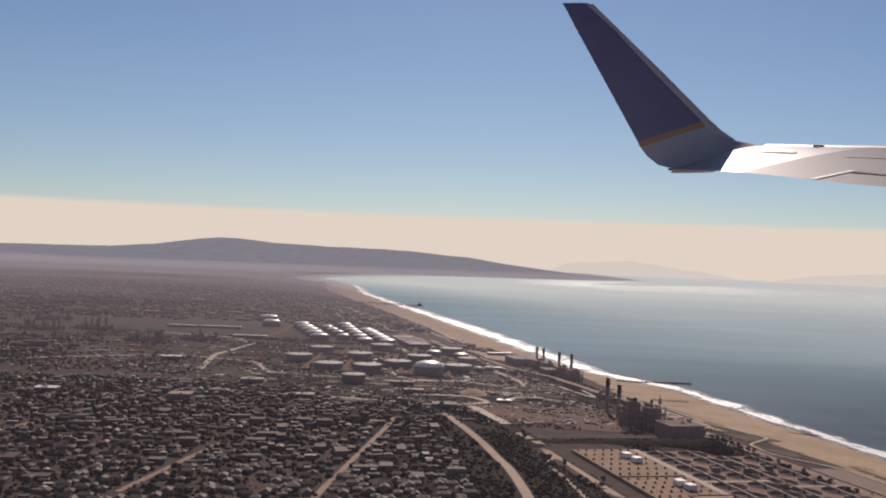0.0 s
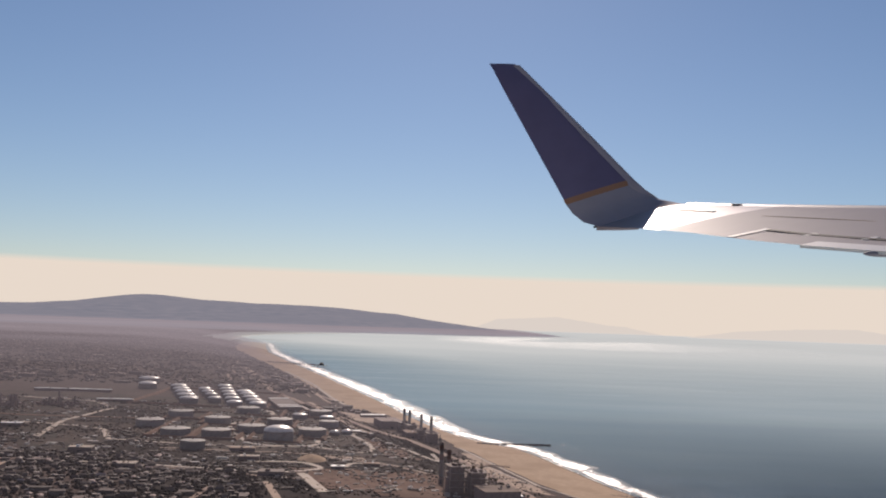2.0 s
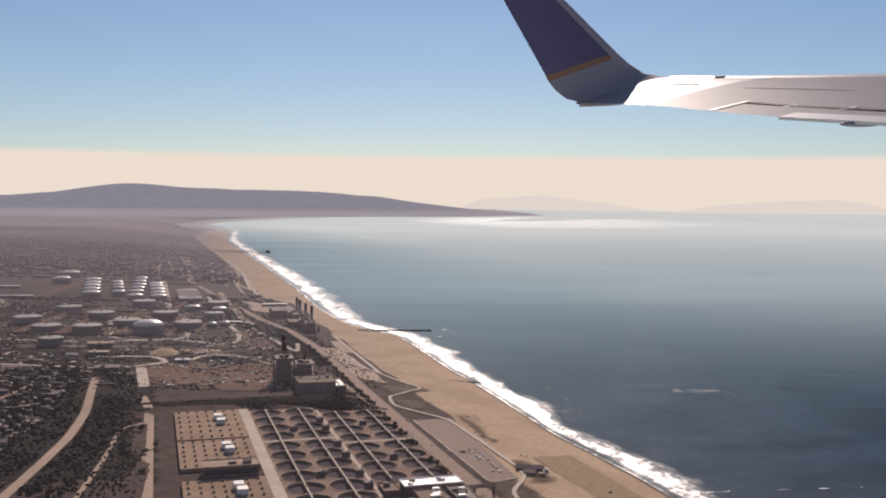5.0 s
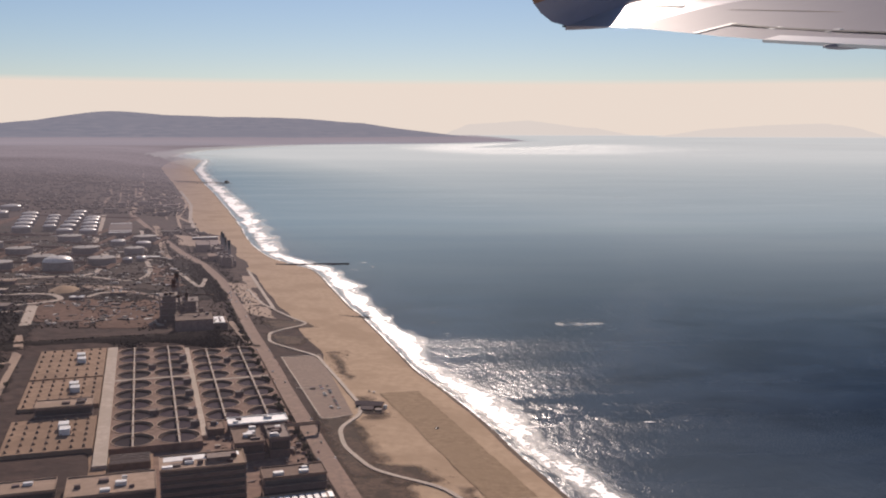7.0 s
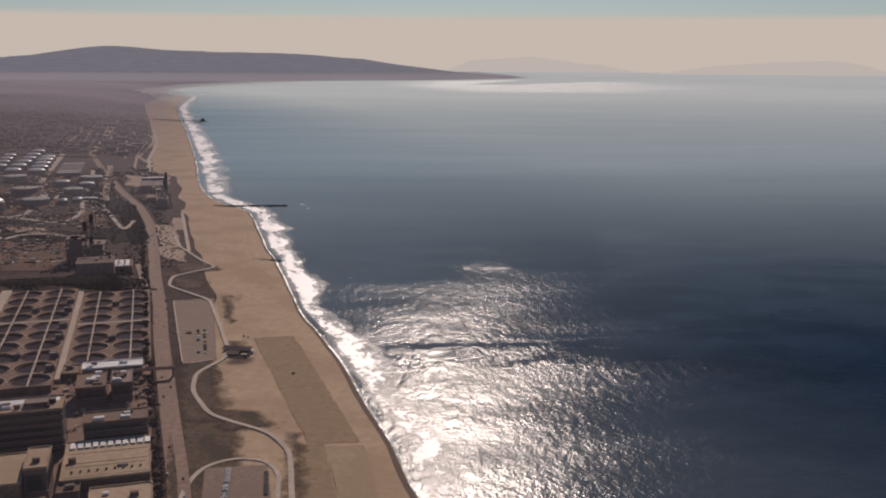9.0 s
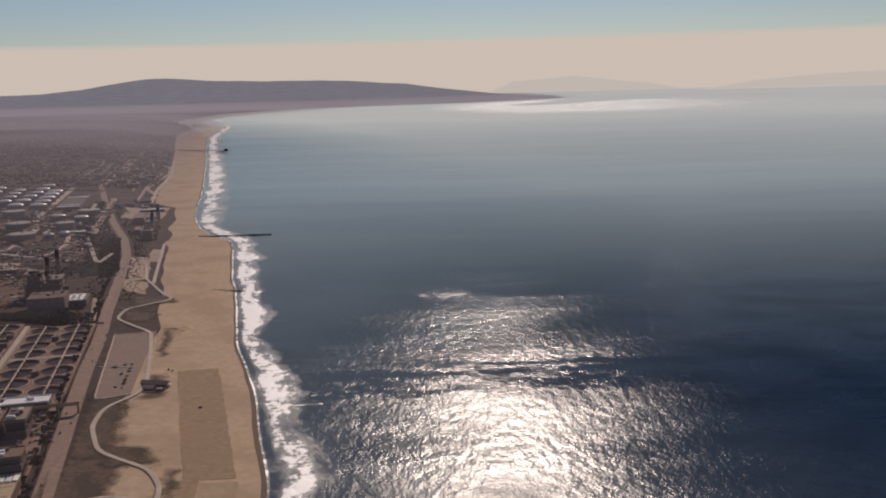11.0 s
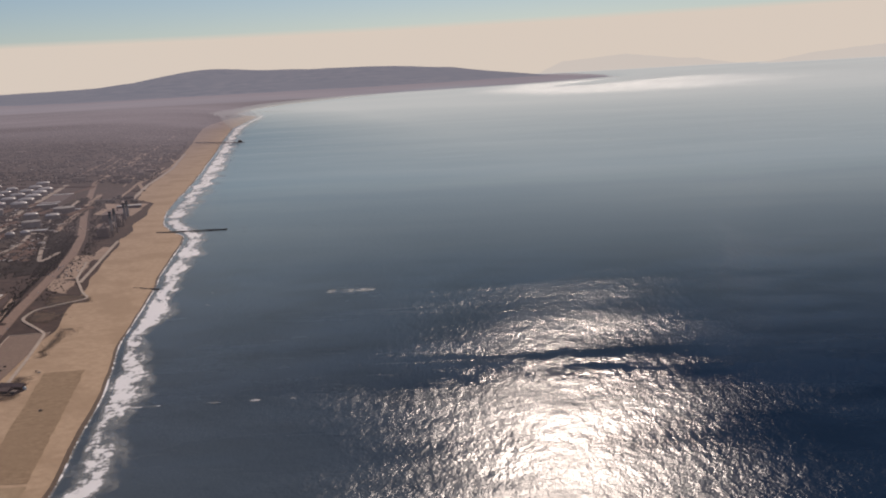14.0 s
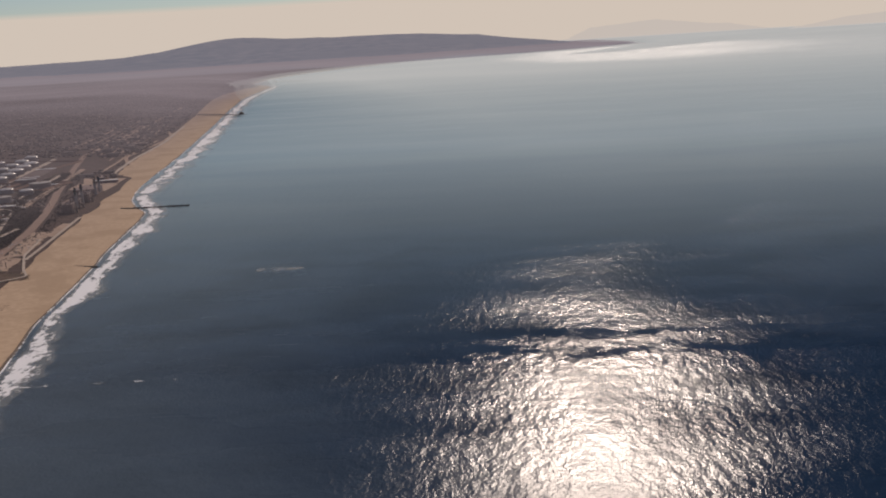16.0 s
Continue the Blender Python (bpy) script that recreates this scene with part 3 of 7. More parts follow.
def build_surf():
    """Foam over the breaker zone: a strip laid out square to the shore, with two low crests."""
    ys = list(range(-700, 20, 12)) + [20 + 3 * i for i in range(200)] + list(range(620, 2450, 12)) + [2450 + 2 * i for i in range(36)] + list(range(2522, 2960, 12))
    line = [Vector((shore(y), y)) for y in ys]
    for _ in range(3):
        line = [line[0]] + [(a + 2 * b + c) / 4 for a, b, c in zip(line, line[1:], line[2:])] + [line[-1]]
    across = [-0.25, -0.12, 0, 0.06, 0.12, 0.2, 0.3, 0.42, 0.55, 0.7, 0.85, 1.0]
    verts, faces, uvs, s = [], [], [], -sum((b - a).length for a, b in zip(line, line[1:]) if b.y < 21)
    for j, p in enumerate(line):
        way = (line[min(j + 2, len(line) - 1)] - line[max(0, j - 2)]).normalized()
        out = Vector((way.y, -way.x))
        if j:
            s += (p - line[j - 1]).length
        w = float(np.interp(p.y, (0, 130, 160, 190, 215, 280, 340, 380, 400, 430, 470, 520, 600, 800, 1000, 1400, 1550, 1650, 2400, 2960), (12, 12, 12, 11.5, 9.5, 11, 13, 12, 12, 15, 19, 21, 20, 19, 19, 18, 12, 6, 9, 5)))
        w *= 0.96 + 0.3 * noise.noise((s * 0.045, 9, 0)) + 0.1 * noise.noise((s * 0.16, 4, 0))
        for u in across:
            at = p + out * (u * w if u >= 0 else u)
            crest = 0.18 * math.exp(-((u - 0.55 - 0.15 * noise.noise((s * 0.03, 2, 0))) / 0.09) ** 2) + 0.10 * math.exp(-((u - 0.28) / 0.07) ** 2)
            verts.append((at.x, at.y, max(0.035 + crest, (0.09 * -u if u < 0 else 0) + 0.06)))
            uvs.append((s * 0.01, max(0.0, u) if u >= 0 else 0.0))
        if j:
            n = len(across)
            for i in range(n - 1):
                a = (j - 1) * n + i
                faces.append((a, a + 1, a + n + 1, a + n))
    ob = mesh_ob("surf_foam", verts, faces, FOAM, True)
    layer = ob.data.uv_layers.new(name="UVMap")
    for loop in ob.data.loops:
        layer.data[loop.index].uv = uvs[loop.vertex_index]
    tagged(ob, "white breaking surf along the sandy shore", "surf", kind="stuff")


build_surf()

# ---- distance: hills, islands, haze bank ----
HILL_X = (-5200, -3000, -2200, -1800, -1400, -1290, -1080, -980, -880, -830, -670, -500, -140, 14, 110, 232, 418, 540, 630, 700)
HILL_Z = (36, 39, 41, 44, 48, 50, 68, 84, 100, 100, 86, 81, 75, 62, 57, 38, 17, 8, 2, -4)


def build_hills():
    xs = [-5200 + 80 * i for i in range(30)] + [-2800 + 28 * i for i in range(128)]
    vs = [-1.0 + 0.07 * i for i in range(30)]
    verts, faces = [], []
    for j, x in enumerate(xs):
        ridge = float(np.interp(x, (-5200, 0, 320, 560, 800), (3950, 3900, 3560, 3040, 2960)))
        top = float(np.interp(x, HILL_X, HILL_Z))
        front = float(np.interp(x, (-5200, -200, 0, 230, 450, 560, 640, 800), (1300, 1400, 1370, 1050, 560, 170, 40, 30)))
        for v in vs:
            y = ridge + v * (front if v < 0 else 700)
            fall = math.cos(min(1, abs(v)) * math.pi / 2) ** 1.3
            rough = 1 + 0.22 * (1 - fall) * noise.fractal((x * 0.006, y * 0.006, 2), 1.0, 2.0, 4) + 0.03 * noise.noise((x * 0.01, 0, 8))
            verts.append((x, y, -1 + (top + 1) * fall * rough))
        if j:
            n = len(vs)
            for i in range(n - 1):
                a = (j - 1) * n + i
                faces.append((a, a + n, a + n + 1, a + 1))
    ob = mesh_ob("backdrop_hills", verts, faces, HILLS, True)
    tagged(ob, "hazy blue-grey peninsula hills beyond the bay", "hills", kind="structure")


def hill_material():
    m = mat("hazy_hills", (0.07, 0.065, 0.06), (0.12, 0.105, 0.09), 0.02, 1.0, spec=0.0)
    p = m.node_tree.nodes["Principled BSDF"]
    # blue-grey emission on the slopes imitates the haze in front of them
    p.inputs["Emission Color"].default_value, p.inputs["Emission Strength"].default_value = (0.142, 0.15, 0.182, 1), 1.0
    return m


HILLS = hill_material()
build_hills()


def island(points, y, label):
    verts, faces = [], []
    fine = np.linspace(points[0][0], points[-1][0], 90)
    for i, x in enumerate(fine):
        z = float(np.interp(x, [p[0] for p in points], [p[1] for p in points])) + 2.5 * noise.fractal((x * 0.02, y, 0), 1.0, 2.0, 3)
        verts += [(x, y - 60, -3), (x, y - 20, z * 0.6), (x, y, z), (x, y + 60, -3)]
        if i:
            for k in range(3):
                a = 4 * (i - 1) + k
                faces.append((a, a + 4, a + 5, a + 1))
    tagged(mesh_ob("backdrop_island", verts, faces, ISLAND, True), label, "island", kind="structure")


# flat glow instead of lit land: haze is painted into the islands
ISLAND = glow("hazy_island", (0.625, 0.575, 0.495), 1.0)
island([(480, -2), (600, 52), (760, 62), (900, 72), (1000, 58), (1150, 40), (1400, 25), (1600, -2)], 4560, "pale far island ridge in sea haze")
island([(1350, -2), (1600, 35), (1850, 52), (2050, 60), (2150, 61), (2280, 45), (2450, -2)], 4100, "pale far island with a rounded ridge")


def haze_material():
    # cream emission stands in for sunlit haze
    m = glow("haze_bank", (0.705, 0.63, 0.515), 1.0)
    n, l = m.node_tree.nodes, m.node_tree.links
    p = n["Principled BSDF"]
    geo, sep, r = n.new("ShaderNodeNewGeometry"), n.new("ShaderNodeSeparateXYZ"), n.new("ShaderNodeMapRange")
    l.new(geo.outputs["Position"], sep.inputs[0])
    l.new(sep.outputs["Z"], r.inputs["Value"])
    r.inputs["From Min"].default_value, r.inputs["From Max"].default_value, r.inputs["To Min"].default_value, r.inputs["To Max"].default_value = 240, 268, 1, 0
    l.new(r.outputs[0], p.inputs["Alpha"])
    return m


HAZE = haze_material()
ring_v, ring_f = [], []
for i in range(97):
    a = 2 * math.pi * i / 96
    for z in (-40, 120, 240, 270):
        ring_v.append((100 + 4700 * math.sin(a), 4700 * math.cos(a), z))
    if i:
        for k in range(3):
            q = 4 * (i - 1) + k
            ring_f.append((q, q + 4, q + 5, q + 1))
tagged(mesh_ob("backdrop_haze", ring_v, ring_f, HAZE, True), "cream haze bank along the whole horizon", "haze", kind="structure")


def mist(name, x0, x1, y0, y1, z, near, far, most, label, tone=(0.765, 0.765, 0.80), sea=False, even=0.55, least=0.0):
    """A low added sheet whose glow imitates mist and haze, thickening with y between near and far."""
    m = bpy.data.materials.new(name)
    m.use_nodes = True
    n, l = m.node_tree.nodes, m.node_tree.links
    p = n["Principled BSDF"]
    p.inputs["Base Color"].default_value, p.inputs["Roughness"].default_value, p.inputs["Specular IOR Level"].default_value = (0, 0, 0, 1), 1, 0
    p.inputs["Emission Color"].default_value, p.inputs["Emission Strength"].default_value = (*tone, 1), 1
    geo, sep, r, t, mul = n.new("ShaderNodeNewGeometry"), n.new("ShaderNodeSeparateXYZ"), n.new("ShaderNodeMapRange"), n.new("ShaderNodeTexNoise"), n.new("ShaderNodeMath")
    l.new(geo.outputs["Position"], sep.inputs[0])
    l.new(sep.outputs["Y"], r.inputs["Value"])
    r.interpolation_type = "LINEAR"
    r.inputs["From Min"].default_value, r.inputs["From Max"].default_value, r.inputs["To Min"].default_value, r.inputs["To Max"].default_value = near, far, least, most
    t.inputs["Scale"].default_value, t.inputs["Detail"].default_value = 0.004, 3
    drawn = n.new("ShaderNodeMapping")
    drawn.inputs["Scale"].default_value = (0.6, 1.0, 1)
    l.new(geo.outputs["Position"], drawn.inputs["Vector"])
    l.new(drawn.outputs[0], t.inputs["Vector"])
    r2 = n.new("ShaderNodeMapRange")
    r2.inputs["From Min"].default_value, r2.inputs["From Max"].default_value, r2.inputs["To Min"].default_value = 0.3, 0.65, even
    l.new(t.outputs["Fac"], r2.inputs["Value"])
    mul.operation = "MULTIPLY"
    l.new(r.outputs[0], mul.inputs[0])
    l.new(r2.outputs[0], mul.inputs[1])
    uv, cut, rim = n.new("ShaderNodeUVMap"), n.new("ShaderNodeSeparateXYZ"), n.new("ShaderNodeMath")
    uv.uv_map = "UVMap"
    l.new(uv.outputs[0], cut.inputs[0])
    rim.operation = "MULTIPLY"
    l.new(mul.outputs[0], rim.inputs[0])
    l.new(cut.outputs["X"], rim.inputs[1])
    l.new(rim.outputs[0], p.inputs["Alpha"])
    verts, faces, fade = [], [], []
    for j in range(25):
        y = y0 + (y1 - y0) * j / 24
        for i in range(25):
            far_off = float(np.interp(y, (1000, 1600), (0, 1)))
            edge = float(np.interp(y, SHORE_Y, SHORE_X)) + (25 - 100 * far_off if sea else 25)
            x = edge + (x1 - edge) * i / 24 if sea else edge - (edge - x0) * (1 - i / 24) ** 3
            rise = 1 if sea else min(1, (edge - x) / 150)
            fade.append((min(1, (x - edge) / 60 + far_off * 0.6 if sea else (edge - x) / 60), 0))
            verts.append((x, y, z * rise + 1.5 + (0.5 if sea else 2) * noise.noise((x * 0.004, y * 0.004, 0))))
            if i and j:
                q = 25 * j + i
                faces.append((q - 26, q - 25, q, q - 1))
    ob = mesh_ob(name, verts, faces, m, True)
    layer = ob.data.uv_layers.new(name="UVMap")
    for loop in ob.data.loops:
        layer.data[loop.index].uv = fade[loop.vertex_index]
    tagged(ob, label, "mist", kind="structure")


# added glowing sheets imitate haze; the first also lifts dark tones on near land
mist("backdrop_haze_sheet", -3600, 4000, -900, 3350, 14, 190, 1250, 0.86, "low glowing sheet imitating haze over the coastal plain", (0.305, 0.262, 0.272), even=0.7, least=0.06)
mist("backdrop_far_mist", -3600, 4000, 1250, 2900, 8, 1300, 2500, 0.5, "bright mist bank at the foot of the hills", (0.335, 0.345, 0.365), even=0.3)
mist("backdrop_sea_haze", 0, 4600, 250, 4640, 1.5, 240, 1500, 0.82, "low glowing sheet imitating haze over the far sea", (0.60, 0.605, 0.56), True, 0.88)


def loose_foam(points, width, label, thin=0.62):
    """A wandering line or patch of broken white water; thin: nearer to 1 the more it breaks up."""
    verts, faces, uvs = [], [], []
    rows = (-1, -0.5, 0, 0.5, 1)
    for i, (x, y) in enumerate(points):
        end = min(1, i / 2, (len(points) - 1 - i) / 2)
        for u in rows:
            verts.append((x + noise.noise((x * 0.3, u, 0)) * 0.5, y + u * width * (0.25 + 0.75 * end) * (0.6 + 0.8 * abs(noise.noise((x * 0.2, 5, 0)))), 0.04))
            uvs.append((x * 0.03, 1.0 if abs(u) == 1 or end == 0 else thin))
        if i:
            for k in range(4):
                q = 5 * (i - 1) + k
                faces.append((q, q + 5, q + 6, q + 1))
    ob = mesh_ob("foam_line", verts, faces, FOAM)
    layer = ob.data.uv_layers.new(name="UVMap")
    for loop in ob.data.loops:
        layer.data[loop.index].uv = uvs[loop.vertex_index]
    tagged(ob, label, "foam", kind="stuff")


BREAKER = "thin white line of broken water off the beach"
for x0, count, w in ((134, 11, 0.6), (151.5, 5, 0.55), (160, 4, 0.6), (168, 3, 0.4)):
    loose_foam([(x0 + 0.9 * i, 168 + 0.5 * noise.noise((i * 0.35, x0, 0)) + (x0 + 0.9 * i - 131) * 0.06) for i in range(count + 1)], w, BREAKER, 0.45)
loose_foam([(131.5 + 1.1 * i, 180 - 2.6 * i + 0.6 * noise.noise((i * 0.6, 8, 0))) for i in range(6)], 0.8, "short white crest breaking near the beach", 0.5)
# white foam drawn here imitates a sparkling sun glint over the reef
loose_foam([(161 + 1.2 * i, 263 + 1.0 * noise.noise((i * 0.4, 2, 0))) for i in range(14)], 5.0, "white foam patch imitating sun glint over a reef", 0.77)
for x, y, n, w in ((117, 1180, 12, 5.0), (125.5, 268, 4, 0.5), (128, 252.5, 4, 0.6), (140, 272, 3, 0.5), (136, 387, 5, 0.8), (305, 745, 8, 2.5), (104, 392, 6, 1.6), (108, 380, 5, 1.3), (101, 372, 5, 1.2)):
    loose_foam([(x + (1.6 if n > 6 else 0.7) * i, y + 0.6 * noise.noise((i * 0.5, x, 0))) for i in range(n)], w, "small whitecap on the open sea", 0.68)

# ---- roads and open lots ----
VISTA = [(118, 60), (112.6, 92), (106.8, 119), (100.9, 143), (94.6, 169), (88.9, 193), (83.3, 219), (76.0, 248), (67.6, 285), (55.5, 335), (43.5, 372), (20, 432), (4, 475), (-32, 577), (-74, 792), (-130, 1050)]
ribbon("road", VISTA, 3.2, ROAD, label="worn grey coast road beside the beach")
ribbon("road", [(0, 262), (4, 244), (9, 222), (13, 195), (14.5, 172), (15, 130)], 2.0, CONCRETE, label="pale winding service road through dark scrub")
ribbon("road", [(24, 214), (21, 205), (23, 192), (25, 175), (27, 150)], 0.9, CONCRETE, label="narrow pale track through dark scrub")
ribbon("road", [(39, 150), (22.5, 226), (18, 238)], 2.2, CONCRETE, label="pale concrete works road")
ribbon("road", [(-48, 204), (-51, 187), (-55, 160)], 1.3, ROAD, label="residential street between houses")
ribbon("road", [(-13, 250), (-18, 203), (-24, 150)], 1.3, ROAD, label="residential street between houses")
ribbon("road", [(-37, 274), (-44, 240)], 1.2, ROAD, label="residential street between houses")
ribbon("road", [(-110, 150), (-84, 268)], 1.3, ROAD, label="residential street between houses")
ribbon("road", [(-150, 150), (-128, 262)], 1.3, ROAD, label="residential street between houses")
ribbon("road", [(-260, 262), (-150, 280), (-60, 284), (0, 270), (48, 268)], 1.6, ROAD, label="long street along the refinery edge")
ribbon("road", [(-32, 579), (-45, 640), (-70, 771), (-85, 839)], 2.6, CONCRETE, label="pale avenue between rows of houses")
ribbon("road", [(11, 543), (-5, 578), (-22, 711), (-42, 760)], 2.4, CONCRETE, label="pale beach walk above the sand")
ribbon("road", [(-61, 618), (-79, 713), (-100, 800)], 2.2, ROAD, label="straight suburban avenue")
for k in range(6):
    ribbon("road", [(-8 - 9 * k, 560 + 14 * k), (-55 - 10 * k, 760 + 20 * k)], 1.3, ROAD, label="straight street between beach houses")
PALE, DUSTY = "pale winding refinery road", "dusty brown refinery track"
ribbon("road", [(-60, 330), (-17, 326), (4, 337), (15, 332), (25, 326), (29, 335), (26, 357), (20, 376)], 1.7, CONCRETE_PALE, 0.2, label=PALE)
ribbon("road", [(16, 381), (21, 379), (26, 380), (32, 364), (39, 346), (47, 326), (51, 317), (49, 339)], 1.5, CONCRETE_PALE, 0.24, label=PALE)
ribbon("road", [(-6, 518), (-1, 501), (11, 450), (23, 398), (27, 386)], 3.0, CONCRETE, 0.24, label="wide pale road between dark banks")
ribbon("road", [(-8, 494), (-6, 486), (8, 427), (13, 408)], 1.8, CONCRETE_PALE, 0.24, label=PALE)
ribbon("road", [(12, 364), (4, 397)], 1.5, CONCRETE_PALE, 0.2, label=PALE)
ribbon("road", [(4, 367), (-4, 406)], 1.5, CONCRETE_PALE, 0.2, label=PALE)
ribbon("road", [(61, 366), (70, 324), (78, 287)], 1.1, CONCRETE_PALE, 0.24, label="narrow pale road behind the beach")
ribbon("road", [(9, 509), (-7, 585), (-24, 686)], 1.5, CONCRETE, 0.2, label="pale avenue between rows of houses")
ribbon("road", [(18, 503), (4, 567), (-14, 674), (-46, 810)], 2.2, CONCRETE_PALE, 0.2, label="pale beach walk above the sand")
ribbon("road", [(-18, 604), (-35, 698), (-53, 773)], 1.6, CONCRETE, 0.2, label="pale avenue between rows of houses")
for corners, what in (([(58, 333), (64, 336), (74, 295), (69, 290)], CONCRETE), ([(66, 293), (76, 289), (80, 271), (73, 275)], CONCRETE), ([(12, 316), (25, 316), (28, 305), (16, 308)], CONCRETE), ([(60, 352), (65, 352), (70, 326), (65, 326)], CONCRETE)):
    patch("bare_ground", corners, what, 0.16, 1.5, "pale gravel yard with faint tracks", "yard", wobble=1.0)
for corners in ([(3, 289), (18, 289), (30, 254), (16, 254)], [(18, 291), (36, 289), (46, 252), (30, 254)], [(36, 289), (49, 289), (53, 268), (44, 262)]):
    patch("bare_ground", corners, DIRT, 0.13, 2.0, "bare reddish dirt of a cleared site", "dirt", wobble=2.0)
ribbon("road", [(-40, 316), (12, 318), (24, 307), (33, 305), (45, 290)], 2.1, ASPHALT, 0.2, label="dark asphalt refinery road")
ribbon("road", [(16, 249), (8, 280)], 2.9, CONCRETE_PALE, 0.2, label=PALE)
ribbon("road", [(32, 247), (25, 272)], 2.6, DIRT, 0.2, label=DUSTY)
ribbon("road", [(-46, 568), (-15, 432), (-6, 408)], 2.9, CONCRETE_PALE, 0.2, label=PALE)
ribbon("road", [(-2, 402), (8, 361), (9, 338), (1, 333), (-14, 334), (-17, 344), (-28, 383), (-28, 403), (-2, 402)], 1.8, CONCRETE_PALE, 0.2, label=PALE)
ribbon("road", [(-60, 282), (0, 277), (9, 285), (15, 288), (8, 300), (-10, 296)], 2.0, CONCRETE_PALE, 0.2, label=PALE)
ribbon("road", [(20, 294), (22, 305), (31, 301)], 1.6, CONCRETE_PALE, 0.2, label=PALE)
ribbon("road", [(38, 280), (46, 290)], 1.6, DIRT, 0.2, label=DUSTY)
ribbon("road", [(68, 263), (76, 236)], 1.6, CONCRETE, 0.2, label="pale access road beside the hall")
ribbon("road", [(-140, 400), (-90, 392), (-58, 398), (-40, 404)], 2.6, DIRT, 0.2, label=DUSTY)
ribbon("road", [(-140, 470), (-100, 460), (-84, 430), (-90, 380), (-84, 330)], 2.3, CONCRETE_PALE, 0.2, label=PALE)
ribbon("road", [(-150, 340), (-110, 372), (-70, 360), (-60, 330)], 2.1, CONCRETE_PALE, 0.2, label=PALE)
patch("bare_ground", [(16, 465), (37, 464), (40, 440), (20, 443)], CONCRETE, 0.10, 2.0, "pale paved yard by the power station", "yard")
patch("bare_ground", [(25, 279), (43, 278), (50, 250), (34, 246)], DIRT, 0.12, 2.0, "bare reddish dirt of a cleared site", "dirt", wobble=2.0)
BIKE = [(66, 322), (74, 294), (85, 272), (90, 265), (80, 252), (81, 240), (94, 226), (100, 203), (105, 182), (105, 176), (101, 167), (102, 157), (107, 145), (112, 141), (118, 137), (122, 129), (123.5, 113), (126, 90)]
ribbon("path", BIKE, 0.85, CONCRETE_PALE, 0.22, 1.5, "pale concrete cycle path winding over the beach", "path")
patch("parking_lot", [(85.5, 224), (95, 227), (103.5, 176), (97.5, 172)], ASPHALT, 0.09, label="grey asphalt beach car park", category="car park")
patch("parking_lot", [(110, 122.5), (119, 124), (122, 104), (112.5, 102)], ASPHALT, 0.09, label="grey asphalt car park on the sand", category="car park")
ribbon("path", [(109, 99), (108.4, 116), (109.6, 123), (113.5, 126.5), (118.6, 125.8), (121, 121), (121.6, 112)], 0.7, CONCRETE_PALE, 0.14, 1.2, "pale kerbed loop round the beach car park", "path")
for line in ([(85.5, 224), (97.5, 172), (103.5, 176)], [(91, 194.6), (98.6, 195.4)], [(85.5, 224), (95, 227)]):
    ribbon("kerb", line, 0.3, CONCRETE_PALE, 0.18, 1.0, "pale concrete kerb round the beach car park", "kerb")
patch("beach_sand", [(109, 192), (117.6, 194), (132.8, 133), (124.7, 132)], SAND_GRADED, 0.08, 1.5, "darker freshly graded sand", "sand", wobble=0.25)
patch("beach_sand", [(122.9, 132.2), (127, 132.2), (135.5, 72), (127.5, 72)], SAND_GRADED, 0.085, 1.5, "darker graded strip of sand", "sand", wobble=0.25)
patch("beach_sand", [(127.4, 131), (133.4, 131.6), (139, 84), (134.2, 84)], SAND_SWEPT, 0.09, 1.5, "pale swept rectangle of sand", "sand", wobble=0.2)
for corners in ([(28, 262), (46, 262), (44, 292), (26, 290)], [(-40, 300), (-14, 299), (-16, 310), (-44, 310)]):
    patch("bare_ground", corners, DIRT, 0.10, 2.0, label="bare brown dirt with tyre tracks", category="dirt", wobble=2.5)

# ---- sewage works by the coast ----
HB, HA = Vector((0.976, 0.218)), Vector((0.218, -0.976))
HY = 12.6


def hy(b, a, z=0.0):
    """Place in the works: b metres seaward and a metres along the coast from its far inland corner."""
    return Matrix.Translation((44.6 + b * HB.x + a * HA.x, 225 + b * HB.y + a * HA.y, z)) @ pose(0, 0, 0, 0, 0, HY)


def slab(name, b0, b1, a0, a1, z0, z1, material, label, category="slab", kind="structure"):
    bm = boxes((0, b1 - b0, -(a1 - a0), 0, z0, z1), bevel=0.05)
    ob = part(name, bm, material)
    ob.matrix_world = hy(b0, a0)
    return tagged(ob, label, category, kind=kind)


R = 3.72


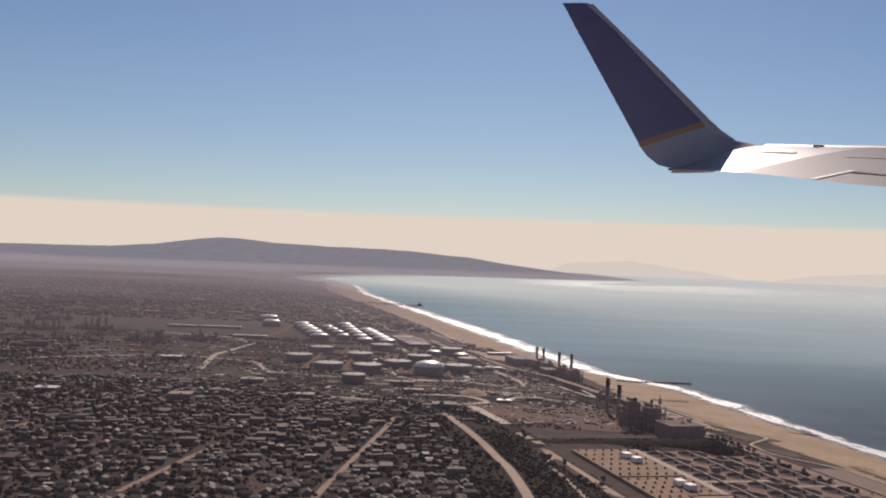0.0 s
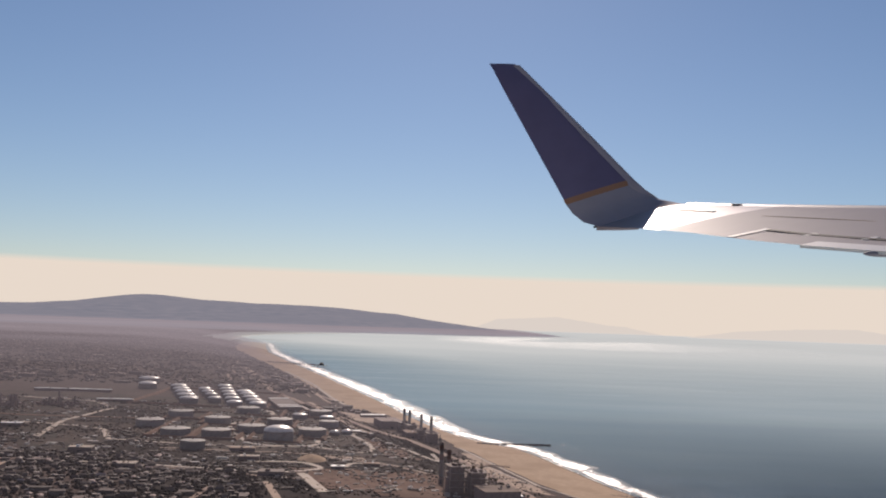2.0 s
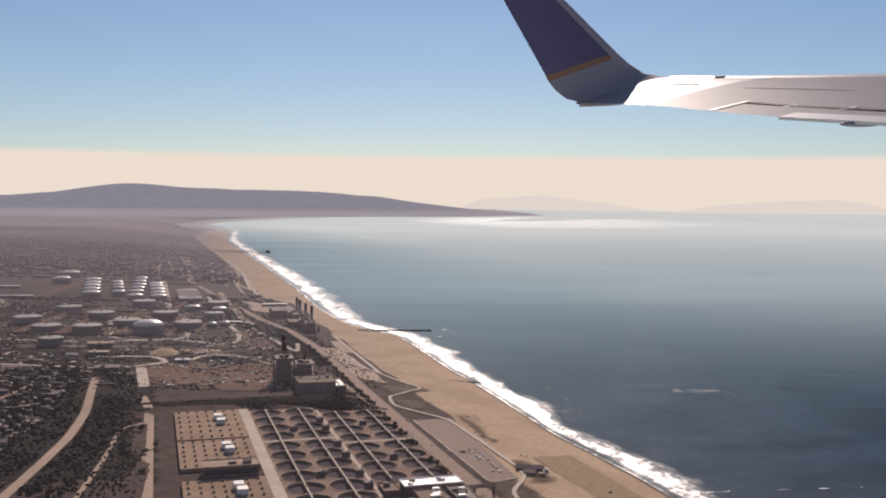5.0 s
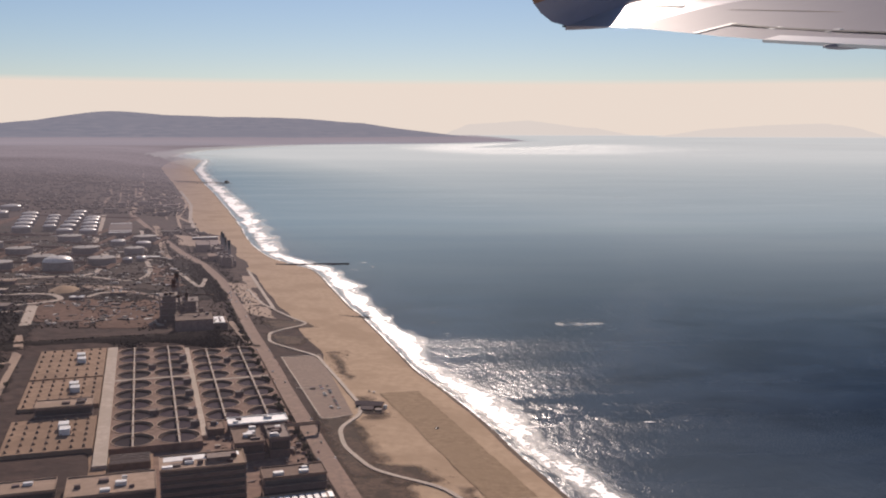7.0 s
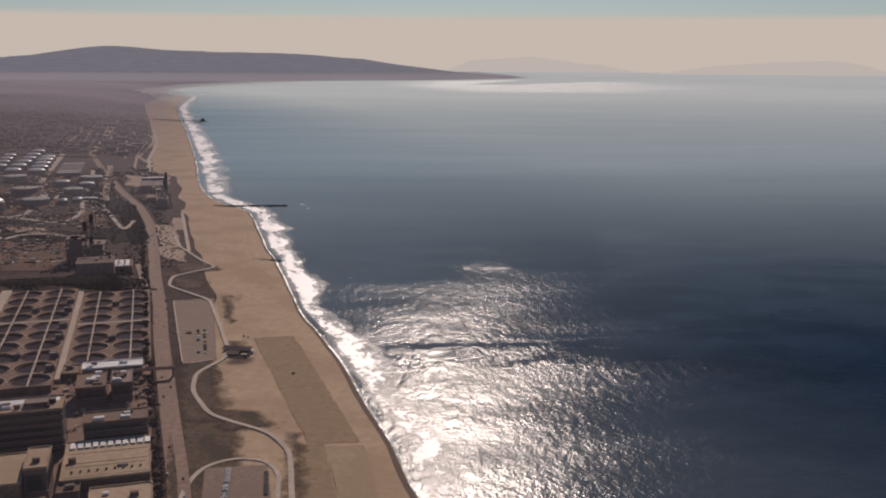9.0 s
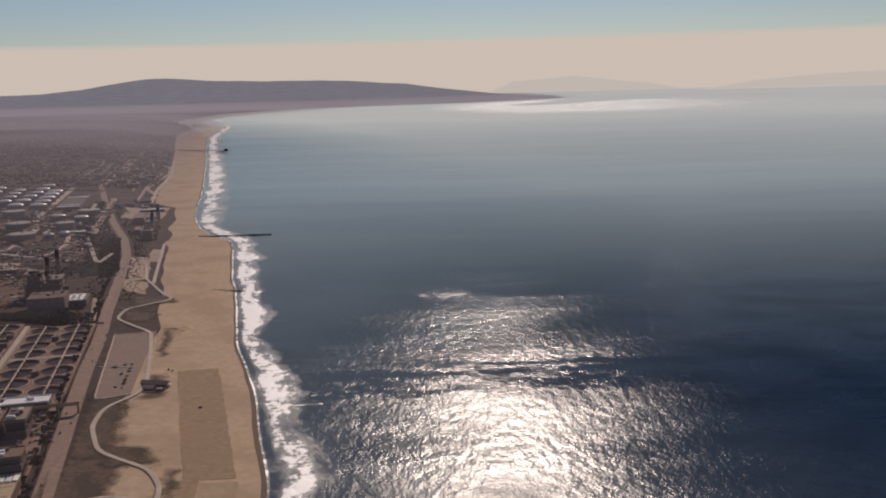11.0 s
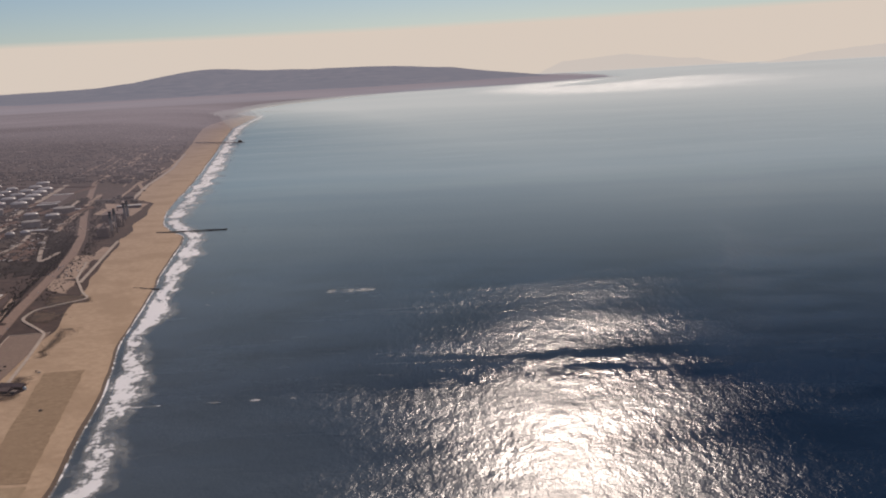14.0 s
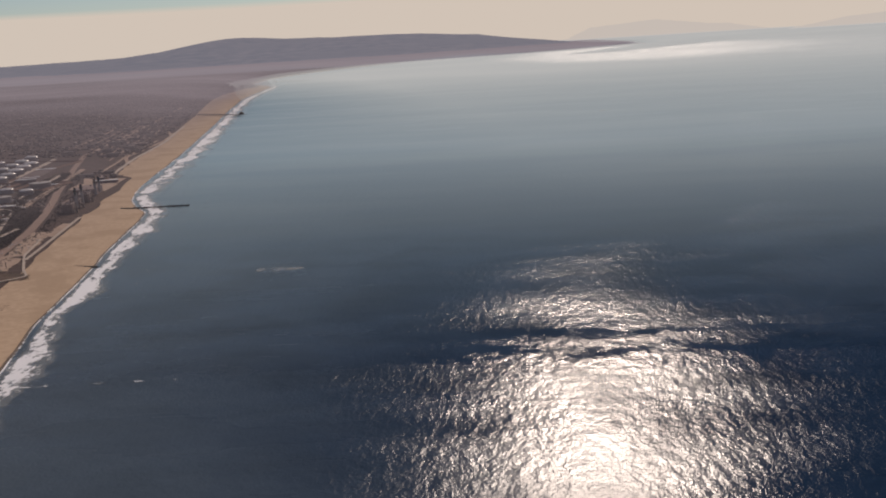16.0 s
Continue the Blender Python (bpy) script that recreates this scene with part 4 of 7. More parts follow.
def holed_deck(bs, aa, z, pit=0.9):
    """A concrete deck cut by round pits; bs, aa: lines between the cells seaward and along the coast."""
    b0, a0 = bs[0], aa[0]
    verts, faces = [], []
    for bl, br in zip(bs, bs[1:]):
        for al, ar in zip(aa, aa[1:]):
            x0, x1, y0, y1 = bl - b0, br - b0, a0 - ar, a0 - al
            cx, cy = (x0 + x1) / 2, (y0 + y1) / 2
            turns = sorted([2 * math.pi * k / 32 - math.pi for k in range(32)] + [math.atan2(y - cy, x - cx) for x in (x0, x1) for y in (y0, y1)])
            q, n = len(verts), len(turns)
            for t in turns:
                c, s_ = math.cos(t), math.sin(t)
                k = min((x1 - cx) / max(abs(c), 1e-6), (y1 - cy) / max(abs(s_), 1e-6))
                verts += [(cx + k * c, cy + k * s_, z), (cx + R * c, cy + R * s_, z), (cx + R * c, cy + R * s_, z - pit)]
            for k in range(n):
                a, b = q + 3 * k, q + 3 * ((k + 1) % n)
                faces += [(a, b, b + 1, a + 1), (a + 1, b + 1, b + 2, a + 2)]
    w, d, q = bs[-1] - b0, aa[-1] - a0, len(verts)
    verts += [(x, y, zz) for zz in (0, z) for x, y in ((0, 0), (0, -d), (w, -d), (w, 0))]
    faces += [(q + k, q + (k + 1) % 4, q + 4 + (k + 1) % 4, q + 4 + k) for k in range(4)] + [(q, q + 1, q + 2, q + 3)]
    ob = mesh_ob("pavement", verts, faces, DECK)
    ob.matrix_world = hy(b0, a0)
    tagged(ob, "stained concrete deck round sunken settling tanks", "deck", kind="structure")


for bs, z, ends in (((1.41, 9.25, 17.0), 3.2, 6), ((18.2, 26.2, 34.2), 1.9, 4)):
    holed_deck(bs, [-0.85 + 7.5 * i for i in range(5)], z)
    holed_deck(bs, [30.15 + 7.5 * i for i in range(ends + 1)], z)
slab("pavement", 17.01, 18.19, -1, 70, 0, 2.5, CONCRETE_PALE, "pale concrete aisle between tank rows", "aisle")
slab("pavement", -0.9, 1.4, -2, 84, 0, 3.5, CONCRETE_PALE, "pale concrete works road", "aisle")
slab("pavement", -26, 1.3, 76.4, 137, 0, 2.9, DECK_TAN, "tan concrete yard round works sheds", "yard")
slab("pavement", 1.41, 34, 60.2, 137, 0, 1.85, DECK, "pale concrete yard round works buildings", "yard")

# round settling tanks
first = empty("settling_tank", Matrix(), "round open concrete settling tank with dark water", "tank", "round settling tanks")
part("tank_wall", lathe([(R + 0.06, 0), (R + 0.06, 0.1), (R - 0.16, 0.1), (R - 0.16, -0.8)], 32), CONCRETE, first)
part("water_surface", lathe([(R - 0.16, -0.42), (0, -0.42)], 32), SCUM, first, "dark still water", True)
part("launder", lathe([(R - 0.42, -0.42), (R - 0.42, -0.2), (R - 0.56, -0.2), (R - 0.56, -0.42)], 32), CONCRETE_DARK, first)
part("bridge", boxes((-0.14, 0.14, -R, R, 0.1, 0.17), (-0.16, -0.12, -R, R, 0.17, 0.3), (0.12, 0.16, -R, R, 0.17, 0.3)), CONCRETE, first, "narrow walkway across the tank")
part("centre_column", lathe([(0.3, -0.45), (0.3, 0.12), (0.45, 0.17), (0.45, 0.4), (0, 0.44)], 10), CONCRETE_DARK, first)
tank_rows = [2.9 + 7.5 * i for i in range(4)] + [33.9 + 7.5 * i for i in range(6)]
places = [hy(b, a, 3.2) for b in (5.33, 13.125) for a in tank_rows] + [hy(b, a, 1.9) for b in (22.2, 30.2) for a in tank_rows[:8]]
first.matrix_world = places[0]
for m in places[1:]:
    copy_thing(first, m)
for b, z, end in ((5.33, 3.2, 76), (13.125, 3.2, 76), (22.2, 1.9, 59), (30.2, 1.9, 59)):
    ob = part("pipe_gallery", boxes((-0.12, 0.12, -end, 0, 0.17, 0.36), (-0.17, 0.17, -end, 0, 0.36, 0.4)), CONCRETE_PALE)
    ob.matrix_world = hy(b, 0, z)
    tagged(ob, "long pale pipe gallery crossing a row of tanks", "gallery")
for b0, z in ((1.4, 3.2), (18.4, 1.9)):
    ob = part("cross_walk", boxes((0, 15.6, -0.5, 0.5, -z, 0.06)), CONCRETE_PALE)
    ob.matrix_world = hy(b0, 29.65, z)
    tagged(ob, "pale concrete cross aisle between tank groups", "aisle")
cabin = empty("equipment_cabin", Matrix(), "small dark equipment cabin between tanks", "cabin", "equipment cabins")
part("cabin_body", boxes((-0.8, 0.8, -0.5, 0.5, 0, 0.9), bevel=0.04), STEEL_DARK, cabin)
part("cabin_roof", boxes((-0.85, 0.85, -0.55, 0.55, 0.9, 1.0)), STEEL, cabin)
part("vent_stack", boxes((0.3, 0.55, -0.12, 0.12, 1.0, 1.25)), STEEL_DARK, cabin)
spots = [(16.2, 14), (16.2, 22), (16.2, 36), (16.2, 45), (16.2, 58), (16.2, 66), (9.2, 21), (9.2, 57), (26.3, 14), (26.3, 44)]
cabin.matrix_world = hy(*spots[0], 3.2)
for b, a in spots[1:]:
    copy_thing(cabin, hy(b, a, 3.2 if b < 17 else 1.9))

# covered reactor decks with rows of mixers
mixer = empty("mixer", Matrix(), "small dark mixer motor on a concrete deck", "mixer", "mixers on reactor decks")
part("plinth", boxes((-0.28, 0.28, -0.22, 0.22, 0, 0.15)), CONCRETE_DARK, mixer)
part("motor", lathe([(0.16, 0.12), (0.16, 0.4), (0.08, 0.45), (0, 0.45)], 8), STEEL, mixer)
white_unit = empty("plant_unit", Matrix(), "white boxy plant unit on a concrete deck", "plant unit", "white plant units")
part("unit_body", boxes((-0.9, 0.9, -1.1, 1.1, 0, 1.1), bevel=0.05), WHITE, white_unit)
part("unit_hatch", boxes((0.9, 0.96, -0.4, 0.4, 0.1, 0.9)), STEEL_DARK, white_unit)
part("unit_base", boxes((-1.0, 1.0, -1.2, 1.2, -0.05, 0.06)), CONCRETE_DARK, white_unit)
mixer_used = unit_used = False
for k, (a0, a1) in enumerate(((0, 27), (28.2, 49), (57, 76))):
    slab("pavement", -15.8, -1.1, a0, a1, 0, 4.0, DECK_TAN, "tan concrete deck over reactor basins", "deck")
    for i in range(7):
        for j in range(6):
            m = hy(-14.8 + 2.05 * i, a0 + 1.6 + (a1 - a0 - 3) * j / 5, 4.0)
            if mixer_used:
                copy_thing(mixer, m)
            else:
                mixer.matrix_world, mixer_used = m, True
    for b, a in ((-6.4, a0 + (a1 - a0) * 0.35), (-6.0, a0 + (a1 - a0) * 0.52)):
        m = hy(b, a, 4.05)
        if unit_used:
            copy_thing(white_unit, m)
        else:
            white_unit.matrix_world, unit_used = m, True


def block(b0, b1, a0, a1, z0, z1, label, floors=0, wall=CONCRETE_DARK, roof=CONCRETE, plant=0, name="works_building"):
    """A works building: walls, roof slab with parapet, bands of glazing by floor, plant on the roof."""
    w, d, h = b1 - b0, a1 - a0, z1 - z0
    e = empty(name, hy(b0, a0, z0), label, "building")
    wall_ob = part("wall", boxes((0, w, -d, 0, 0, h), bevel=0.03), wall, e)
    roof_ob = part("roof", boxes((-0.12, w + 0.12, -d - 0.12, 0.12, h, h + 0.12)), roof, e)
    part("parapet", boxes((-0.12, w + 0.12, -d - 0.12, -d, h + 0.12, h + 0.3), (-0.12, w + 0.12, 0, 0.12, h + 0.12, h + 0.3), (-0.12, 0, -d, 0, h + 0.12, h + 0.3), (w, w + 0.12, -d, 0, h + 0.12, h + 0.3)), roof, roof_ob)
    for f in range(floors):
        z = h * (f + 0.45) / floors
        t = h * 0.42 / floors
        part("window_band", boxes((0.2, w - 0.2, -d - 0.05, -d + 0.05, z, z + t), (w - 0.05, w + 0.05, -d + 0.3, -0.3, z, z + t), (-0.05, 0.05, -d + 0.3, -0.3, z, z + t)), GLASS_DARK, wall_ob, "dark glazing strip")
        part("floor_ledge", boxes((-0.15, w + 0.15, -d - 0.35, -d, z - 0.12, z - 0.02)), STEEL, wall_ob)
    rnd = random.Random(int(b0 * 7 + a0))
    for _ in range(plant):
        x, y = rnd.uniform(0.8, w - 1.2), -rnd.uniform(0.8, d - 0.8)
        s, q = rnd.uniform(0.3, 0.8), rnd.uniform(0.25, 0.7)
        part("roof_plant", boxes((x - s, x + s, y - s * 0.6, y + s * 0.6, h + 0.12, h + 0.12 + q), bevel=0.03), rnd.choice((WHITE, STEEL, STEEL_DARK)), roof_ob)
    return e


office = block(9.5, 21.5, 99, 105, 1.8, 9.0, "dark six-storey office block with a partly white roof", 6, STEEL_DARK, CONCRETE, 10)
part("roof_sheet", boxes((0.5, 6.6, -2.4, -0.4, 7.32, 7.36), (7.2, 11.4, -2.0, -0.5, 7.32, 7.36)), WHITE, office, "white roof sheet")
part("penthouse", boxes((6.6, 10.0, -4.6, -2.6, 7.3, 8.1), bevel=0.04), STEEL, office)
block(24.2, 33.6, 99, 103.5, 1.8, 5.7, "dark flat-roofed pump building beside the road", 2, STEEL_DARK, CONCRETE_DARK, 5)
block(22, 32.6, 65.5, 69.5, 1.8, 3.7, "long low building with a bright white roof", 0, STEEL_DARK, WHITE, 4)
block(21.8, 26.6, 76, 84, 1.8, 4.9, "dark boxy process building", 1, STEEL_DARK, CONCRETE_DARK, 6)
block(27.6, 31, 76, 83.5, 1.8, 5.1, "dark process building with white roof plant", 1, STEEL_DARK, STEEL, 7)
block(18.4, 21.2, 64, 69, 1.8, 2.9, "low dark service building", 0, CONCRETE_DARK, CONCRETE_DARK, 3)
block(-12, -2, 50.5, 55.5, 3.2, 5.6, "dark blower building with pale roof edge", 1, STEEL_DARK, CONCRETE, 6)
block(22, 33.8, 105.5, 119.4, 1.8, 3.6, "large tan flat deck building with skylights", 0, CONCRETE_DARK, ROOF_TAN, 2)
block(21.8, 24.6, 119.8, 122.6, 1.8, 3.3, "small dark store beside the deck building", 0, STEEL_DARK, CONCRETE_DARK, 1)
block(26, 34, 121.5, 134, 1.8, 3.0, "low tan shed behind the deck building", 0, CONCRETE_DARK, ROOF_TAN, 6)
block(3, 17.6, 113.6, 124, 1.6, 6.0, "tan flat-roofed workshop with roof plant", 0, CONCRETE_DARK, ROOF_TAN, 4)
block(3, 20.6, 125, 136, 1.6, 4.0, "low tan-roofed workshop with a pale roof edge", 1, STEEL_DARK, ROOF_TAN, 6)
block(18.0, 20.8, 115.2, 122.4, 1.6, 7.2, "dark workshop tower with a pale tan roof", 1, STEEL_DARK, ROOF_TAN, 1)
block(-3.8, 8.8, 92, 100, 2.6, 4.6, "long brown-roofed shed with a row of windows", 1, WALLS, CONCRETE, 6)
block(-24, -5.4, 92, 97, 3.0, 4.9, "long dark shed with a pale roof edge", 1, STEEL_DARK, CONCRETE, 5)
block(-24, -3, 101.5, 118, 3.0, 4.6, "wide tan flat-roofed shed", 0, CONCRETE, ROOF_TAN, 8)
seams = empty("roof_seam", hy(22, 105.5, 3.6), "thin dark expansion seams across a tan roof", "roof seam")
for a in (4.6, 8.2, 9.6, 13.0):
    part("seam", boxes((0.4, 11.4, -a - 0.07, -a + 0.07, 0.12, 0.15)), CONCRETE_DARK, seams)
for i in range(9):
    part("vent_cap", boxes((1.2 + 1.15 * i, 1.5 + 1.15 * i, -11.5, -11.1, 0.12, 0.4), bevel=0.04), STEEL_DARK, seams)
rnd = random.Random(77)
for b0, b1, a0, a1, count in ((22, 33.4, 70.5, 75.2, 26), (22, 33.4, 85, 97.5, 34), (31.4, 33.6, 76, 84, 8), (17.2, 21.4, 70.5, 97, 16), (24.9, 33.6, 119.9, 121.2, 8)):
    for _ in range(count):
        b, a, w, d, h = rnd.uniform(b0, b1), rnd.uniform(a0, a1), rnd.uniform(0.12, 0.5), rnd.uniform(0.12, 0.45), rnd.uniform(0.15, 0.75)
        unit = empty("plant_unit", hy(b, a, 1.85), "small boxy plant unit in the works yard", "machinery", "yard plant")
        part("casing", boxes((-w, w, -d, d, 0, h), bevel=0.04), rnd.choice((STEEL, STEEL_DARK, STEEL_DARK, CONCRETE_DARK, CONCRETE_PALE)), unit)
        part("pipe", boxes((w, w + rnd.uniform(0.2, 0.9), -0.05, 0.05, h * 0.5, h * 0.5 + 0.1)), STEEL_DARK, unit)
light_row = empty("skylight_row", hy(22.5, 106.2, 3.74), "row of pale skylights along a flat roof", "skylight")
for i in range(11):
    part("skylight", boxes((i * 1.06, i * 1.06 + 0.8, -2.2, 0, 0, 0.22), bevel=0.05), WHITE, light_row)
slab("pavement", 1.42, 8.6, 77.4, 91.4, 0, 2.5, DECK_TAN, "bare tan paved yard between works buildings", "yard")
basin = empty("covered_basin", hy(1.8, 79.5, 2.3), "dark channels under beams in a concrete basin", "basin")
part("basin_wall", boxes((0, 6.4, -4.8, 0, 0, 1.3)), CONCRETE_DARK, basin)
for i in range(6):
    part("beam", boxes((0.1, 6.3, -0.5 - 0.8 * i, -0.25 - 0.8 * i, 1.3, 1.42)), STEEL, basin)
over = empty("footbridge", hy(30.0, 71, 2.0), "narrow grey footbridge over the coast road", "bridge")
part("deck", boxes((0, 8.4, -0.5, 0.5, 1.1, 1.25)), CONCRETE, over)
part("parapet", boxes((0, 8.4, -0.5, -0.44, 1.25, 1.5)), CONCRETE, over)
part("parapet", boxes((0, 8.4, 0.44, 0.5, 1.25, 1.5)), CONCRETE, over)
for x in (0.4, 4.4, 8.1):
    part("pier", boxes((x - 0.15, x + 0.15, -0.3, 0.3, -1.6, 1.1)), CONCRETE_DARK, over)

# ---- beach buildings, groyne, pier ----
def stand(name, x, y, label, category, rz=HY, lift=0.0):
    return empty(name, pose(x, y, ground(x, y) + lift, 0, 0, rz), label, category)


def gable(x0, x1, y0, y1, z, rise):
    """A pitched roof with its ridge along x."""
    bm = bmesh.new()
    m = (y0 + y1) / 2
    v = [bm.verts.new(p) for p in ((x0, y0, z), (x1, y0, z), (x1, y1, z), (x0, y1, z), (x0, m, z + rise), (x1, m, z + rise))]
    for f in ((0, 1, 5, 4), (2, 3, 4, 5), (1, 2, 5), (3, 0, 4), (3, 2, 1, 0)):
        bm.faces.new([v[i] for i in f])
    return bm


station = stand("beach_station", 106.8, 182.0, "dark-roofed beach service building with sheds", "building", -12)
part("wall", boxes((-2.6, 2.6, -0.9, 0.9, -0.3, 0.6)), WALLS, station)
part("roof", gable(-2.9, 2.9, -1.2, 1.2, 0.6, 0.55), STEEL_DARK, station)
part("annex", boxes((-1.0, 1.2, -3.4, -1.2, -0.3, 0.5)), WALLS, station)
part("annex_roof", gable(-1.2, 1.4, -3.6, -1.2, 0.5, 0.4), STEEL_DARK, station)
part("shed", boxes((1.8, 3.2, -3.6, -2.2, -0.3, 0.45), bevel=0.03), STEEL, station)
part("water_tank", lathe([(0.4, -0.3), (0.4, 0.5), (0.2, 0.62), (0, 0.65)], 12, 3.4, -0.6), WHITE, station)
part("yard_fence", boxes((-1.4, -1.34, -5.0, -1.2, -0.3, 0.25), (-1.4, 3.6, -5.0, -4.94, -0.3, 0.25), (3.54, 3.6, -5.0, -1.2, -0.3, 0.25)), STEEL_DARK, station)
hut = stand("lot_hut", 94.6, 194.9, "small grey hut on the car park kerb", "hut", 10)
part("hut_wall", boxes((-0.5, 0.5, -0.4, 0.4, -0.1, 0.42), bevel=0.03), CONCRETE, hut)
part("hut_roof", boxes((-0.6, 0.6, -0.5, 0.5, 0.42, 0.48)), STEEL_DARK, hut)


def rubble(name, a, b, width, height, count, label, seed):
    """A groyne of piled rocks, each rock a rough lump."""
    rnd = random.Random(seed)
    verts, faces = [], []
    for _ in range(count):
        u, v = rnd.random(), rnd.gauss(0, 0.33)
        x, y = a[0] + (b[0] - a[0]) * u, a[1] + (b[1] - a[1]) * u
        t = Vector((b[0] - a[0], b[1] - a[1])).normalized()
        x, y = x - t.y * v * width, y + t.x * v * width
        s = rnd.uniform(0.18, 0.42)
        z = height * (1 - min(1, abs(v)) ** 1.5) - 0.15
        q = len(verts)
        for dx, dy, dz in ((1, 0, 0), (0, 1, 0), (-1, 0, 0), (0, -1, 0), (0, 0, 1), (0, 0, -1)):
            f = s * rnd.uniform(0.75, 1.2)
            verts.append((x + dx * f + rnd.uniform(-0.08, 0.08), y + dy * f + rnd.uniform(-0.08, 0.08), z + dz * f * 0.8))
        faces += [(q + i, q + (i + 1) % 4, q + 4) for i in range(4)] + [(q + (i + 1) % 4, q + i, q + 5) for i in range(4)]
    tagged(mesh_ob(name, verts, faces, ROCK), label, "groyne", kind="stuff")


rubble("groyne", (70, 386), (100, 386.5), 1.1, 0.7, 420, "dark rock groyne running into the surf", 4)
rubble("groyne", (93, 280.5), (107.5, 276), 0.5, 0.35, 120, "short dark rock drain outfall across the sand", 5)
rubble("groyne", (-190, 1712), (-112, 1652), 3.0, 1.2, 420, "dark harbour breakwater", 6)
pier = empty("pier", Matrix.Translation((-75, 938, 0)) @ pose(0, 0, 0, 0, 0, math.degrees(math.atan2(-36, 57))), "dark timber pier on piles with a round end house", "pier")
part("deck", boxes((0, 60, -0.9, 0.9, 1.7, 1.95), (60, 68, -3.2, 3.2, 1.7, 1.95)), TIMBER, pier)
part("railing", boxes((0, 60, -0.9, -0.84, 1.95, 2.2), (0, 60, 0.84, 0.9, 1.95, 2.2)), TIMBER, pier)
part("end_house", lathe([(2.0, 1.95), (2.0, 3.3), (2.4, 3.3), (0, 4.6)], 10, 64, 0), ROOFS, pier)
for i in range(15):
    part("pile", boxes((4 + i * 4, 4.3 + i * 4, -0.75, -0.45, -2, 1.7), (4 + i * 4, 4.3 + i * 4, 0.45, 0.75, -2, 1.7)), TIMBER, pier)

# ---- power stations ----
def chimney(x, y, z0, z1, r, material, label, bands=()):
    e = empty("chimney", pose(x, y, z0), label, "chimney", "power station chimneys")
    h = z1 - z0
    shaft = part("shaft", lathe([(r * 1.15, 0), (r, h * 0.4), (r * 0.9, h), (r * 0.7, h), (r * 0.7, h - 0.6), (0, h - 0.6)], 18), material, e, smooth=False)
    part("rim", lathe([(r * 1.02, h - 0.25), (r * 1.02, h + 0.02), (r * 0.86, h + 0.02)], 18), STEEL_DARK, shaft)
    for b0, b1, m in bands:
        part("band", lathe([(r * 1.06, h * b0), (r * 1.01, h * b1)], 18), m, shaft)
    part("platform", lathe([(r * 1.35, h * 0.82), (r * 1.35, h * 0.84), (r, h * 0.84)], 14), STEEL_DARK, shaft)


for x, y, z1 in ((42.0, 430, 9.2), (44.0, 421, 9.4), (48.0, 398, 10.2), (51.3, 385, 10.6)):
    chimney(x, y, 2.0, z1, 0.62, STACK_GREY, "slim grey power station chimney by the beach")
chimney(48.7, 287, 2.5, 13.1, 0.62, STACK_WHITE, "tall chimney with dull red bands", ((0.80, 0.94, STACK_RED), (0.52, 0.68, STACK_RED)))
chimney(50.0, 275.5, 2.5, 12.6, 0.66, STACK_RED, "tall brown-red banded chimney", ((0.50, 0.66, STACK_WHITE),))


def boiler(x, y, w, d, h, label, rz=12, seed=1, wall=STEEL_DARK):
    """Open steel boiler frame: columns, floors, drum and ducts round a closed core."""
    z = ground(x, y) - 0.2
    e = empty("boiler_house", pose(x, y, z, 0, 0, rz), label, "power station")
    rnd = random.Random(seed)
    part("core", boxes((-w * 0.36, w * 0.36, -d * 0.36, d * 0.36, 0, h * 0.92), (-w * 0.5, -w * 0.1, -d * 0.3, d * 0.3, 0, h * 0.55)), wall, e)
    for fx in (-0.5, 0, 0.5):
        for fy in (-0.5, 0.5):
            part("column", boxes((fx * w - 0.12, fx * w + 0.12, fy * d - 0.12, fy * d + 0.12, 0, h)), STEEL, e)
    for k in range(1, 5):
        part("floor", boxes((-w / 2, w / 2, -d / 2, d / 2, h * k / 4 - 0.12, h * k / 4)), STEEL, e)
    part("duct", boxes((w * 0.1, w * 0.75, -0.5, 0.5, h * 0.35, h * 0.55), (w * 0.6, w * 0.75, -0.5, 0.5, 0, h * 0.5)), STEEL, e)
    for _ in range(4):
        px, py, s = rnd.uniform(-0.3, 0.3) * w, rnd.uniform(-0.3, 0.3) * d, rnd.uniform(0.3, 0.6)
        part("roof_plant", boxes((px - s, px + s, py - s, py + s, h, h + rnd.uniform(0.3, 0.9))), STEEL_DARK, e)


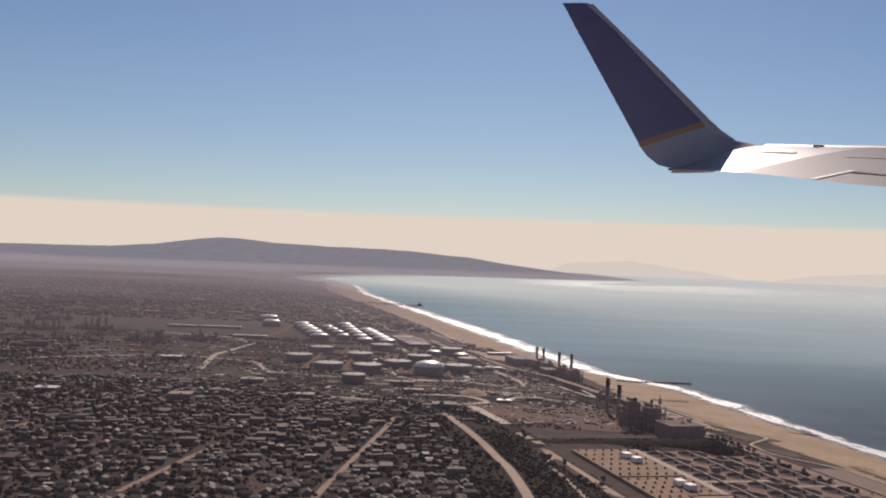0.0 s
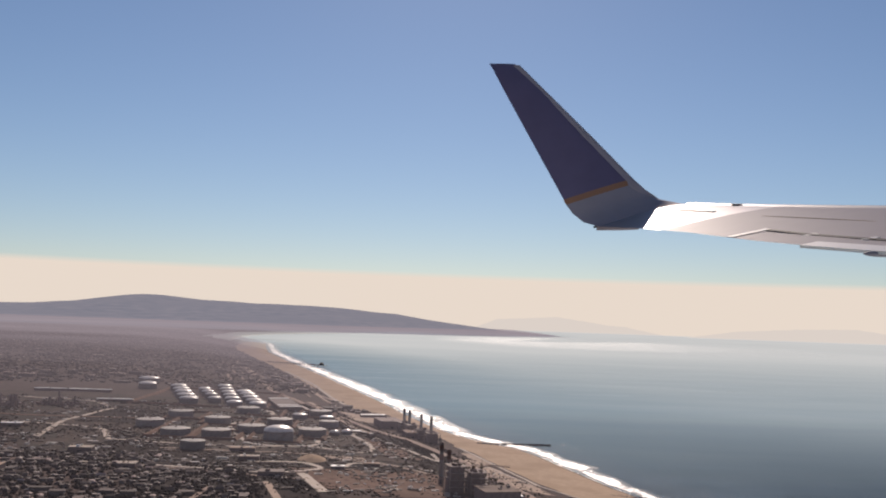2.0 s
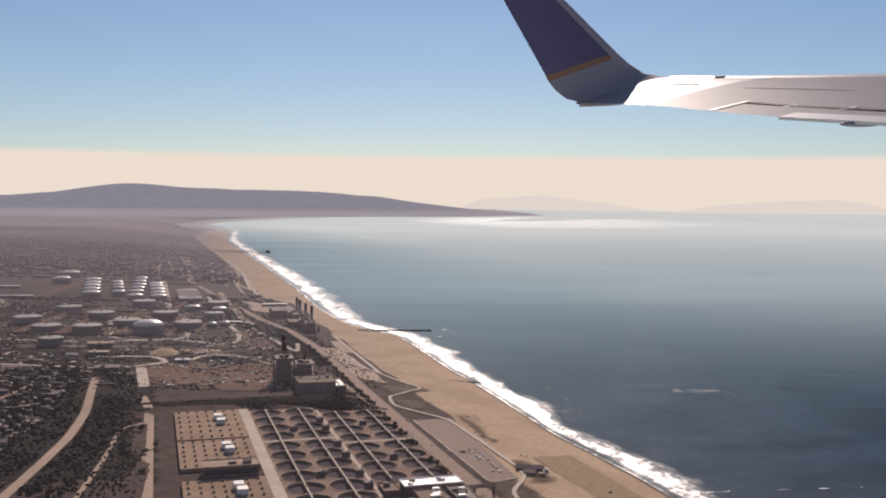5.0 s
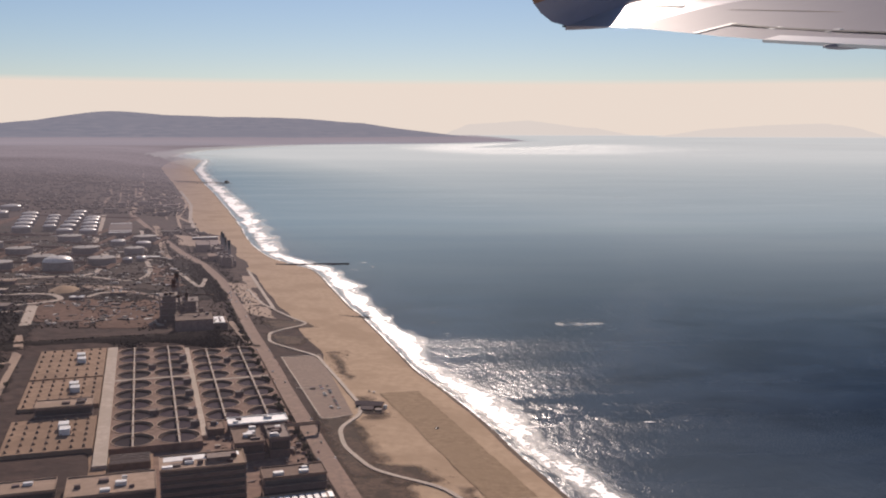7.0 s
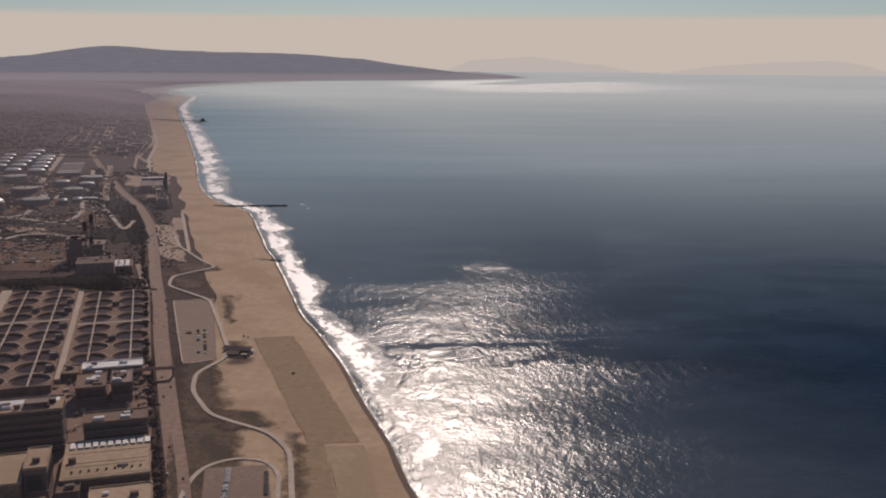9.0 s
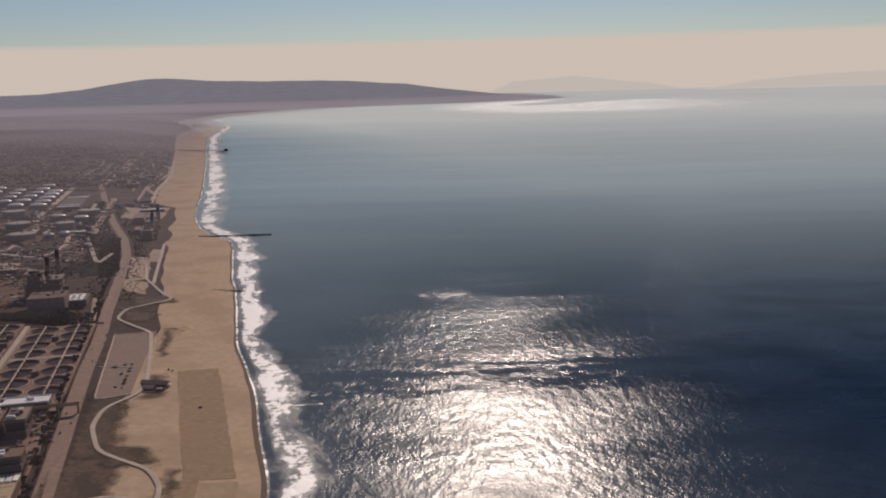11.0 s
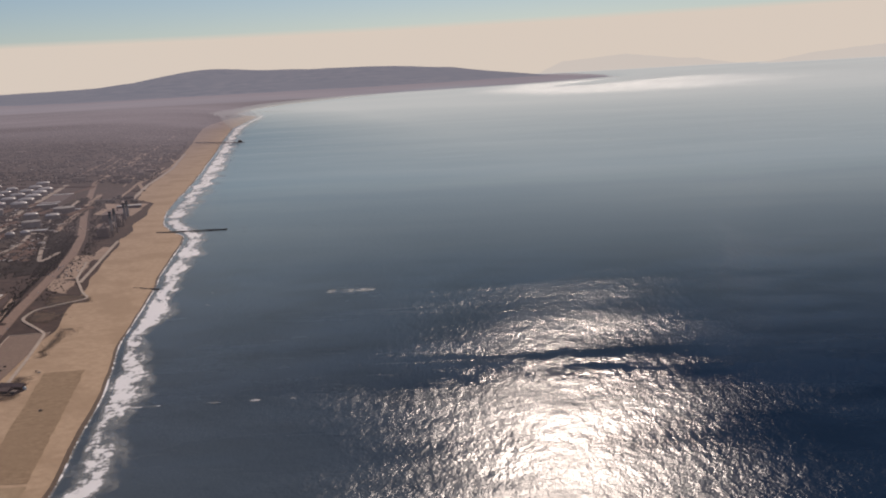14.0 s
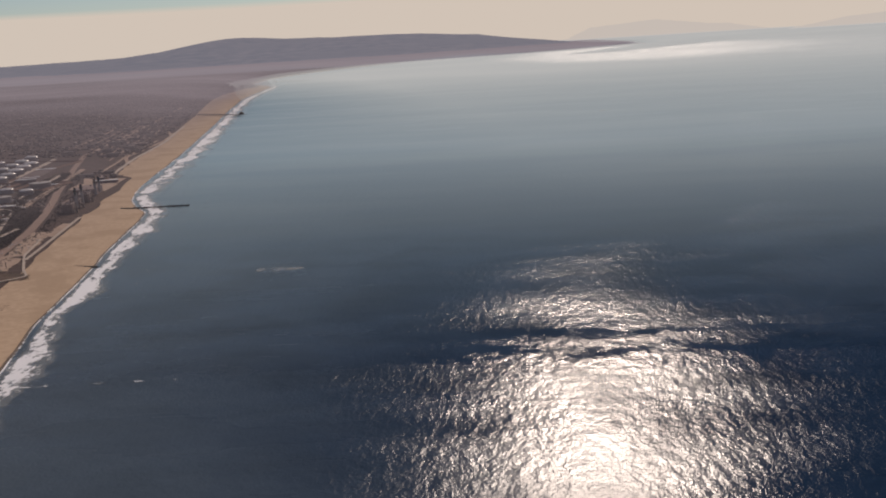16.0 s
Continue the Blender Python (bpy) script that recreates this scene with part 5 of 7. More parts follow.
def hall(name, x, y, w, d, h, label, rz=12, wall=STEEL, roof=CONCRETE, plant=3, category="building", seed=2):
    """A closed industrial hall with cladding ribs, roof slab and roof plant."""
    z = min(ground(x + a * w / 2, y + b * d / 2) for a in (-1, 1) for b in (-1, 1)) - 0.2
    e = empty(name, pose(x, y, z, 0, 0, rz), label, category)
    part("wall", boxes((-w / 2, w / 2, -d / 2, d / 2, 0, h), bevel=0.04), wall, e)
    part("roof", boxes((-w / 2 - 0.1, w / 2 + 0.1, -d / 2 - 0.1, d / 2 + 0.1, h, h + 0.15)), roof, e)
    n = max(2, int(w / 1.6))
    part("cladding_rib", boxes(*[(-w / 2 + w * i / n - 0.05, -w / 2 + w * i / n + 0.05, -d / 2 - 0.06, -d / 2, 0, h - 0.1) for i in range(1, n)]), STEEL_DARK, e)
    part("door", boxes((-0.6, 0.6, -d / 2 - 0.04, -d / 2 + 0.04, 0, min(1.2, h * 0.6))), GLASS_DARK, e)
    rnd = random.Random(seed + int(x * 3 + y))
    for _ in range(plant):
        px, py, s = rnd.uniform(-0.4, 0.4) * w, rnd.uniform(-0.4, 0.4) * d, rnd.uniform(0.15, 0.5)
        part("roof_plant", boxes((px - s, px + s, py - s, py + s, h + 0.15, h + 0.15 + rnd.uniform(0.2, 0.6))), rnd.choice((STEEL, STEEL_DARK, WHITE)), e)
    return e


boiler(51, 263, 5, 6, 7.4, "dark open steel boiler house near the chimneys", seed=3)
boiler(56.6, 263, 5, 7, 6.2, "dark steel boiler house beside the turbine hall", seed=4)
hall("turbine_hall", 60.5, 247.5, 9.5, 9, 4.6, "dark boxy power station hall", roof=CONCRETE_DARK, wall=STEEL_DARK)
hall("turbine_hall", 65.0, 257.0, 5.5, 9, 2.0, "low dark annex beside the hall", wall=STEEL_DARK, roof=CONCRETE_DARK, plant=5)
white_end = empty("roof_panel", pose(65.4, 255.6, ground(67, 256) + 2.1, 0, 0, 12), "bright white roof slab with dark skylights", "roof panel")
part("slab", boxes((-2.3, 1.9, -4.2, 4.0, -0.2, 0.15), bevel=0.03), WHITE, white_end)
for i in range(4):
    for x in (-1.35, 0.35):
        part("skylight", boxes((x, x + 0.62, -3.2 + 1.75 * i, -2.2 + 1.75 * i, 0.15, 0.22)), STEEL_DARK, white_end)
for x, y, s in ((41.5, 416, 5), (44.5, 408, 5), (48.3, 390, 5), (51.3, 377, 5)):
    boiler(x, y, s, s + 1, 4.2, "dark bluish steel boiler house under a chimney", seed=int(y))
hall("turbine_hall", 35, 433, 10, 16, 3.4, "long dark power station hall by the beach", roof=STEEL_DARK, wall=STEEL_DARK)
hall("turbine_hall", 43.5, 396, 5, 10, 2.6, "dark low switch hall", roof=CONCRETE_DARK, wall=STEEL_DARK)
hall("store_shed", 28, 470, 12, 3, 1.6, "long low shed with a pale roof", roof=WHITE, wall=STEEL_DARK, plant=0)

crane = empty("tower_crane", pose(57.2, 256, ground(57, 256) - 0.1, 0, 0, -5), "thin steel tower crane with a long jib", "crane")


def truss(bm, x0, x1, y0, y1, z0, z1, n, up=True, t=0.05):
    for sx in (x0, x1):
        for sy in (y0, y1):
            if up:
                box(bm, sx - t, sx + t, sy - t, sy + t, z0, z1)
    if not up:
        for sy, sz in ((y0, z0), (y1, z0), ((y0 + y1) / 2, z1)):
            box(bm, x0, x1, sy - t, sy + t, sz - t, sz + t)
    for i in range(n):
        f = (i + 0.5) / n
        if up:
            box(bm, x0, x1, y0 - t, y1 + t, z0 + (z1 - z0) * f - t, z0 + (z1 - z0) * f + t)
        else:
            box(bm, x0 + (x1 - x0) * f - t, x0 + (x1 - x0) * f + t, y0, y1, z0, z1)
    return bm


part("mast", truss(bmesh.new(), -0.18, 0.18, -0.18, 0.18, 0, 9.0, 14), STEEL_DARK, crane)
part("jib", truss(bmesh.new(), -2.6, 7.5, -0.15, 0.15, 8.4, 8.75, 18, False), STEEL_DARK, crane)
part("cab", boxes((-0.4, 0.4, -0.4, 0.4, 7.8, 8.4), bevel=0.05), STEEL, crane)
part("apex", boxes((-0.07, 0.07, -0.07, 0.07, 8.7, 10.2)), STEEL_DARK, crane)
part("counterweight", boxes((-2.6, -1.8, -0.25, 0.25, 7.7, 8.4)), CONCRETE_DARK, crane)


# the slope's shade is painted into its near-black colour
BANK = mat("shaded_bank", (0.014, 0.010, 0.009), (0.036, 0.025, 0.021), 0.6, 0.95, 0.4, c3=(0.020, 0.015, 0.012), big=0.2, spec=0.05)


def embankment():
    """Steep brushy slope between the works and the higher ground of the power station."""
    verts, faces = [], []
    for i in range(41):
        b = -30 + 66 * i / 40
        for k, (a, z) in enumerate(((-1.4, 1.0), (-2.5, 1.6), (-5.0, 3.0), (-7.5, 4.2), (-9.5, 4.6), (-14, 3.0))):
            p = hy(b, a + 0.8 * noise.noise((b * 0.1, k, 0))).translation
            top = 1.0 if b < 24 else max(0.3, 1 - (b - 24) / 14)
            verts.append((p.x, p.y, z * (top if z > 2.5 else 1) + 0.3 * noise.noise((b * 0.2, a * 0.3, 4))))
        if i:
            for k in range(5):
                q = 6 * (i - 1) + k
                faces.append((q, q + 6, q + 7, q + 1))
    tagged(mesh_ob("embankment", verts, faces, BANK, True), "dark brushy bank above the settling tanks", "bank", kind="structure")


embankment()

# ---- refinery ----
def spiral(r, h):
    """A stepped flight that climbs round a tank's shell, one connected strip."""
    bm = bmesh.new()
    last = None
    for i in range(13):
        a, z = -1.9 + 0.07 * i, 0.05 + (h - 0.1) * i / 12
        for up in ((z, z + h / 12) if i < 12 else (z,)):
            row = [bm.verts.new((q * math.cos(a), q * math.sin(a), up + dz)) for q, dz in ((r - 0.02, 0), (r + 0.22, 0), (r + 0.22, 0.1), (r - 0.02, 0.1))]
            if last:
                for k in range(4):
                    bm.faces.new((last[k], last[(k + 1) % 4], row[(k + 1) % 4], row[k]))
            else:
                bm.faces.new(row[::-1])
            last = row
    bm.faces.new(last)
    return bm


def storage_tank(r, h, dome, roof=TANK_ROOF):
    e = empty("storage_tank", Matrix(), "round steel oil tank with a pale domed roof", "tank", "refinery storage tanks")
    shell = part("shell", lathe([(r, -0.4), (r, h), (r - 0.12, h)], 36), TANK_WALL, e)
    top = part("roof", lathe([(r - 0.05, h - 0.02)] + [((r - 0.05) * math.cos(a), h + dome * math.sin(a)) for a in (0.3, 0.6, 0.9, 1.2)] + [(0, h + dome)], 36), roof, e, smooth=True)
    part("wind_girder", lathe([(r, h - 0.25), (r + 0.15, h - 0.25), (r + 0.15, h - 0.15), (r, h - 0.15)], 36), STEEL, shell)
    part("stair", spiral(r, h), STEEL_DARK, shell)
    part("vent", lathe([(0.25, h + dome - 0.05), (0.25, h + dome + 0.3), (0.35, h + dome + 0.35), (0, h + dome + 0.45)], 8), STEEL_DARK, top)
    return e


TANKS = {}


def put_tank(x, y, r, h, dome, label="", roof=TANK_ROOF):
    m = pose(x, y, ground(x, y), 0, 0, (x * 37 + y * 11) % 40 - 20)
    key = (r, h, dome, roof.name)
    if key in TANKS:
        e = copy_thing(TANKS[key], m)
    else:
        e = TANKS[key] = storage_tank(r, h, dome, roof)
        e.matrix_world = m
    if label:
        tagged(e, label)


def row_of_tanks(a, b, n, r, h, dome):
    for i in range(n):
        put_tank(a[0] + (b[0] - a[0]) * i / (n - 1), a[1] + (b[1] - a[1]) * i / (n - 1), r, h, dome)


row_of_tanks((-80, 545), (-61, 474), 5, 4.6, 2.4, 1.1)
row_of_tanks((-64, 535), (-50, 482), 4, 3.3, 2.4, 0.9)
row_of_tanks((-57, 560), (-38, 466), 6, 3.9, 2.4, 1.0)
row_of_tanks((-42, 530), (-27, 466), 5, 4.2, 2.4, 1.0)
put_tank(-107, 592, 6.0, 2.6, 1.2)
put_tank(-97, 545, 5.0, 2.6, 1.2)
put_tank(-5.5, 349, 5.4, 3.4, 2.0, "big dark-walled oil tank with a bright domed roof")
FLAT = "big dark-walled oil tank with a sunken dull roof"
for x, y, r in ((-28, 352, 5.2), (-17.5, 368, 5.2), (5.5, 366, 5.2), (-42, 350, 5.2), (-10, 400, 5.2), (-34, 392, 5.2), (-56, 372, 5.2), (-52, 410, 5.2), (10, 400, 4.0), (4, 448, 5.2), (-28, 440, 5.2), (-30, 318, 4.0)):
    put_tank(x, y, r, 2.7, 0.25, FLAT, TANK_FLAT)
for x, y in ((13.5, 373), (18, 377)):
    put_tank(x, y, 2.0, 1.2, 0.9, "small round tank with a bright domed roof")
for x, y in ((-4, 430), (8, 426)):
    put_tank(x, y, 3.3, 2.0, 0.7)


def berm(cx, cy, w, d, h=0.9):
    verts, faces = [], []
    ring = [(-1, -1), (1, -1), (1, 1), (-1, 1)]
    for k, (off, z) in enumerate(((1.6, -0.3), (0.3, h), (-0.3, h), (-1.6, -0.3))):
        for sx, sy in ring:
            x, y = cx + sx * (w / 2 + off), cy + sy * (d / 2 + off)
            verts.append((x, y, ground(x, y) + z))
    for k in range(3):
        for i in range(4):
            faces.append((4 * k + i, 4 * k + (i + 1) % 4, 4 * k + 4 + (i + 1) % 4, 4 * k + 4 + i))
    tagged(mesh_ob("earth_berm", verts, faces, DIRT), "low earth bank round oil tanks", "berm", kind="structure")


for cx, cy, w, d in ((-28, 354, 16, 24), (-7, 354, 18, 26), (6, 366, 8, 24), (-44, 372, 14, 60), (-12, 402, 16, 26), (-32, 400, 16, 30), (2, 452, 16, 30), (-20, 445, 14, 30), (-50, 415, 14, 30), (-55, 508, 62, 96)):
    berm(cx, cy, w, d)
for x, y, w, d, h, roof, lab in ((-126, 508, 38, 3, 1.6, WHITE, "very long low shed with a pale roof"), (-93, 463, 16, 3, 1.6, WHITE, "long low shed with a white roof"), (-101, 356, 7, 3, 1.6, WHITE, "small white-roofed refinery shed"), (-111, 268, 6, 4, 1.4, WHITE, "low white-roofed town building"), (-9.5, 300, 6, 3, 1.5, CONCRETE_PALE, "low pale-roofed works shed nearby"), (18, 290, 4, 2.5, 1.2, WHITE, "small white-roofed shed on dirt"), (-14, 318, 8, 3, 1.4, CONCRETE, "low grey-roofed works shed nearby"), (28, 300, 5, 2.5, 1.2, CONCRETE, "low grey-roofed works shed nearby"), (-60, 300, 7, 4, 2.0, CONCRETE_PALE, "low pale-roofed works shed nearby"), (-40, 275, 5, 4, 1.6, CONCRETE_PALE, "low pale-roofed works shed nearby"), (-140, 272, 9, 5, 1.8, CONCRETE, "grey flat-roofed town hall block"), (-72, 262, 6, 5, 2.2, CONCRETE, "grey flat-roofed block in town"), (4, 455, 10, 2, 1.2, WHITE, "low white-roofed pump shed"), (20, 385, 7, 2.5, 1.2, WHITE, "low white-roofed pump shed"), (0, 274, 7, 5, 1.5, STEEL, "dark flat-roofed works shed nearby")):
    hall("works_shed", x, y, w, d, h, lab, 3, STEEL_DARK, roof, 2)


depot = hall("covered_depot", -16, 484, 11, 46, 2.6, "long dark-roofed depot with white roof strips", 13, STEEL_DARK, STEEL_DARK, 0)
for y0, y1 in ((-22.8, -20.6), (-14.5, -13.2), (20.0, 22.8)):
    part("roof_strip", boxes((-5.2, 5.2, y0, y1, 2.75, 2.95), bevel=0.04), WHITE, depot, "white roof strip")


def column_cluster(x, y, n, seed, label):
    """Process unit: columns, drums and pipe racks."""
    rnd = random.Random(seed)
    e = empty("process_unit", pose(x, y, ground(x, y), 0, 0, rnd.uniform(-15, 15)), label, "refinery unit")
    for _ in range(n):
        px, py, r, h = rnd.uniform(-9, 9), rnd.uniform(-5, 5), rnd.uniform(0.25, 0.7), 1.5 + 5.5 * rnd.random() ** 2
        part("column", lathe([(r, -0.3), (r, h), (r * 0.6, h + 0.3), (0, h + 0.4)], 10, px, py), rnd.choice((STEEL, STEEL_DARK, STEEL)), e)
    for k in range(4):
        part("pipe_rack", boxes((-9, 9, -5 + 3 * k, -4.6 + 3 * k, 1.0, 1.3), *[(-9 + 3 * i, -8.8 + 3 * i, -5 + 3 * k, -4.7 + 3 * k, -0.3, 1.0) for i in range(7)]), STEEL_DARK, e)
    for k in range(5):
        px, py = rnd.uniform(-8, 8), rnd.uniform(-4, 4)
        part("vessel", boxes((px - 1.2, px + 1.2, py - 0.4, py + 0.4, 0.2, 1.0), bevel=0.2), rnd.choice((WHITE, STEEL)), e)


column_cluster(-190, 455, 26, 11, "refinery columns and pipe racks")
column_cluster(-172, 470, 22, 12, "refinery columns and pipe racks")
column_cluster(-130, 420, 22, 13, "refinery columns with pale steam vents")
column_cluster(-110, 434, 14, 14, "refinery columns and pipe racks")
column_cluster(-210, 520, 18, 15, "refinery columns and pipe racks")

rq = random.Random(33)
YARD = island_mat("yard_things", [(0.09, 0.066, 0.055), (0.12, 0.088, 0.072), (0.07, 0.055, 0.05), (0.16, 0.12, 0.1), (0.10, 0.06, 0.045), (0.55, 0.5, 0.45)])
clutter_v, clutter_f = [], []
for _ in range(4600):
    x, y = rq.uniform(-150, 46), rq.uniform(250, 470)
    if y < 284 and x < -28:
        continue
    if noise.noise((x * 0.05, y * 0.05, 3)) < -0.12 or x > float(np.interp(y, (284, 335, 372, 432, 470), (58, 48, 36, 12, 0))):
        continue
    w, d, h = rq.choice((0.2, 0.3, 0.4, 0.6, 0.6, 1.3)), rq.uniform(0.25, 0.8), rq.uniform(0.2, 0.6)
    g, q = ground(x, y) - 0.1, len(clutter_v)
    clutter_v += [(x + sx * w, y + sy * d, g + sz * (h + 0.1)) for sz in (0, 1) for sx, sy in ((-1, -1), (1, -1), (1, 1), (-1, 1))]
    clutter_f += [(q + 4, q + 5, q + 6, q + 7)] + [(q + i, q + (i + 1) % 4, q + 4 + (i + 1) % 4, q + 4 + i) for i in range(4)]
tagged(mesh_ob("yard_clutter", clutter_v, clutter_f, YARD), "sheds, pipes and crates across the refinery yards", "clutter", kind="stuff")

# ---- trees and scrub ----
def lump(rnd, x, y, z, s, verts, faces):
    """One uneven clump of leaves."""
    q = len(verts)
    n = 6
    verts.append((x + rnd.uniform(-0.2, 0.2) * s, y + rnd.uniform(-0.2, 0.2) * s, z + s * rnd.uniform(0.7, 1.0)))
    for k, (rr, zz) in enumerate(((0.62, 0.62), (1.0, 0.05), (0.7, -0.45))):
        for i in range(n):
            a = 2 * math.pi * (i + 0.5 * k) / n
            f = s * rr * rnd.uniform(0.65, 1.25)
            verts.append((x + f * math.cos(a), y + f * math.sin(a), z + s * zz * rnd.uniform(0.7, 1.3)))
    for i in range(n):
        j = (i + 1) % n
        faces.append((q, q + 1 + i, q + 1 + j))
        for k in (0, 1):
            a, b = q + 1 + k * n, q + 1 + (k + 1) * n
            faces += [(a + i, b + i, a + j), (a + j, b + i, b + j)]


def tree_kind(seed, height, spread, palm=False):
    rnd = random.Random(seed)
    e = empty("tree", Matrix(), "dark evergreen street tree with an uneven crown" if not palm else "tall thin palm tree", "tree", "trees")
    bm = lathe([(0.11, -0.2), (0.08, height * 0.35), (0.05, height * 0.7), (0, height * 0.75)], 6)
    for k in range(3):
        a = 2.1 * k + rnd.random()
        bmesh.ops.create_cone(bm, segments=5, radius1=0.05, radius2=0.02, depth=height * 0.5, matrix=Matrix.Translation((0.2 * math.cos(a) * spread, 0.2 * math.sin(a) * spread, height * 0.55)) @ Euler((0.6 * math.sin(a), -0.6 * -math.cos(a), 0)).to_matrix().to_4x4())
    part("trunk", bm, BARK, e)
    verts, faces = [], []
    for _ in range(16):
        a, r = rnd.uniform(0, 6.28), spread * math.sqrt(rnd.random()) * 0.75
        lump(rnd, r * math.cos(a), r * math.sin(a), height * rnd.uniform(0.5, 0.95), spread * rnd.uniform(0.25, 0.45), verts, faces)
    ob = mesh_ob("crown", verts, faces, FOLIAGE)
    ob.parent = e
    return e


KINDS = [tree_kind(1, 1.25, 0.65), tree_kind(2, 0.95, 0.8), tree_kind(3, 1.6, 0.6)]


def plant_trees(points):
    for i, (x, y) in enumerate(points):
        m = pose(x, y, ground(x, y), 0, 0, (i * 77) % 360)
        k = KINDS[i % 3]
        if k.get("placed"):
            copy_thing(k, m)
        else:
            k.matrix_world = m
            k["placed"] = 1


rnd = random.Random(21)
tree_spots = []
for (ax, ay), (bx, by) in zip(VISTA[1:9], VISTA[2:10]):
    n = int(math.hypot(bx - ax, by - ay) / 2.4)
    for i in range(n):
        f = (i + rnd.uniform(0, 0.6)) / n
        if rnd.random() < 0.8:
            tree_spots.append((ax + (bx - ax) * f - 2.9 + rnd.uniform(-0.4, 0.3), ay + (by - ay) * f - 0.7))
for _ in range(14):
    f = rnd.random()
    x, y = 15 + 18 * f + rnd.uniform(-3, 3), 235 - 60 * f + rnd.uniform(-6, 6)
    tree_spots.append((x, y))


def stuff_clumps(name, spots, material, label, category, flat=1.0):
    """Low uneven clumps of leaves joined in one mesh: (x, y, size)."""
    r2 = random.Random(len(spots))
    verts, faces = [], []
    for x, y, s in spots:
        q, g = len(verts), ground(x, y)
        lump(r2, x, y, g + s * 0.25, s, verts, faces)
        if flat < 1:
            verts[q:] = [(a, b, g + (c - g) * flat) for a, b, c in verts[q:]]
    tagged(mesh_ob(name, verts, faces, material), label, category, kind="stuff")


def bank_height(x, y):
    b, a = 0.976 * (x - 44.6) + 0.218 * (y - 225), 0.218 * (x - 44.6) - 0.976 * (y - 225)
    return float(np.interp(-a, (1.4, 5.0, 9.5, 14), (1.0, 3.0, 4.5, 3.0))) if -28 < b < 30 and -14 < a < -1 else ground(x, y)


scrub = []
for _ in range(1500):  # inland bank beside the service roads
    f = rnd.random()
    x, y = 13 + 20 * f + rnd.uniform(-9, 4), 238 - 84 * f + rnd.uniform(-5, 5)
    if abs(x - float(np.interp(y, (130, 172, 195, 222, 244, 262), (15, 14.5, 13, 9, 4, 0)))) > 1.6:
        scrub.append((x, y, rnd.uniform(0.12, 0.36)))
stuff_clumps("hedge", scrub, GROVE, "dark dense brush on the bank above the works", "brush")
slope_v, slope_f = [], []
for _ in range(2800):
    p = hy(rnd.uniform(-30, 34), -rnd.uniform(1.5, 14)).translation
    lump(rnd, p.x, p.y, bank_height(p.x, p.y) + 0.1, rnd.uniform(0.12, 0.32), slope_v, slope_f)
tagged(mesh_ob("bank_brush", slope_v, slope_f, GROVE), "dark brush covering the bank", "brush", kind="stuff")
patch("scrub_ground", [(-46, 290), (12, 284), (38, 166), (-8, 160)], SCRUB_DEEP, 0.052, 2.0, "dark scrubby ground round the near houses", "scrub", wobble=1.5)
patch("scrub_ground", [(94.5, 179), (103.5, 178), (113, 141), (101, 138)], SCRUB_SOFT, 0.07, 1.2, "brown scrubby dune ground beside the road", "scrub", wobble=1.2)
patch("scrub_ground", [(101, 143), (113.5, 144), (118, 112), (107, 94)], SCRUB_SOFT, 0.075, 1.2, "brown scrubby dune ground beside the road", "scrub", wobble=1.2)
patch("scrub_ground", [(60, 330), (70, 326), (79, 290), (68, 286)], EARTH, 0.09, 1.5, "brown rough ground behind the beach", "scrub", wobble=1.5)
DUNE = "thin brown dune scrub on the sand"
for corners in ([(95.5, 231), (99.5, 231), (104, 203), (101, 202)], [(74, 272), (90, 268), (93, 260), (80, 254)], [(78, 252), (92, 246), (90, 236), (82, 238)], [(104, 150), (116, 147), (119, 139), (110, 136)], [(103, 190), (108, 190), (112, 174), (105, 172)], [(120, 138), (124, 138), (128, 100), (122, 100)]):
    patch("dune_scrub", corners, SCRUB_SOFT, 0.13, 1.0, DUNE, "scrub", wobble=1.0)
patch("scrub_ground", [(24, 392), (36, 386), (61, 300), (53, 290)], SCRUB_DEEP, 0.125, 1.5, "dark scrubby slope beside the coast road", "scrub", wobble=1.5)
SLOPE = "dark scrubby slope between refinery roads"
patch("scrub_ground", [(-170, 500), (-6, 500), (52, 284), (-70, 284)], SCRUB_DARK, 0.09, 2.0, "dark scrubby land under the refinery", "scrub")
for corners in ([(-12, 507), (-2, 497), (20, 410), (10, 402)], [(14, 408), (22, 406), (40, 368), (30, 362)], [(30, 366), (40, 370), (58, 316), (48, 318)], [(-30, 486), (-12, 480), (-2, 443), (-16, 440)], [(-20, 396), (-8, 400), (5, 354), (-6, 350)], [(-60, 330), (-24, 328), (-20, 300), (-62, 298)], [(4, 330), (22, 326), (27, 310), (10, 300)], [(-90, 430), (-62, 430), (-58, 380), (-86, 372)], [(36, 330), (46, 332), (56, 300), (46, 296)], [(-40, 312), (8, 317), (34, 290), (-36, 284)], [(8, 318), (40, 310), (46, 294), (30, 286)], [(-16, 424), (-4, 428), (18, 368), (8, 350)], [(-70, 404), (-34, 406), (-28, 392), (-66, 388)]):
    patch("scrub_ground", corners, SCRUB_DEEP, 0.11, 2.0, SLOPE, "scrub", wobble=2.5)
patch("bare_ground", [(21, 371), (31, 365), (45, 320), (34, 322)], DIRT, 0.12, 2.0, "bare reddish dirt between refinery roads", "dirt", wobble=2.0)
patch("bare_ground", [(10, 484), (33, 485), (37, 455), (21, 458)], CONCRETE, 0.12, 2.0, "pale paved yard behind the power station", "yard")
dune = []
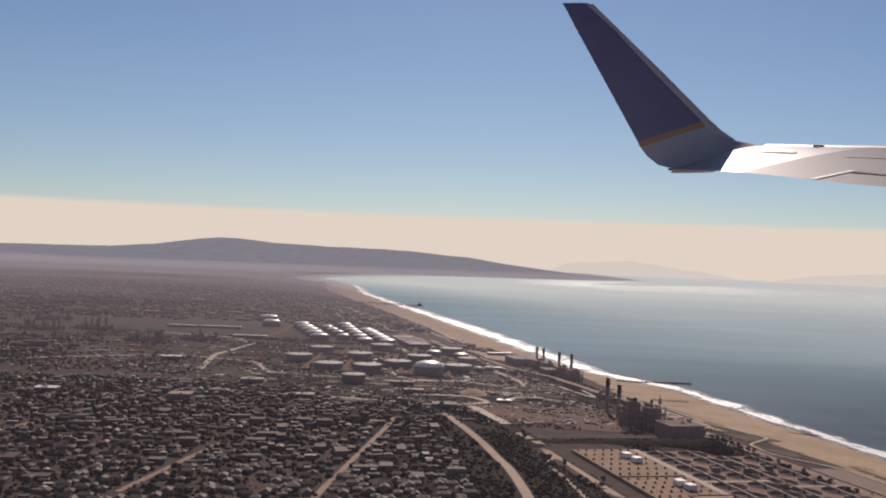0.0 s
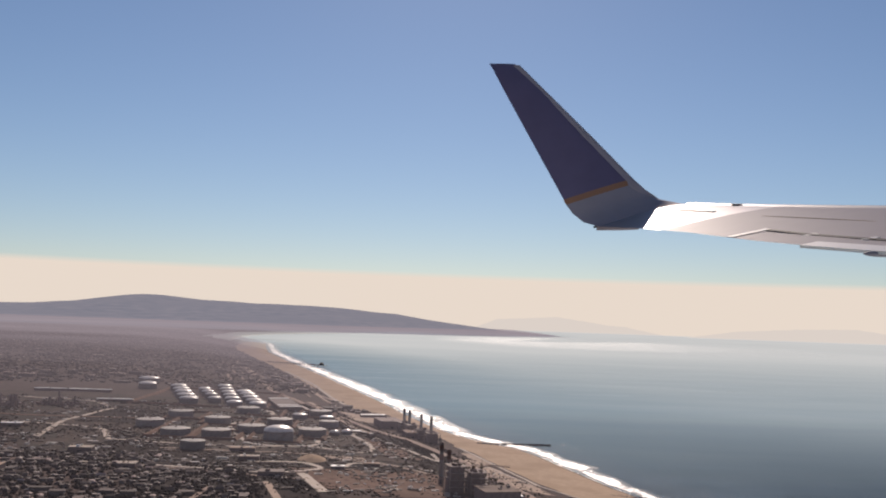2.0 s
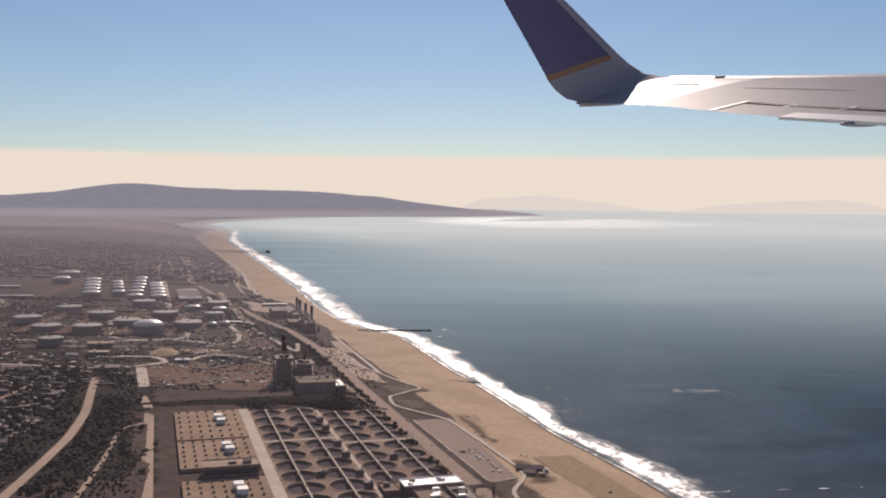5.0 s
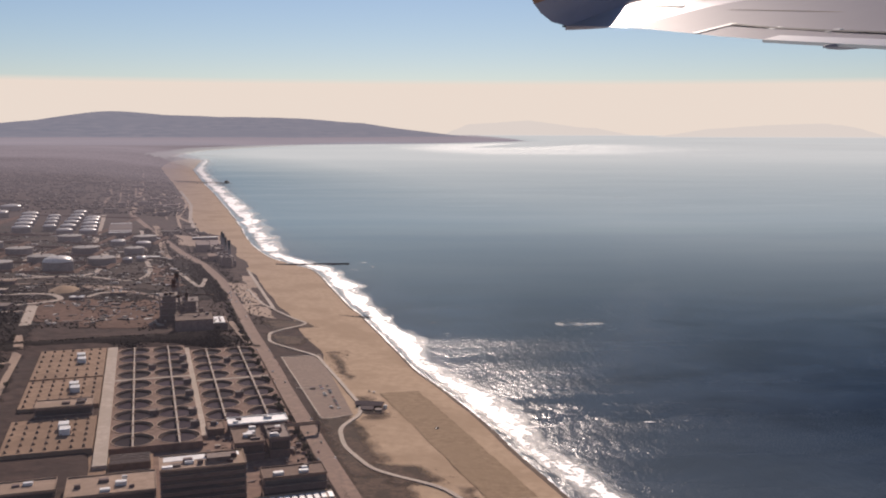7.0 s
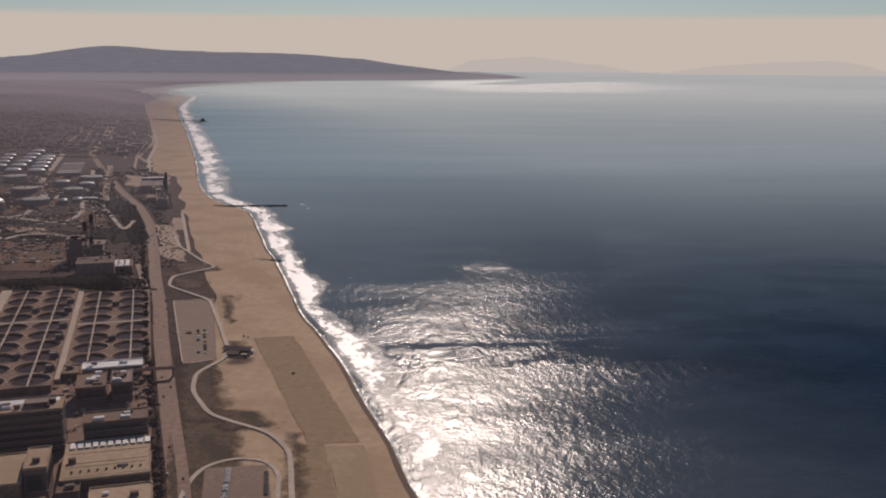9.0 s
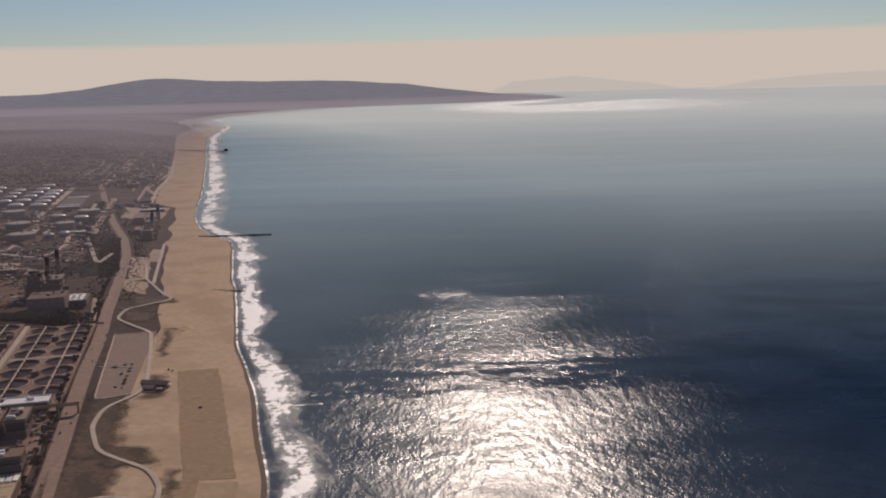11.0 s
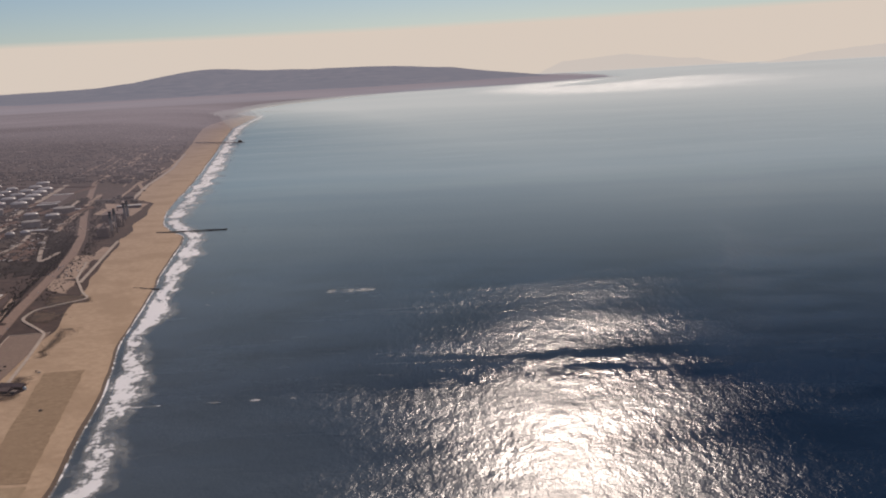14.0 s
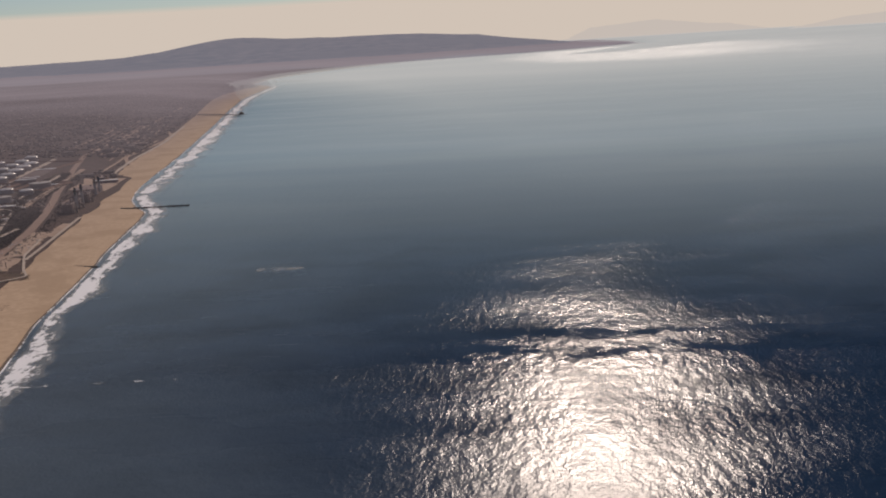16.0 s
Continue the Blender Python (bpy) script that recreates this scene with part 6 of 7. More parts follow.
for _ in range(2600):
    u = rnd.random()
    k = rnd.random()
    if k < 0.42:  # seaward verge of the road
        y = 92 + 84 * u
        x = float(np.interp(y, (92, 119, 143, 169, 176), (112, 106.2, 100.3, 94, 92.3))) + 2.7 + abs(rnd.gauss(0, 1.5)) * (1.5 if y < 150 else 0.8)
    elif k < 0.62:  # hollow inside the path's bend
        x, y = 104.5 + rnd.gauss(0, 1.5), 158 + rnd.uniform(-12, 12)
    elif k < 0.75:
        x, y = 113 + rnd.gauss(0, 3), 140.5 + rnd.gauss(0, 1.2)
    elif k < 0.88:
        x, y = 97.5 + rnd.gauss(0, 1.3) + 3 * (1 - u), 232 - 36 * u
    else:
        x, y = 84 + rnd.gauss(0, 3.5), 248 + rnd.gauss(0, 5)
    dune.append((x, y, rnd.uniform(0.06, 0.2)))
stuff_clumps("dune_plants", dune, SCRUB, "low brown dune scrub on the sand", "scrub", 0.3)
hedge = []
for _ in range(1500):
    y = rnd.uniform(95, 262)
    x = float(np.interp(y, [q[1] for q in VISTA[:9]], [q[0] for q in VISTA[:9]])) - 2.35 + rnd.gauss(0, 0.22)
    hedge.append((x, y, rnd.uniform(0.08, 0.22)))
stuff_clumps("hedge", hedge, GROVE, "dark clipped hedge between works and coast road", "hedge")
verge = []
for _ in range(1300):
    y = rnd.uniform(262, 480)
    x = float(np.interp(y, (265, 285, 335, 372, 432, 475), (71.5, 67, 55.5, 43.5, 20, 4))) + rnd.choice((-1, 1)) * (3 + abs(rnd.gauss(0, 3)))
    verge.append((x, y, rnd.uniform(0.12, 0.4)))
for _ in range(1800):  # dark wooded strip on the refinery bank
    f = rnd.random()
    verge.append((38 - 46 * f + rnd.gauss(0, 2.0), 345 + 130 * f + rnd.gauss(0, 3), rnd.uniform(0.15, 0.5)))
for _ in range(1500):  # brush on the slopes beside the zigzag track
    f, g = rnd.random(), rnd.random()
    a, b = (34 + 25 * f, 372 - 80 * f), (41 + 23 * f, 376 - 78 * f)
    verge.append((a[0] + (b[0] - a[0]) * g, a[1] + (b[1] - a[1]) * g, rnd.uniform(0.12, 0.4)))
for _ in range(1100):  # dark banks beside the wide road
    f = rnd.random()
    verge.append((-4 + 24 * f + rnd.choice((-3.4, 3.4)) + rnd.gauss(0, 1.0), 505 - 105 * f, rnd.uniform(0.2, 0.5)))
stuff_clumps("verge_plants", verge, GROVE, "dark roadside bushes and brush", "brush")

# ---- town ----
HOUSES = []


def house_kind(w, d, h, ridge, hip, label):
    e = empty("house", Matrix(), label, "house", "houses in the near town")
    wall_ob = part("wall", boxes((-w / 2, w / 2, -d / 2, d / 2, -0.3, h)), WALLS, e)
    bm = bmesh.new()
    o = 0.12
    v = [bm.verts.new(p) for p in ((-w / 2 - o, -d / 2 - o, h), (w / 2 + o, -d / 2 - o, h), (w / 2 + o, d / 2 + o, h), (-w / 2 - o, d / 2 + o, h), (-w / 2 + hip, 0, h + ridge), (w / 2 - hip, 0, h + ridge))]
    for f in ((0, 1, 5, 4), (2, 3, 4, 5), (1, 2, 5), (3, 0, 4), (3, 2, 1, 0)):
        bm.faces.new([v[i] for i in f])
    roof_ob = part("roof", bm, ROOFS, e)
    for s in (-0.3, 0.12):
        part("window", boxes((w * s, w * (s + 0.18), -d / 2 - 0.02, -d / 2 + 0.02, 0.1, 0.3)), GLASS_DARK, wall_ob)
    part("door", boxes((-0.08, 0.08, -d / 2 - 0.02, -d / 2 + 0.02, -0.1, 0.28)), BARK, wall_ob)
    part("chimney", boxes((w * 0.2, w * 0.28, 0.1, 0.25, h, h + ridge + 0.12)), CONCRETE, roof_ob)
    HOUSES.append(e)


house_kind(1.9, 1.4, 0.5, 0.4, 0.0, "stucco house with a brown gable roof")
house_kind(2.2, 1.6, 0.85, 0.35, 0.5, "two-storey stucco house with a hipped roof")
house_kind(1.6, 1.5, 0.5, 0.3, 0.6, "small stucco bungalow with a hipped roof")


def closed_to_houses(x, y):
    """Ground that stays free: works, scrub bank, roads and refinery."""
    if x > float(np.interp(y, (100, 175, 232, 262), (3, 6, 0, -6))):
        return True
    if y > 275 and x > -34:
        return True
    if y > 300 and x > -150 and y < 560:
        return True
    for ax, bx, ay, by in ((-50, -55, 204, 160), (-13, -24, 250, 150), (-84, -110, 268, 150), (-128, -150, 262, 150)):
        f = (y - by) / (ay - by)
        if -0.1 < f < 1.05 and abs(x - (bx + (ax - bx) * f)) < 1.3:
            return True
    return False


rt = random.Random(5)
near, walls_v, walls_f, roofs_v, roofs_f, groves = [], [], [], [], [], []


def add_house(x, y, w, d, h, ridge, turn, flat=False):
    c, s = math.cos(turn), math.sin(turn)
    g = ground(x, y)
    q = len(walls_v)
    base = [(x + c * a * w / 2 - s * b * d / 2, y + s * a * w / 2 + c * b * d / 2) for a, b in ((-1, -1), (1, -1), (1, 1), (-1, 1))]
    walls_v.extend([(px, py, g - 0.3) for px, py in base] + [(px, py, g + h) for px, py in base])
    walls_f.extend([(q + i, q + (i + 1) % 4, q + 4 + (i + 1) % 4, q + 4 + i) for i in range(4)])
    q = len(roofs_v)
    over = [(x + (px - x) * 1.1, y + (py - y) * 1.1, g + h - 0.01) for px, py in base]
    if flat:
        roofs_v.extend(over + [(px, py, g + h + 0.1) for px, py, _ in over])
        roofs_f.extend([(q + 4, q + 5, q + 6, q + 7)] + [(q + i, q + (i + 1) % 4, q + 4 + (i + 1) % 4, q + 4 + i) for i in range(4)])
    else:
        k = rt.choice((0.5, 0.3, 0.25))
        roofs_v.extend(over + [(x - c * w * k, y - s * w * k, g + h + ridge), (x + c * w * k, y + s * w * k, g + h + ridge)])
        roofs_f.extend([(q, q + 1, q + 5, q + 4), (q + 2, q + 3, q + 4, q + 5), (q + 1, q + 2, q + 5), (q + 3, q, q + 4)])


y = 122.0
while y < 310:
    x = -0.56 * y - 40
    while x < 8:
        px, py = x + rt.uniform(-0.9, 0.9), y + rt.uniform(-0.8, 0.8)
        leafy_part = noise.noise((px * 0.045, py * 0.045, 7))
        if not closed_to_houses(px, py):
            t = math.radians(rt.choice((0, 90)) + rt.uniform(-4, 4) + 6)
            if rt.random() < 0.56 - 0.4 * leafy_part:
                if py < 186 and px > -66 and len(near) < 300:
                    near.append((px, py, t))
                elif rt.random() < 0.05:
                    add_house(px, py, rt.uniform(2.5, 5), rt.uniform(1.8, 2.6), rt.uniform(0.7, 1.1), 0.2, t, True)
                else:
                    add_house(px, py, rt.uniform(1.1, 2.3), rt.uniform(1.0, 1.6), rt.choice((0.45, 0.5, 0.8)), rt.uniform(0.15, 0.4), t, rt.random() < 0.2)
            for _ in range(4 if leafy_part < 0 else 6):
                if rt.random() < 0.85:
                    groves.append((px + rt.uniform(-1.6, 1.6), py + rt.uniform(-1.5, 1.5), 0.2 + 0.55 * rt.random() ** 2))
        x += 2.75 if int((x + 300) / 2.75) % 9 else 3.6
    y += 2.9 if int(y / 2.9) % 2 else 2.3
for i, (px, py, t) in enumerate(near):
    k = HOUSES[i % 3]
    m = pose(px, py, ground(px, py), 0, 0, math.degrees(t))
    if k.get("placed"):
        copy_thing(k, m)
    else:
        k.matrix_world = m
        k["placed"] = 1


def free_far(x, y):
    d = float(np.interp(y, SHORE_Y, SHORE_X)) - x
    w = float(np.interp(y, BEACH_Y, BEACH_W))
    if d < w + 3 or (y < 480 and x > -150):
        return False
    if y < 575 and -150 < x < 5:
        return False
    if y < 560 and -230 < x < -150 and y > 430:
        return False
    return True


for _ in range(17000):
    yy = 300 + 1700 * rt.random() ** 1.6
    xx = rt.uniform(-0.58 * yy - 60, float(np.interp(yy, SHORE_Y, SHORE_X)))
    if not free_far(xx, yy):
        continue
    big = 1 + (yy - 300) / 900
    if rt.random() < 0.035:
        add_house(xx, yy, rt.uniform(4, 10), rt.uniform(3, 5), rt.uniform(0.9, 2.2), 0.2, rt.uniform(-0.1, 0.2), True)
    elif rt.random() < 0.6:
        add_house(xx, yy, rt.uniform(1.5, 2.6) * big ** 0.4, rt.uniform(1.3, 2.0) * big ** 0.4, rt.uniform(0.5, 1.2), 0.35, rt.choice((0, 1.57)) + 0.1, rt.random() < 0.3)
    for _ in range(2):
        if rt.random() < 0.7:
            groves.append((xx + rt.uniform(-4, 4), yy + rt.uniform(-4, 4), rt.uniform(0.3, 0.8) * big ** 0.5))
for _ in range(16000):  # brush over the refinery land, thick in the hollows
    xx, yy = rt.uniform(-260, 52), rt.uniform(284, 480)
    thick = noise.noise((xx * 0.035, yy * 0.022, 21)) + 0.5 * noise.noise((xx * 0.11, yy * 0.07, 4))
    if ground(xx, yy) > 1.5 and thick > 0.04 and xx < float(np.interp(yy, (284, 335, 372, 432, 470), (58, 48, 36, 12, 0))):
        groves.append((xx, yy, rt.uniform(0.15, 0.55)))
for _ in range(2600):  # weeds on the cleared site
    xx, yy = rt.uniform(-8, 50), rt.uniform(246, 300)
    if noise.noise((xx * 0.09, yy * 0.07, 31)) + 0.6 * noise.noise((xx * 0.3, yy * 0.25, 6)) > 0.12:
        groves.append((xx, yy, rt.uniform(0.1, 0.38)))
for _ in range(3000):  # wooded slope between the town and the works
    yy = rt.uniform(152, 285)
    xx = rt.uniform(float(np.interp(yy, (150, 192, 253, 285), (4, -5, -18, -26))), float(np.interp(yy, (150, 192, 253, 285), (24, 22, 14, 2))))
    if abs(xx - float(np.interp(yy, (130, 172, 195, 222, 244, 262, 285), (15, 14.5, 13, 9, 4, 0, -8)))) > 1.7 and noise.noise((xx * 0.09, yy * 0.06, 11)) > -0.3:
        groves.append((xx, yy, 0.18 + 0.5 * rt.random() ** 2))
tagged(mesh_ob("town_houses", walls_v, walls_f, TOWN_WALL), "stucco walls of many small town houses", "houses", kind="stuff")
tagged(mesh_ob("town_roofs", roofs_v, roofs_f, TOWN), "brown and grey roofs of many small town houses", "roofs", kind="stuff")
stuff_clumps("town_trees", groves, GROVE, "dark street and garden trees across the town", "trees")
plant_trees(tree_spots[:290])

# ---- vehicles ----
def car_kind(paint, label, tall=0.0):
    e = empty("car", Matrix(), label, "car", "parked cars")
    part("body", boxes((-0.38, 0.38, -0.155, 0.155, 0.05, 0.15 + tall), bevel=0.03), paint, e)
    part("cabin", boxes((-0.2, 0.24, -0.135, 0.135, 0.15 + tall, 0.25 + tall), bevel=0.04), GLASS_DARK, e)
    part("roof", boxes((-0.13, 0.18, -0.12, 0.12, 0.25 + tall, 0.262 + tall)), paint, e)
    for sx in (-0.24, 0.24):
        for sy in (-0.15, 0.15):
            bm = bmesh.new()
            bmesh.ops.create_cone(bm, cap_ends=True, segments=10, radius1=0.06, radius2=0.06, depth=0.05, matrix=Matrix.Translation((sx, sy, 0.06)) @ pose(0, 0, 0, 90))
            wheel = part("wheel", bm, RUBBER, e)
            part("hub", boxes((sx - 0.025, sx + 0.025, sy - 0.03, sy + 0.03, 0.035, 0.085)), PAINTS[2], wheel)
    return e


CARS = [car_kind(PAINTS[0], "white parked car on grey asphalt"), car_kind(PAINTS[1], "black parked car on grey asphalt"), car_kind(PAINTS[2], "silver parked car on grey asphalt"), car_kind(PAINTS[3], "dark red parked car on grey asphalt"), car_kind(PAINTS[0], "white parked camper van on grey asphalt", 0.22)]


def park(x, y, rz, k, lift=0.1):
    m = pose(x, y, ground(x, y) + lift, 0, 0, rz)
    c = CARS[k]
    if c.get("placed"):
        copy_thing(c, m)
    else:
        c.matrix_world = m
        c["placed"] = 1


rc = random.Random(9)
for i in range(16):
    if rc.random() < 0.75:
        park(98.2 + 3.0 * i / 15 - 0.6, 197 - 17 * i / 15, 12, rc.choice((1, 1, 1, 3, 0, 2)))
    if rc.random() < 0.4:
        park(96.2 + 3.0 * i / 15, 197 - 17 * i / 15, 12, rc.choice((0, 1, 2, 3)))
for i in range(14):
    park(113.6 + 0.06 * i, 121.5 - 0.85 * i, 4, 4 if rc.random() < 0.7 else 0)
    if i < 9:
        park(119.2 + 0.08 * i, 121 - 0.9 * i, -8, rc.choice((1, 1, 2, 3)))
for i in range(26):
    f = rc.random() * 6.9
    k = int(f)
    (ax, ay), (bx, by) = VISTA[1 + k], VISTA[2 + k]
    f -= k
    side = rc.choice((-1.5, -0.7, 0.7, 1.5))
    park(ax + (bx - ax) * f + side, ay + (by - ay) * f, math.degrees(math.atan2(by - ay, bx - ax)), rc.choice((0, 1, 2, 2, 3)))
for i in range(22):
    park(64 + rc.uniform(-3, 6), 300 + rc.uniform(-6, 20), rc.choice((10, 100)), rc.choice((0, 1, 2)))
park(119.5, 167.2, 30, 1)
park(106.8, 193.0, 80, 1)
park(107.8, 192.2, 70, 2)
for i in range(18):
    park(rc.uniform(26, 44), rc.uniform(262, 290), rc.uniform(0, 180), rc.choice((0, 0, 2)), 0.12)

# ---- aeroplane wing ----
def loft(sections, n=9, belly=0.7):
    """Closed aerofoil skin through sections (leading edge, trailing edge, thickness, up)."""
    bm = bmesh.new()
    rings = []
    for le, te, thick, up in sections:
        le, te, up = Vector(le), Vector(te), Vector(up).normalized()
        ring = []
        for side in (1, -1):
            span = [i / n for i in range(n + 1)] if side == 1 else [1 - i / n for i in range(1, n)]
            for f in span:
                g = f ** 1.6
                y = 5 * thick * (0.2969 * math.sqrt(g) - 0.126 * g - 0.3516 * g * g + 0.2843 * g ** 3 - 0.1036 * g ** 4)
                ring.append(bm.verts.new(le + (te - le) * g + up * y * side * (1.0 if side == 1 else belly)))
        rings.append(ring)
    m = len(rings[0])
    for a, b in zip(rings, rings[1:]):
        for i in range(m):
            bm.faces.new((a[i], a[(i + 1) % m], b[(i + 1) % m], b[i]))
    for a, b in zip(rings, rings[1:]):
        bm.edges.get((a[n], b[n])).smooth = False
    for ring in (rings[0], rings[-1][::-1]):
        bm.faces.new([bm.verts.new(v.co) for v in ring])
    return bm


def paint(name, colour, rough, metal, coat):
    m = mat(name, tuple(c * 0.92 for c in colour), colour, 0.01, rough, 0.0, metal, spec=0.5 if coat else 0.12)
    m.node_tree.nodes["Principled BSDF"].inputs["Coat Weight"].default_value = coat
    m.node_tree.nodes["Principled BSDF"].inputs["Coat Roughness"].default_value = 0.12
    return m


NAVY = paint("navy_paint", (0.15, 0.115, 0.195), 0.5, 0.0, 0.3)
GREY = paint("wing_grey", (0.23, 0.215, 0.245), 0.6, 0.0, 0.0)
# paler and glossier than the wing grey, to imitate sun glint on the tip
GLINT = paint("glint_metal", (0.42, 0.40, 0.41), 0.42, 0.5, 0.0)
ROOT = paint("root_grey", (0.36, 0.315, 0.345), 0.6, 0.0, 0.0)
BRIGHT = paint("bare_metal", (0.62, 0.60, 0.58), 0.4, 0.4, 0.0)
ORANGE = paint("red_gold_stripe", (0.36, 0.17, 0.085), 0.4, 0.0, 0.2)
BLACK = paint("seal_black", (0.015, 0.015, 0.017), 0.6, 0.0, 0.0)
BASE = Vector((3.0, 14.8, 0.95))


def wl(u, v, d):
    """Wing place from its bearing and distance, relative to the wing's base."""
    return Vector(((u - 784) / 1701 * d, d, (441 - v) / 1701 * d)) - BASE


WING_SCALE = 285.0
wing_eye = look((57, -3.4, 53), (57.146, -1.41, 53.084), 1.6) @ pose(0, 0, 0, -90)
wing = empty("aeroplane_wing", wing_eye @ Matrix.Scale(WING_SCALE, 4) @ Matrix.Translation(BASE), "grey airliner wing with an upswept navy winglet", "wing")
UP = Vector((0, -0.1, 1))
TOWARD = Vector((0.12, -1, 0.25))


def chord(yy):
    x_te, x_le = 2.126 + 0.27 * (14.7 - yy), 3.2 + 0.53 * (15 - yy)
    z_te = float(np.interp(yy, (6, 8.5, 10, 11.5, 13, 14.7), (0.04, 0.24, 0.359, 0.534, 0.672, 0.786)))
    z_le = float(np.interp(yy, (6, 9, 11, 12, 13, 14, 15), (0.43, 0.64, 0.80, 0.88, 0.97, 1.06, 1.17)))
    return Vector((x_le, yy, z_le)) - BASE, Vector((x_te, yy, z_te)) - BASE


part("wing_panel", loft([(*chord(yy), 0.10 + (15 - yy) * 0.012, UP) for yy in (5.2, 7, 9, 10.5, 12, 12.6)], belly=0.12), GREY, wing, smooth=True)
part("tip_panel", loft([(*chord(yy), 0.10 + (15 - yy) * 0.012, UP) for yy in (12.6, 13.2, 13.8, 14.5)], belly=0.12), GLINT, wing, "tip panel brightened to imitate a sun glint", True)
part("winglet_root", loft([(*chord(14.5), 0.10, UP), (wl(1140, 300, 15.0), wl(1012, 343, 14.75), 0.11, UP * 0.7 + TOWARD * 0.5), (wl(1118, 288, 15.05), wl(993, 328, 14.8), 0.11, UP * 0.4 + TOWARD * 0.8), (wl(1100, 274, 15.1), wl(980, 311, 14.85), 0.11, TOWARD)]), ROOT, wing, "grey blended winglet root", True)
part("stripe", loft([(wl(1101, 275, 15.1), wl(980.5, 312, 14.84), 0.118, TOWARD), (wl(1094, 267, 15.1), wl(976, 303, 14.86), 0.118, TOWARD)]), ORANGE, wing, "gold stripe")
part("winglet", loft([(wl(1095, 268, 15.1), wl(977, 304, 14.86), 0.11, TOWARD), (wl(1015, 188, 15.25), wl(913, 188, 15.0), 0.085, TOWARD), (wl(940, 110, 15.4), wl(868, 106, 15.2), 0.065, TOWARD), (wl(903, 72, 15.5), wl(848, 68, 15.3), 0.05, TOWARD), (wl(890, 62, 15.52), wl(843, 61, 15.35), 0.03, TOWARD)]), NAVY, wing, "navy blue winglet blade", True)
part("winglet_leading_edge", loft([(wl(1150, 304, 15.0), wl(1128, 302, 15.0), 0.05, UP * 0.5 + TOWARD * 0.6), (wl(1121, 284, 15.06), wl(1102, 288, 15.0), 0.06, TOWARD), (wl(1101, 266, 15.1), wl(1083, 272, 15.05), 0.06, TOWARD), (wl(1021, 185, 15.25), wl(1002, 188, 15.2), 0.05, TOWARD), (wl(898, 64, 15.5), wl(886, 64, 15.45), 0.03, TOWARD)]), ROOT, wing, "pale grey leading edge", True)


def strip(a, b, lift, thick):
    """A thin raised strip on the wing's upper side; a and b: (span place, chord fraction from, to) at its two ends."""
    rows = []
    for q in np.linspace(0, 1, 7):
        yy, f0, f1 = (float(m + (k - m) * q) for m, k in zip(a, b))
        le, te = chord(yy)
        c = 0.10 + (15 - yy) * 0.012
        pts = []
        for f in (f0, f1):
            h = 5 * c * (0.2969 * math.sqrt(f) - 0.126 * f - 0.3516 * f * f + 0.2843 * f ** 3 - 0.1036 * f ** 4)
            pts.append(le + (te - le) * f + UP.normalized() * (h + lift))
        rows.append(pts)
    bm = bmesh.new()
    up = UP.normalized() * thick
    vs = [[bm.verts.new(p) for p in (a, b, b + up, a + up)] for a, b in rows]
    for a, b in zip(vs, vs[1:]):
        for i in range(4):
            bm.faces.new((a[i], a[(i + 1) % 4], b[(i + 1) % 4], b[i]))
    bm.faces.new(vs[0][::-1])
    bm.faces.new(vs[-1])
    return bm


part("hinge_gap", strip((10.95, 0.815, 0.835), (6.5, 0.86, 0.88), 0.004, 0.006), BLACK, wing, "dark aileron gap")
for yy in (10.2, 9.35, 8.4):
    part("hinge_bracket", strip((yy + 0.04, 0.81, 0.86), (yy - 0.04, 0.81, 0.86), 0.005, 0.005), BRIGHT, wing, "bright metal hinge bracket")
part("aileron_end", strip((11.06, 0.80, 1.0), (10.96, 0.80, 1.0), 0.002, 0.004), BRIGHT, wing, "bright metal aileron end plate")
part("spoiler_line", strip((12.0, 0.50, 0.508), (6.0, 0.56, 0.568), 0.001, 0.002), STEEL, wing)
part("skin_seam", strip((12.56, 0.05, 1.0), (12.54, 0.05, 1.0), 0.001, 0.002), STEEL, wing)
part("skin_seam", strip((10.0, 0.30, 0.306), (6.0, 0.32, 0.326), 0.001, 0.002), STEEL, wing)
# added bright strip draws a streak of glint near the wing tip
part("glint_strip", strip((14.3, 0.30, 0.36), (13.1, 0.40, 0.43), 0.003, 0.01), BRIGHT, wing, "bright strip imitating a glint")
part("trailing_flap", strip((9.75, 0.93, 1.0), (5.6, 0.93, 1.0), -0.02, 0.03), BRIGHT, wing, "bright metal flap edge")
part("vortex_fin", boxes((*(lambda p: (p.x - 0.2, p.x - 0.06, p.y - 0.02, p.y + 0.02, p.z + 0.02, p.z + 0.04))(chord(13.4)[0]),)), BLACK, wing, "small dark fin")
part("root_tab", loft([(wl(1112, 346, 14.7), wl(1036, 349, 14.66), 0.05, UP), (wl(1110, 354, 14.68), wl(1034, 357, 14.64), 0.04, UP)], belly=0.5), ROOT, wing, "grey tab under the winglet root")
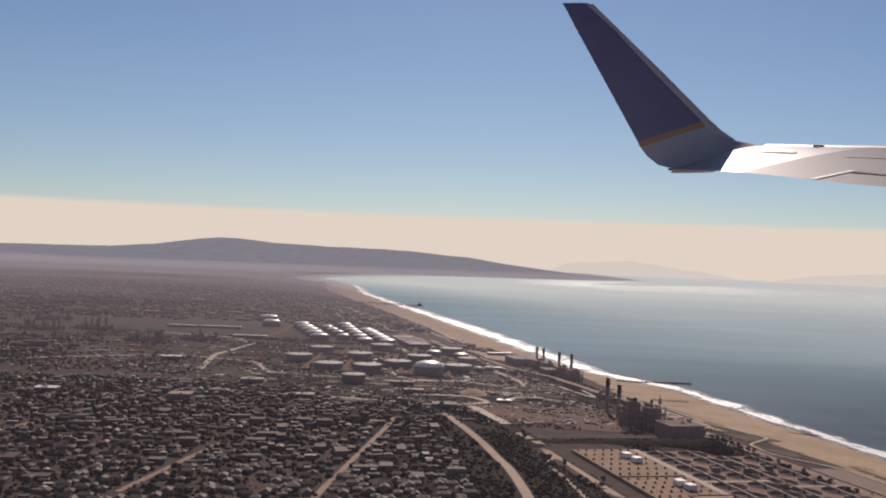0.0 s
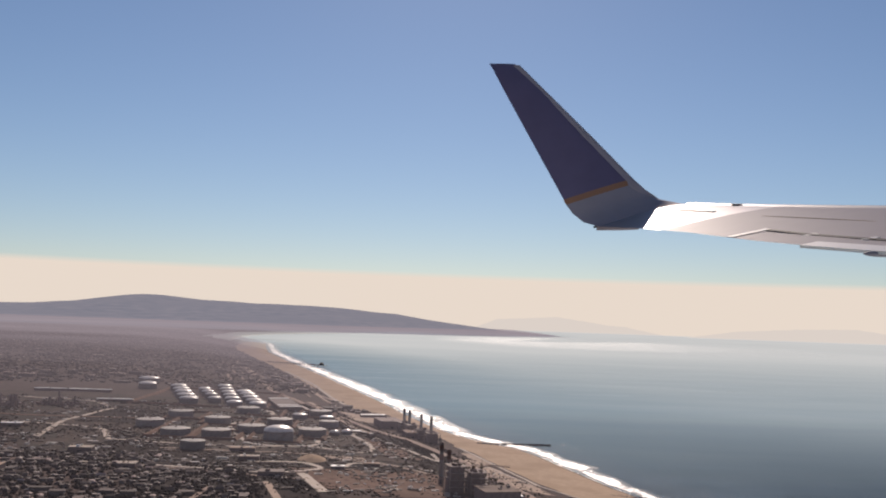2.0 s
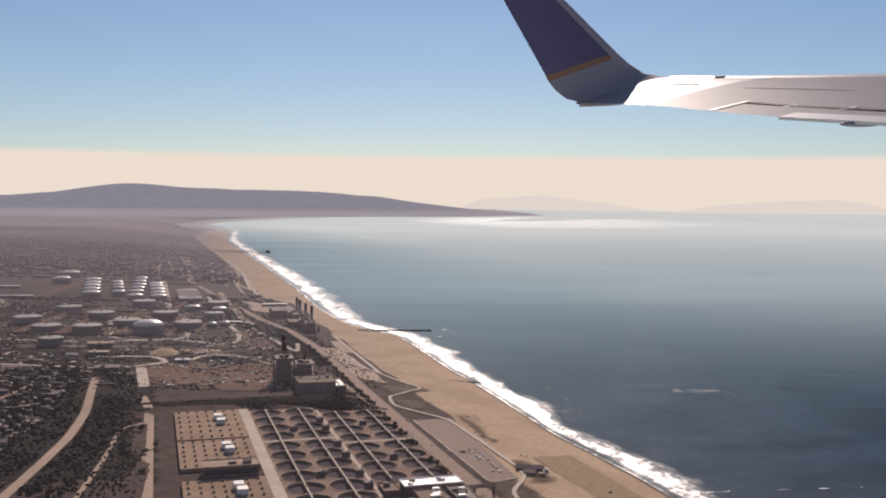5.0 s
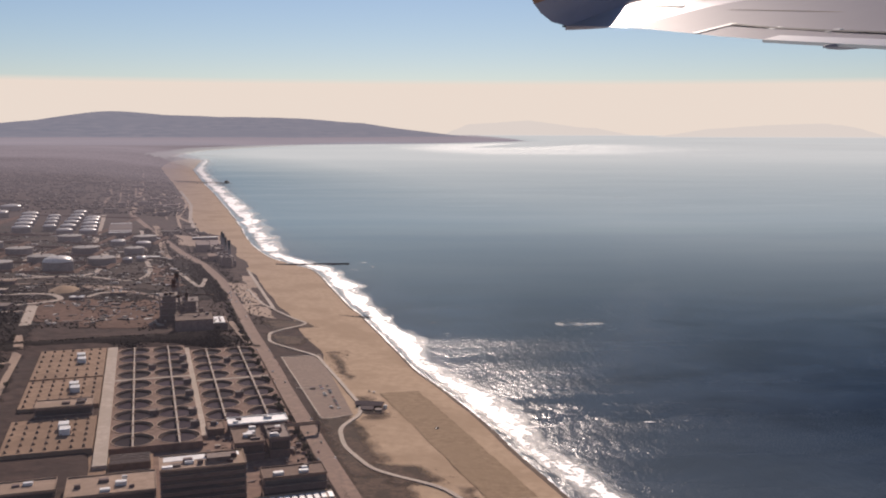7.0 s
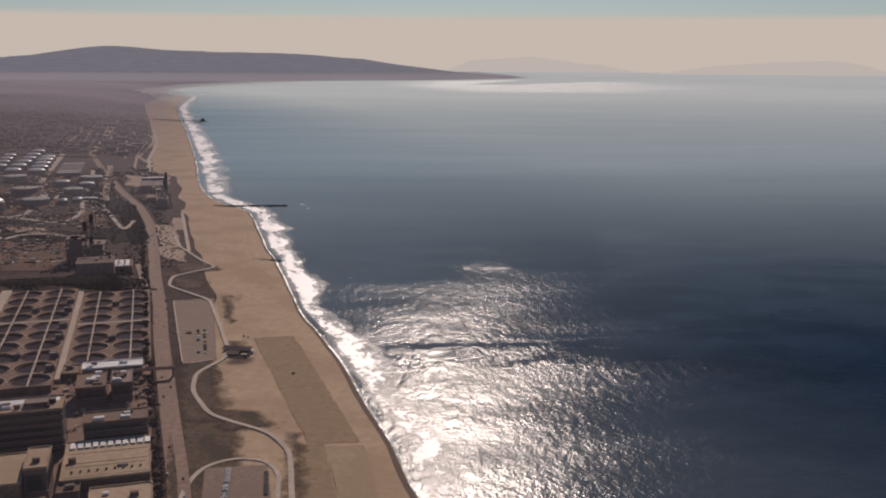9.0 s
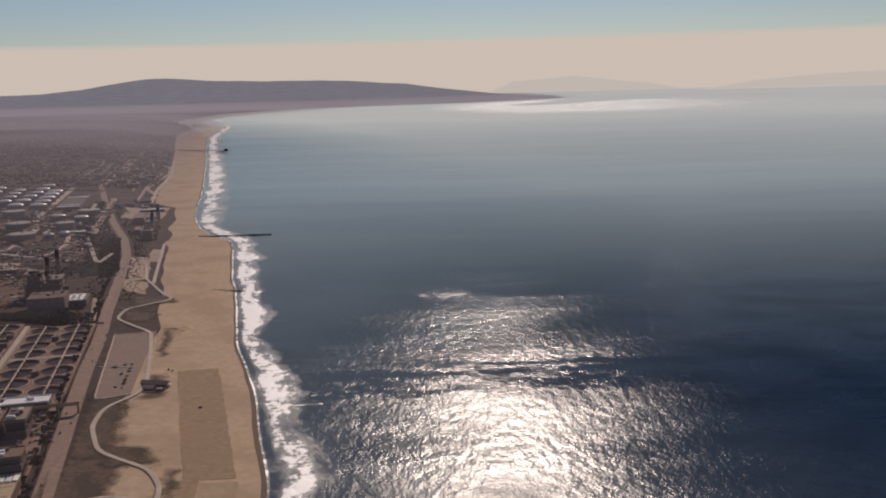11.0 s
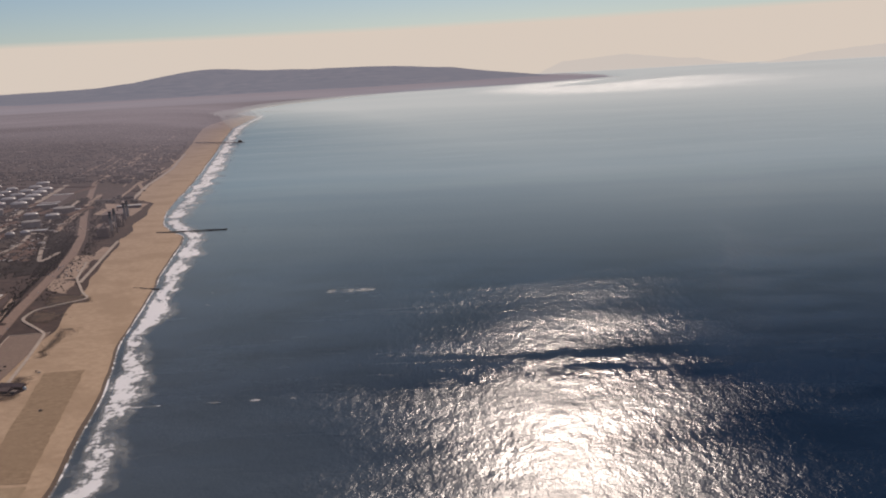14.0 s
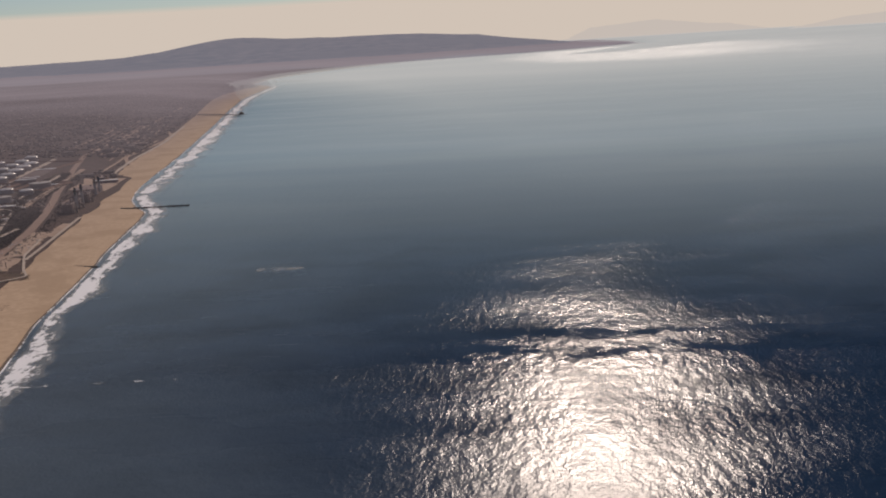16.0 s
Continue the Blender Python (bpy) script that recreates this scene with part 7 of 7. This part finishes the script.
part("leading_edge", loft([(chord(yy)[0] + Vector((0.02, 0, 0)), chord(yy)[0] * 0.9 + chord(yy)[1] * 0.1, 0.085 + (15 - yy) * 0.01, UP) for yy in (5.2, 8, 11, 13, 14.4)], belly=0.12), BRIGHT, wing, "bright metal leading edge", True)
bm = bmesh.new()
bmesh.ops.create_uvsphere(bm, u_segments=12, v_segments=8, radius=1, matrix=Matrix.Translation(chord(8.7)[1] + Vector((0.1, 0, -0.02))) @ Matrix.Diagonal((0.2, 0.06, 0.03, 1)))
part("flap_fairing", bm, GREY, wing, smooth=True)
part("tip_light", boxes((*(lambda p: (p.x - 0.02, p.x + 0.03, p.y - 0.02, p.y + 0.02, p.z - 0.02, p.z + 0.01))(wl(1032, 350, 14.7)),)), BLACK, wing)


# ---- earth heap ----
verts, faces = [], []
for j in range(7):
    for i in range(24):
        a, f = 2 * math.pi * i / 24, j / 6
        x, y = 9.5 + 5.2 * f * math.cos(a), 306 + 7 * f * math.sin(a)
        verts.append((x, y, ground(x, y) - 0.1 + 1.9 * (1 - f) ** 0.8 * (1 + 0.3 * noise.noise((x * 0.4, y * 0.4, 0)))))
for j in range(6):
    for i in range(24):
        faces.append((24 * j + i, 24 * j + (i + 1) % 24, 24 * j + 24 + (i + 1) % 24, 24 * j + 24 + i))
tagged(mesh_ob("earth_heap", verts, faces, SAND, True), "tan heap of loose earth by the tanks", "heap")
container = empty("container", Matrix(), "white shipping container on bare dirt", "container", "site containers")
part("container_body", boxes((-0.55, 0.55, -0.22, 0.22, 0, 0.45), bevel=0.02), CONCRETE_PALE, container)
part("container_door", boxes((0.55, 0.57, -0.18, 0.18, 0.03, 0.42)), STEEL, container)
spots = [(32 + rc.gauss(0, 2), 256 + rc.gauss(0, 3)) for _ in range(9)] + [(50 + rc.gauss(0, 1.2), 254 + rc.gauss(0, 2.0)) for _ in range(8)] + [(7 + rc.gauss(0, 2), 268 + rc.gauss(0, 2)) for _ in range(6)] + [(32 + rc.gauss(0, 4), 395 + rc.gauss(0, 6)) for _ in range(14)]
for i, (x, y) in enumerate(spots):
    m = pose(x, y, ground(x, y) + 0.1, 0, 0, rc.choice((12, 102)) + rc.uniform(-10, 10))
    if i:
        copy_thing(container, m)
    else:
        container.matrix_world = m
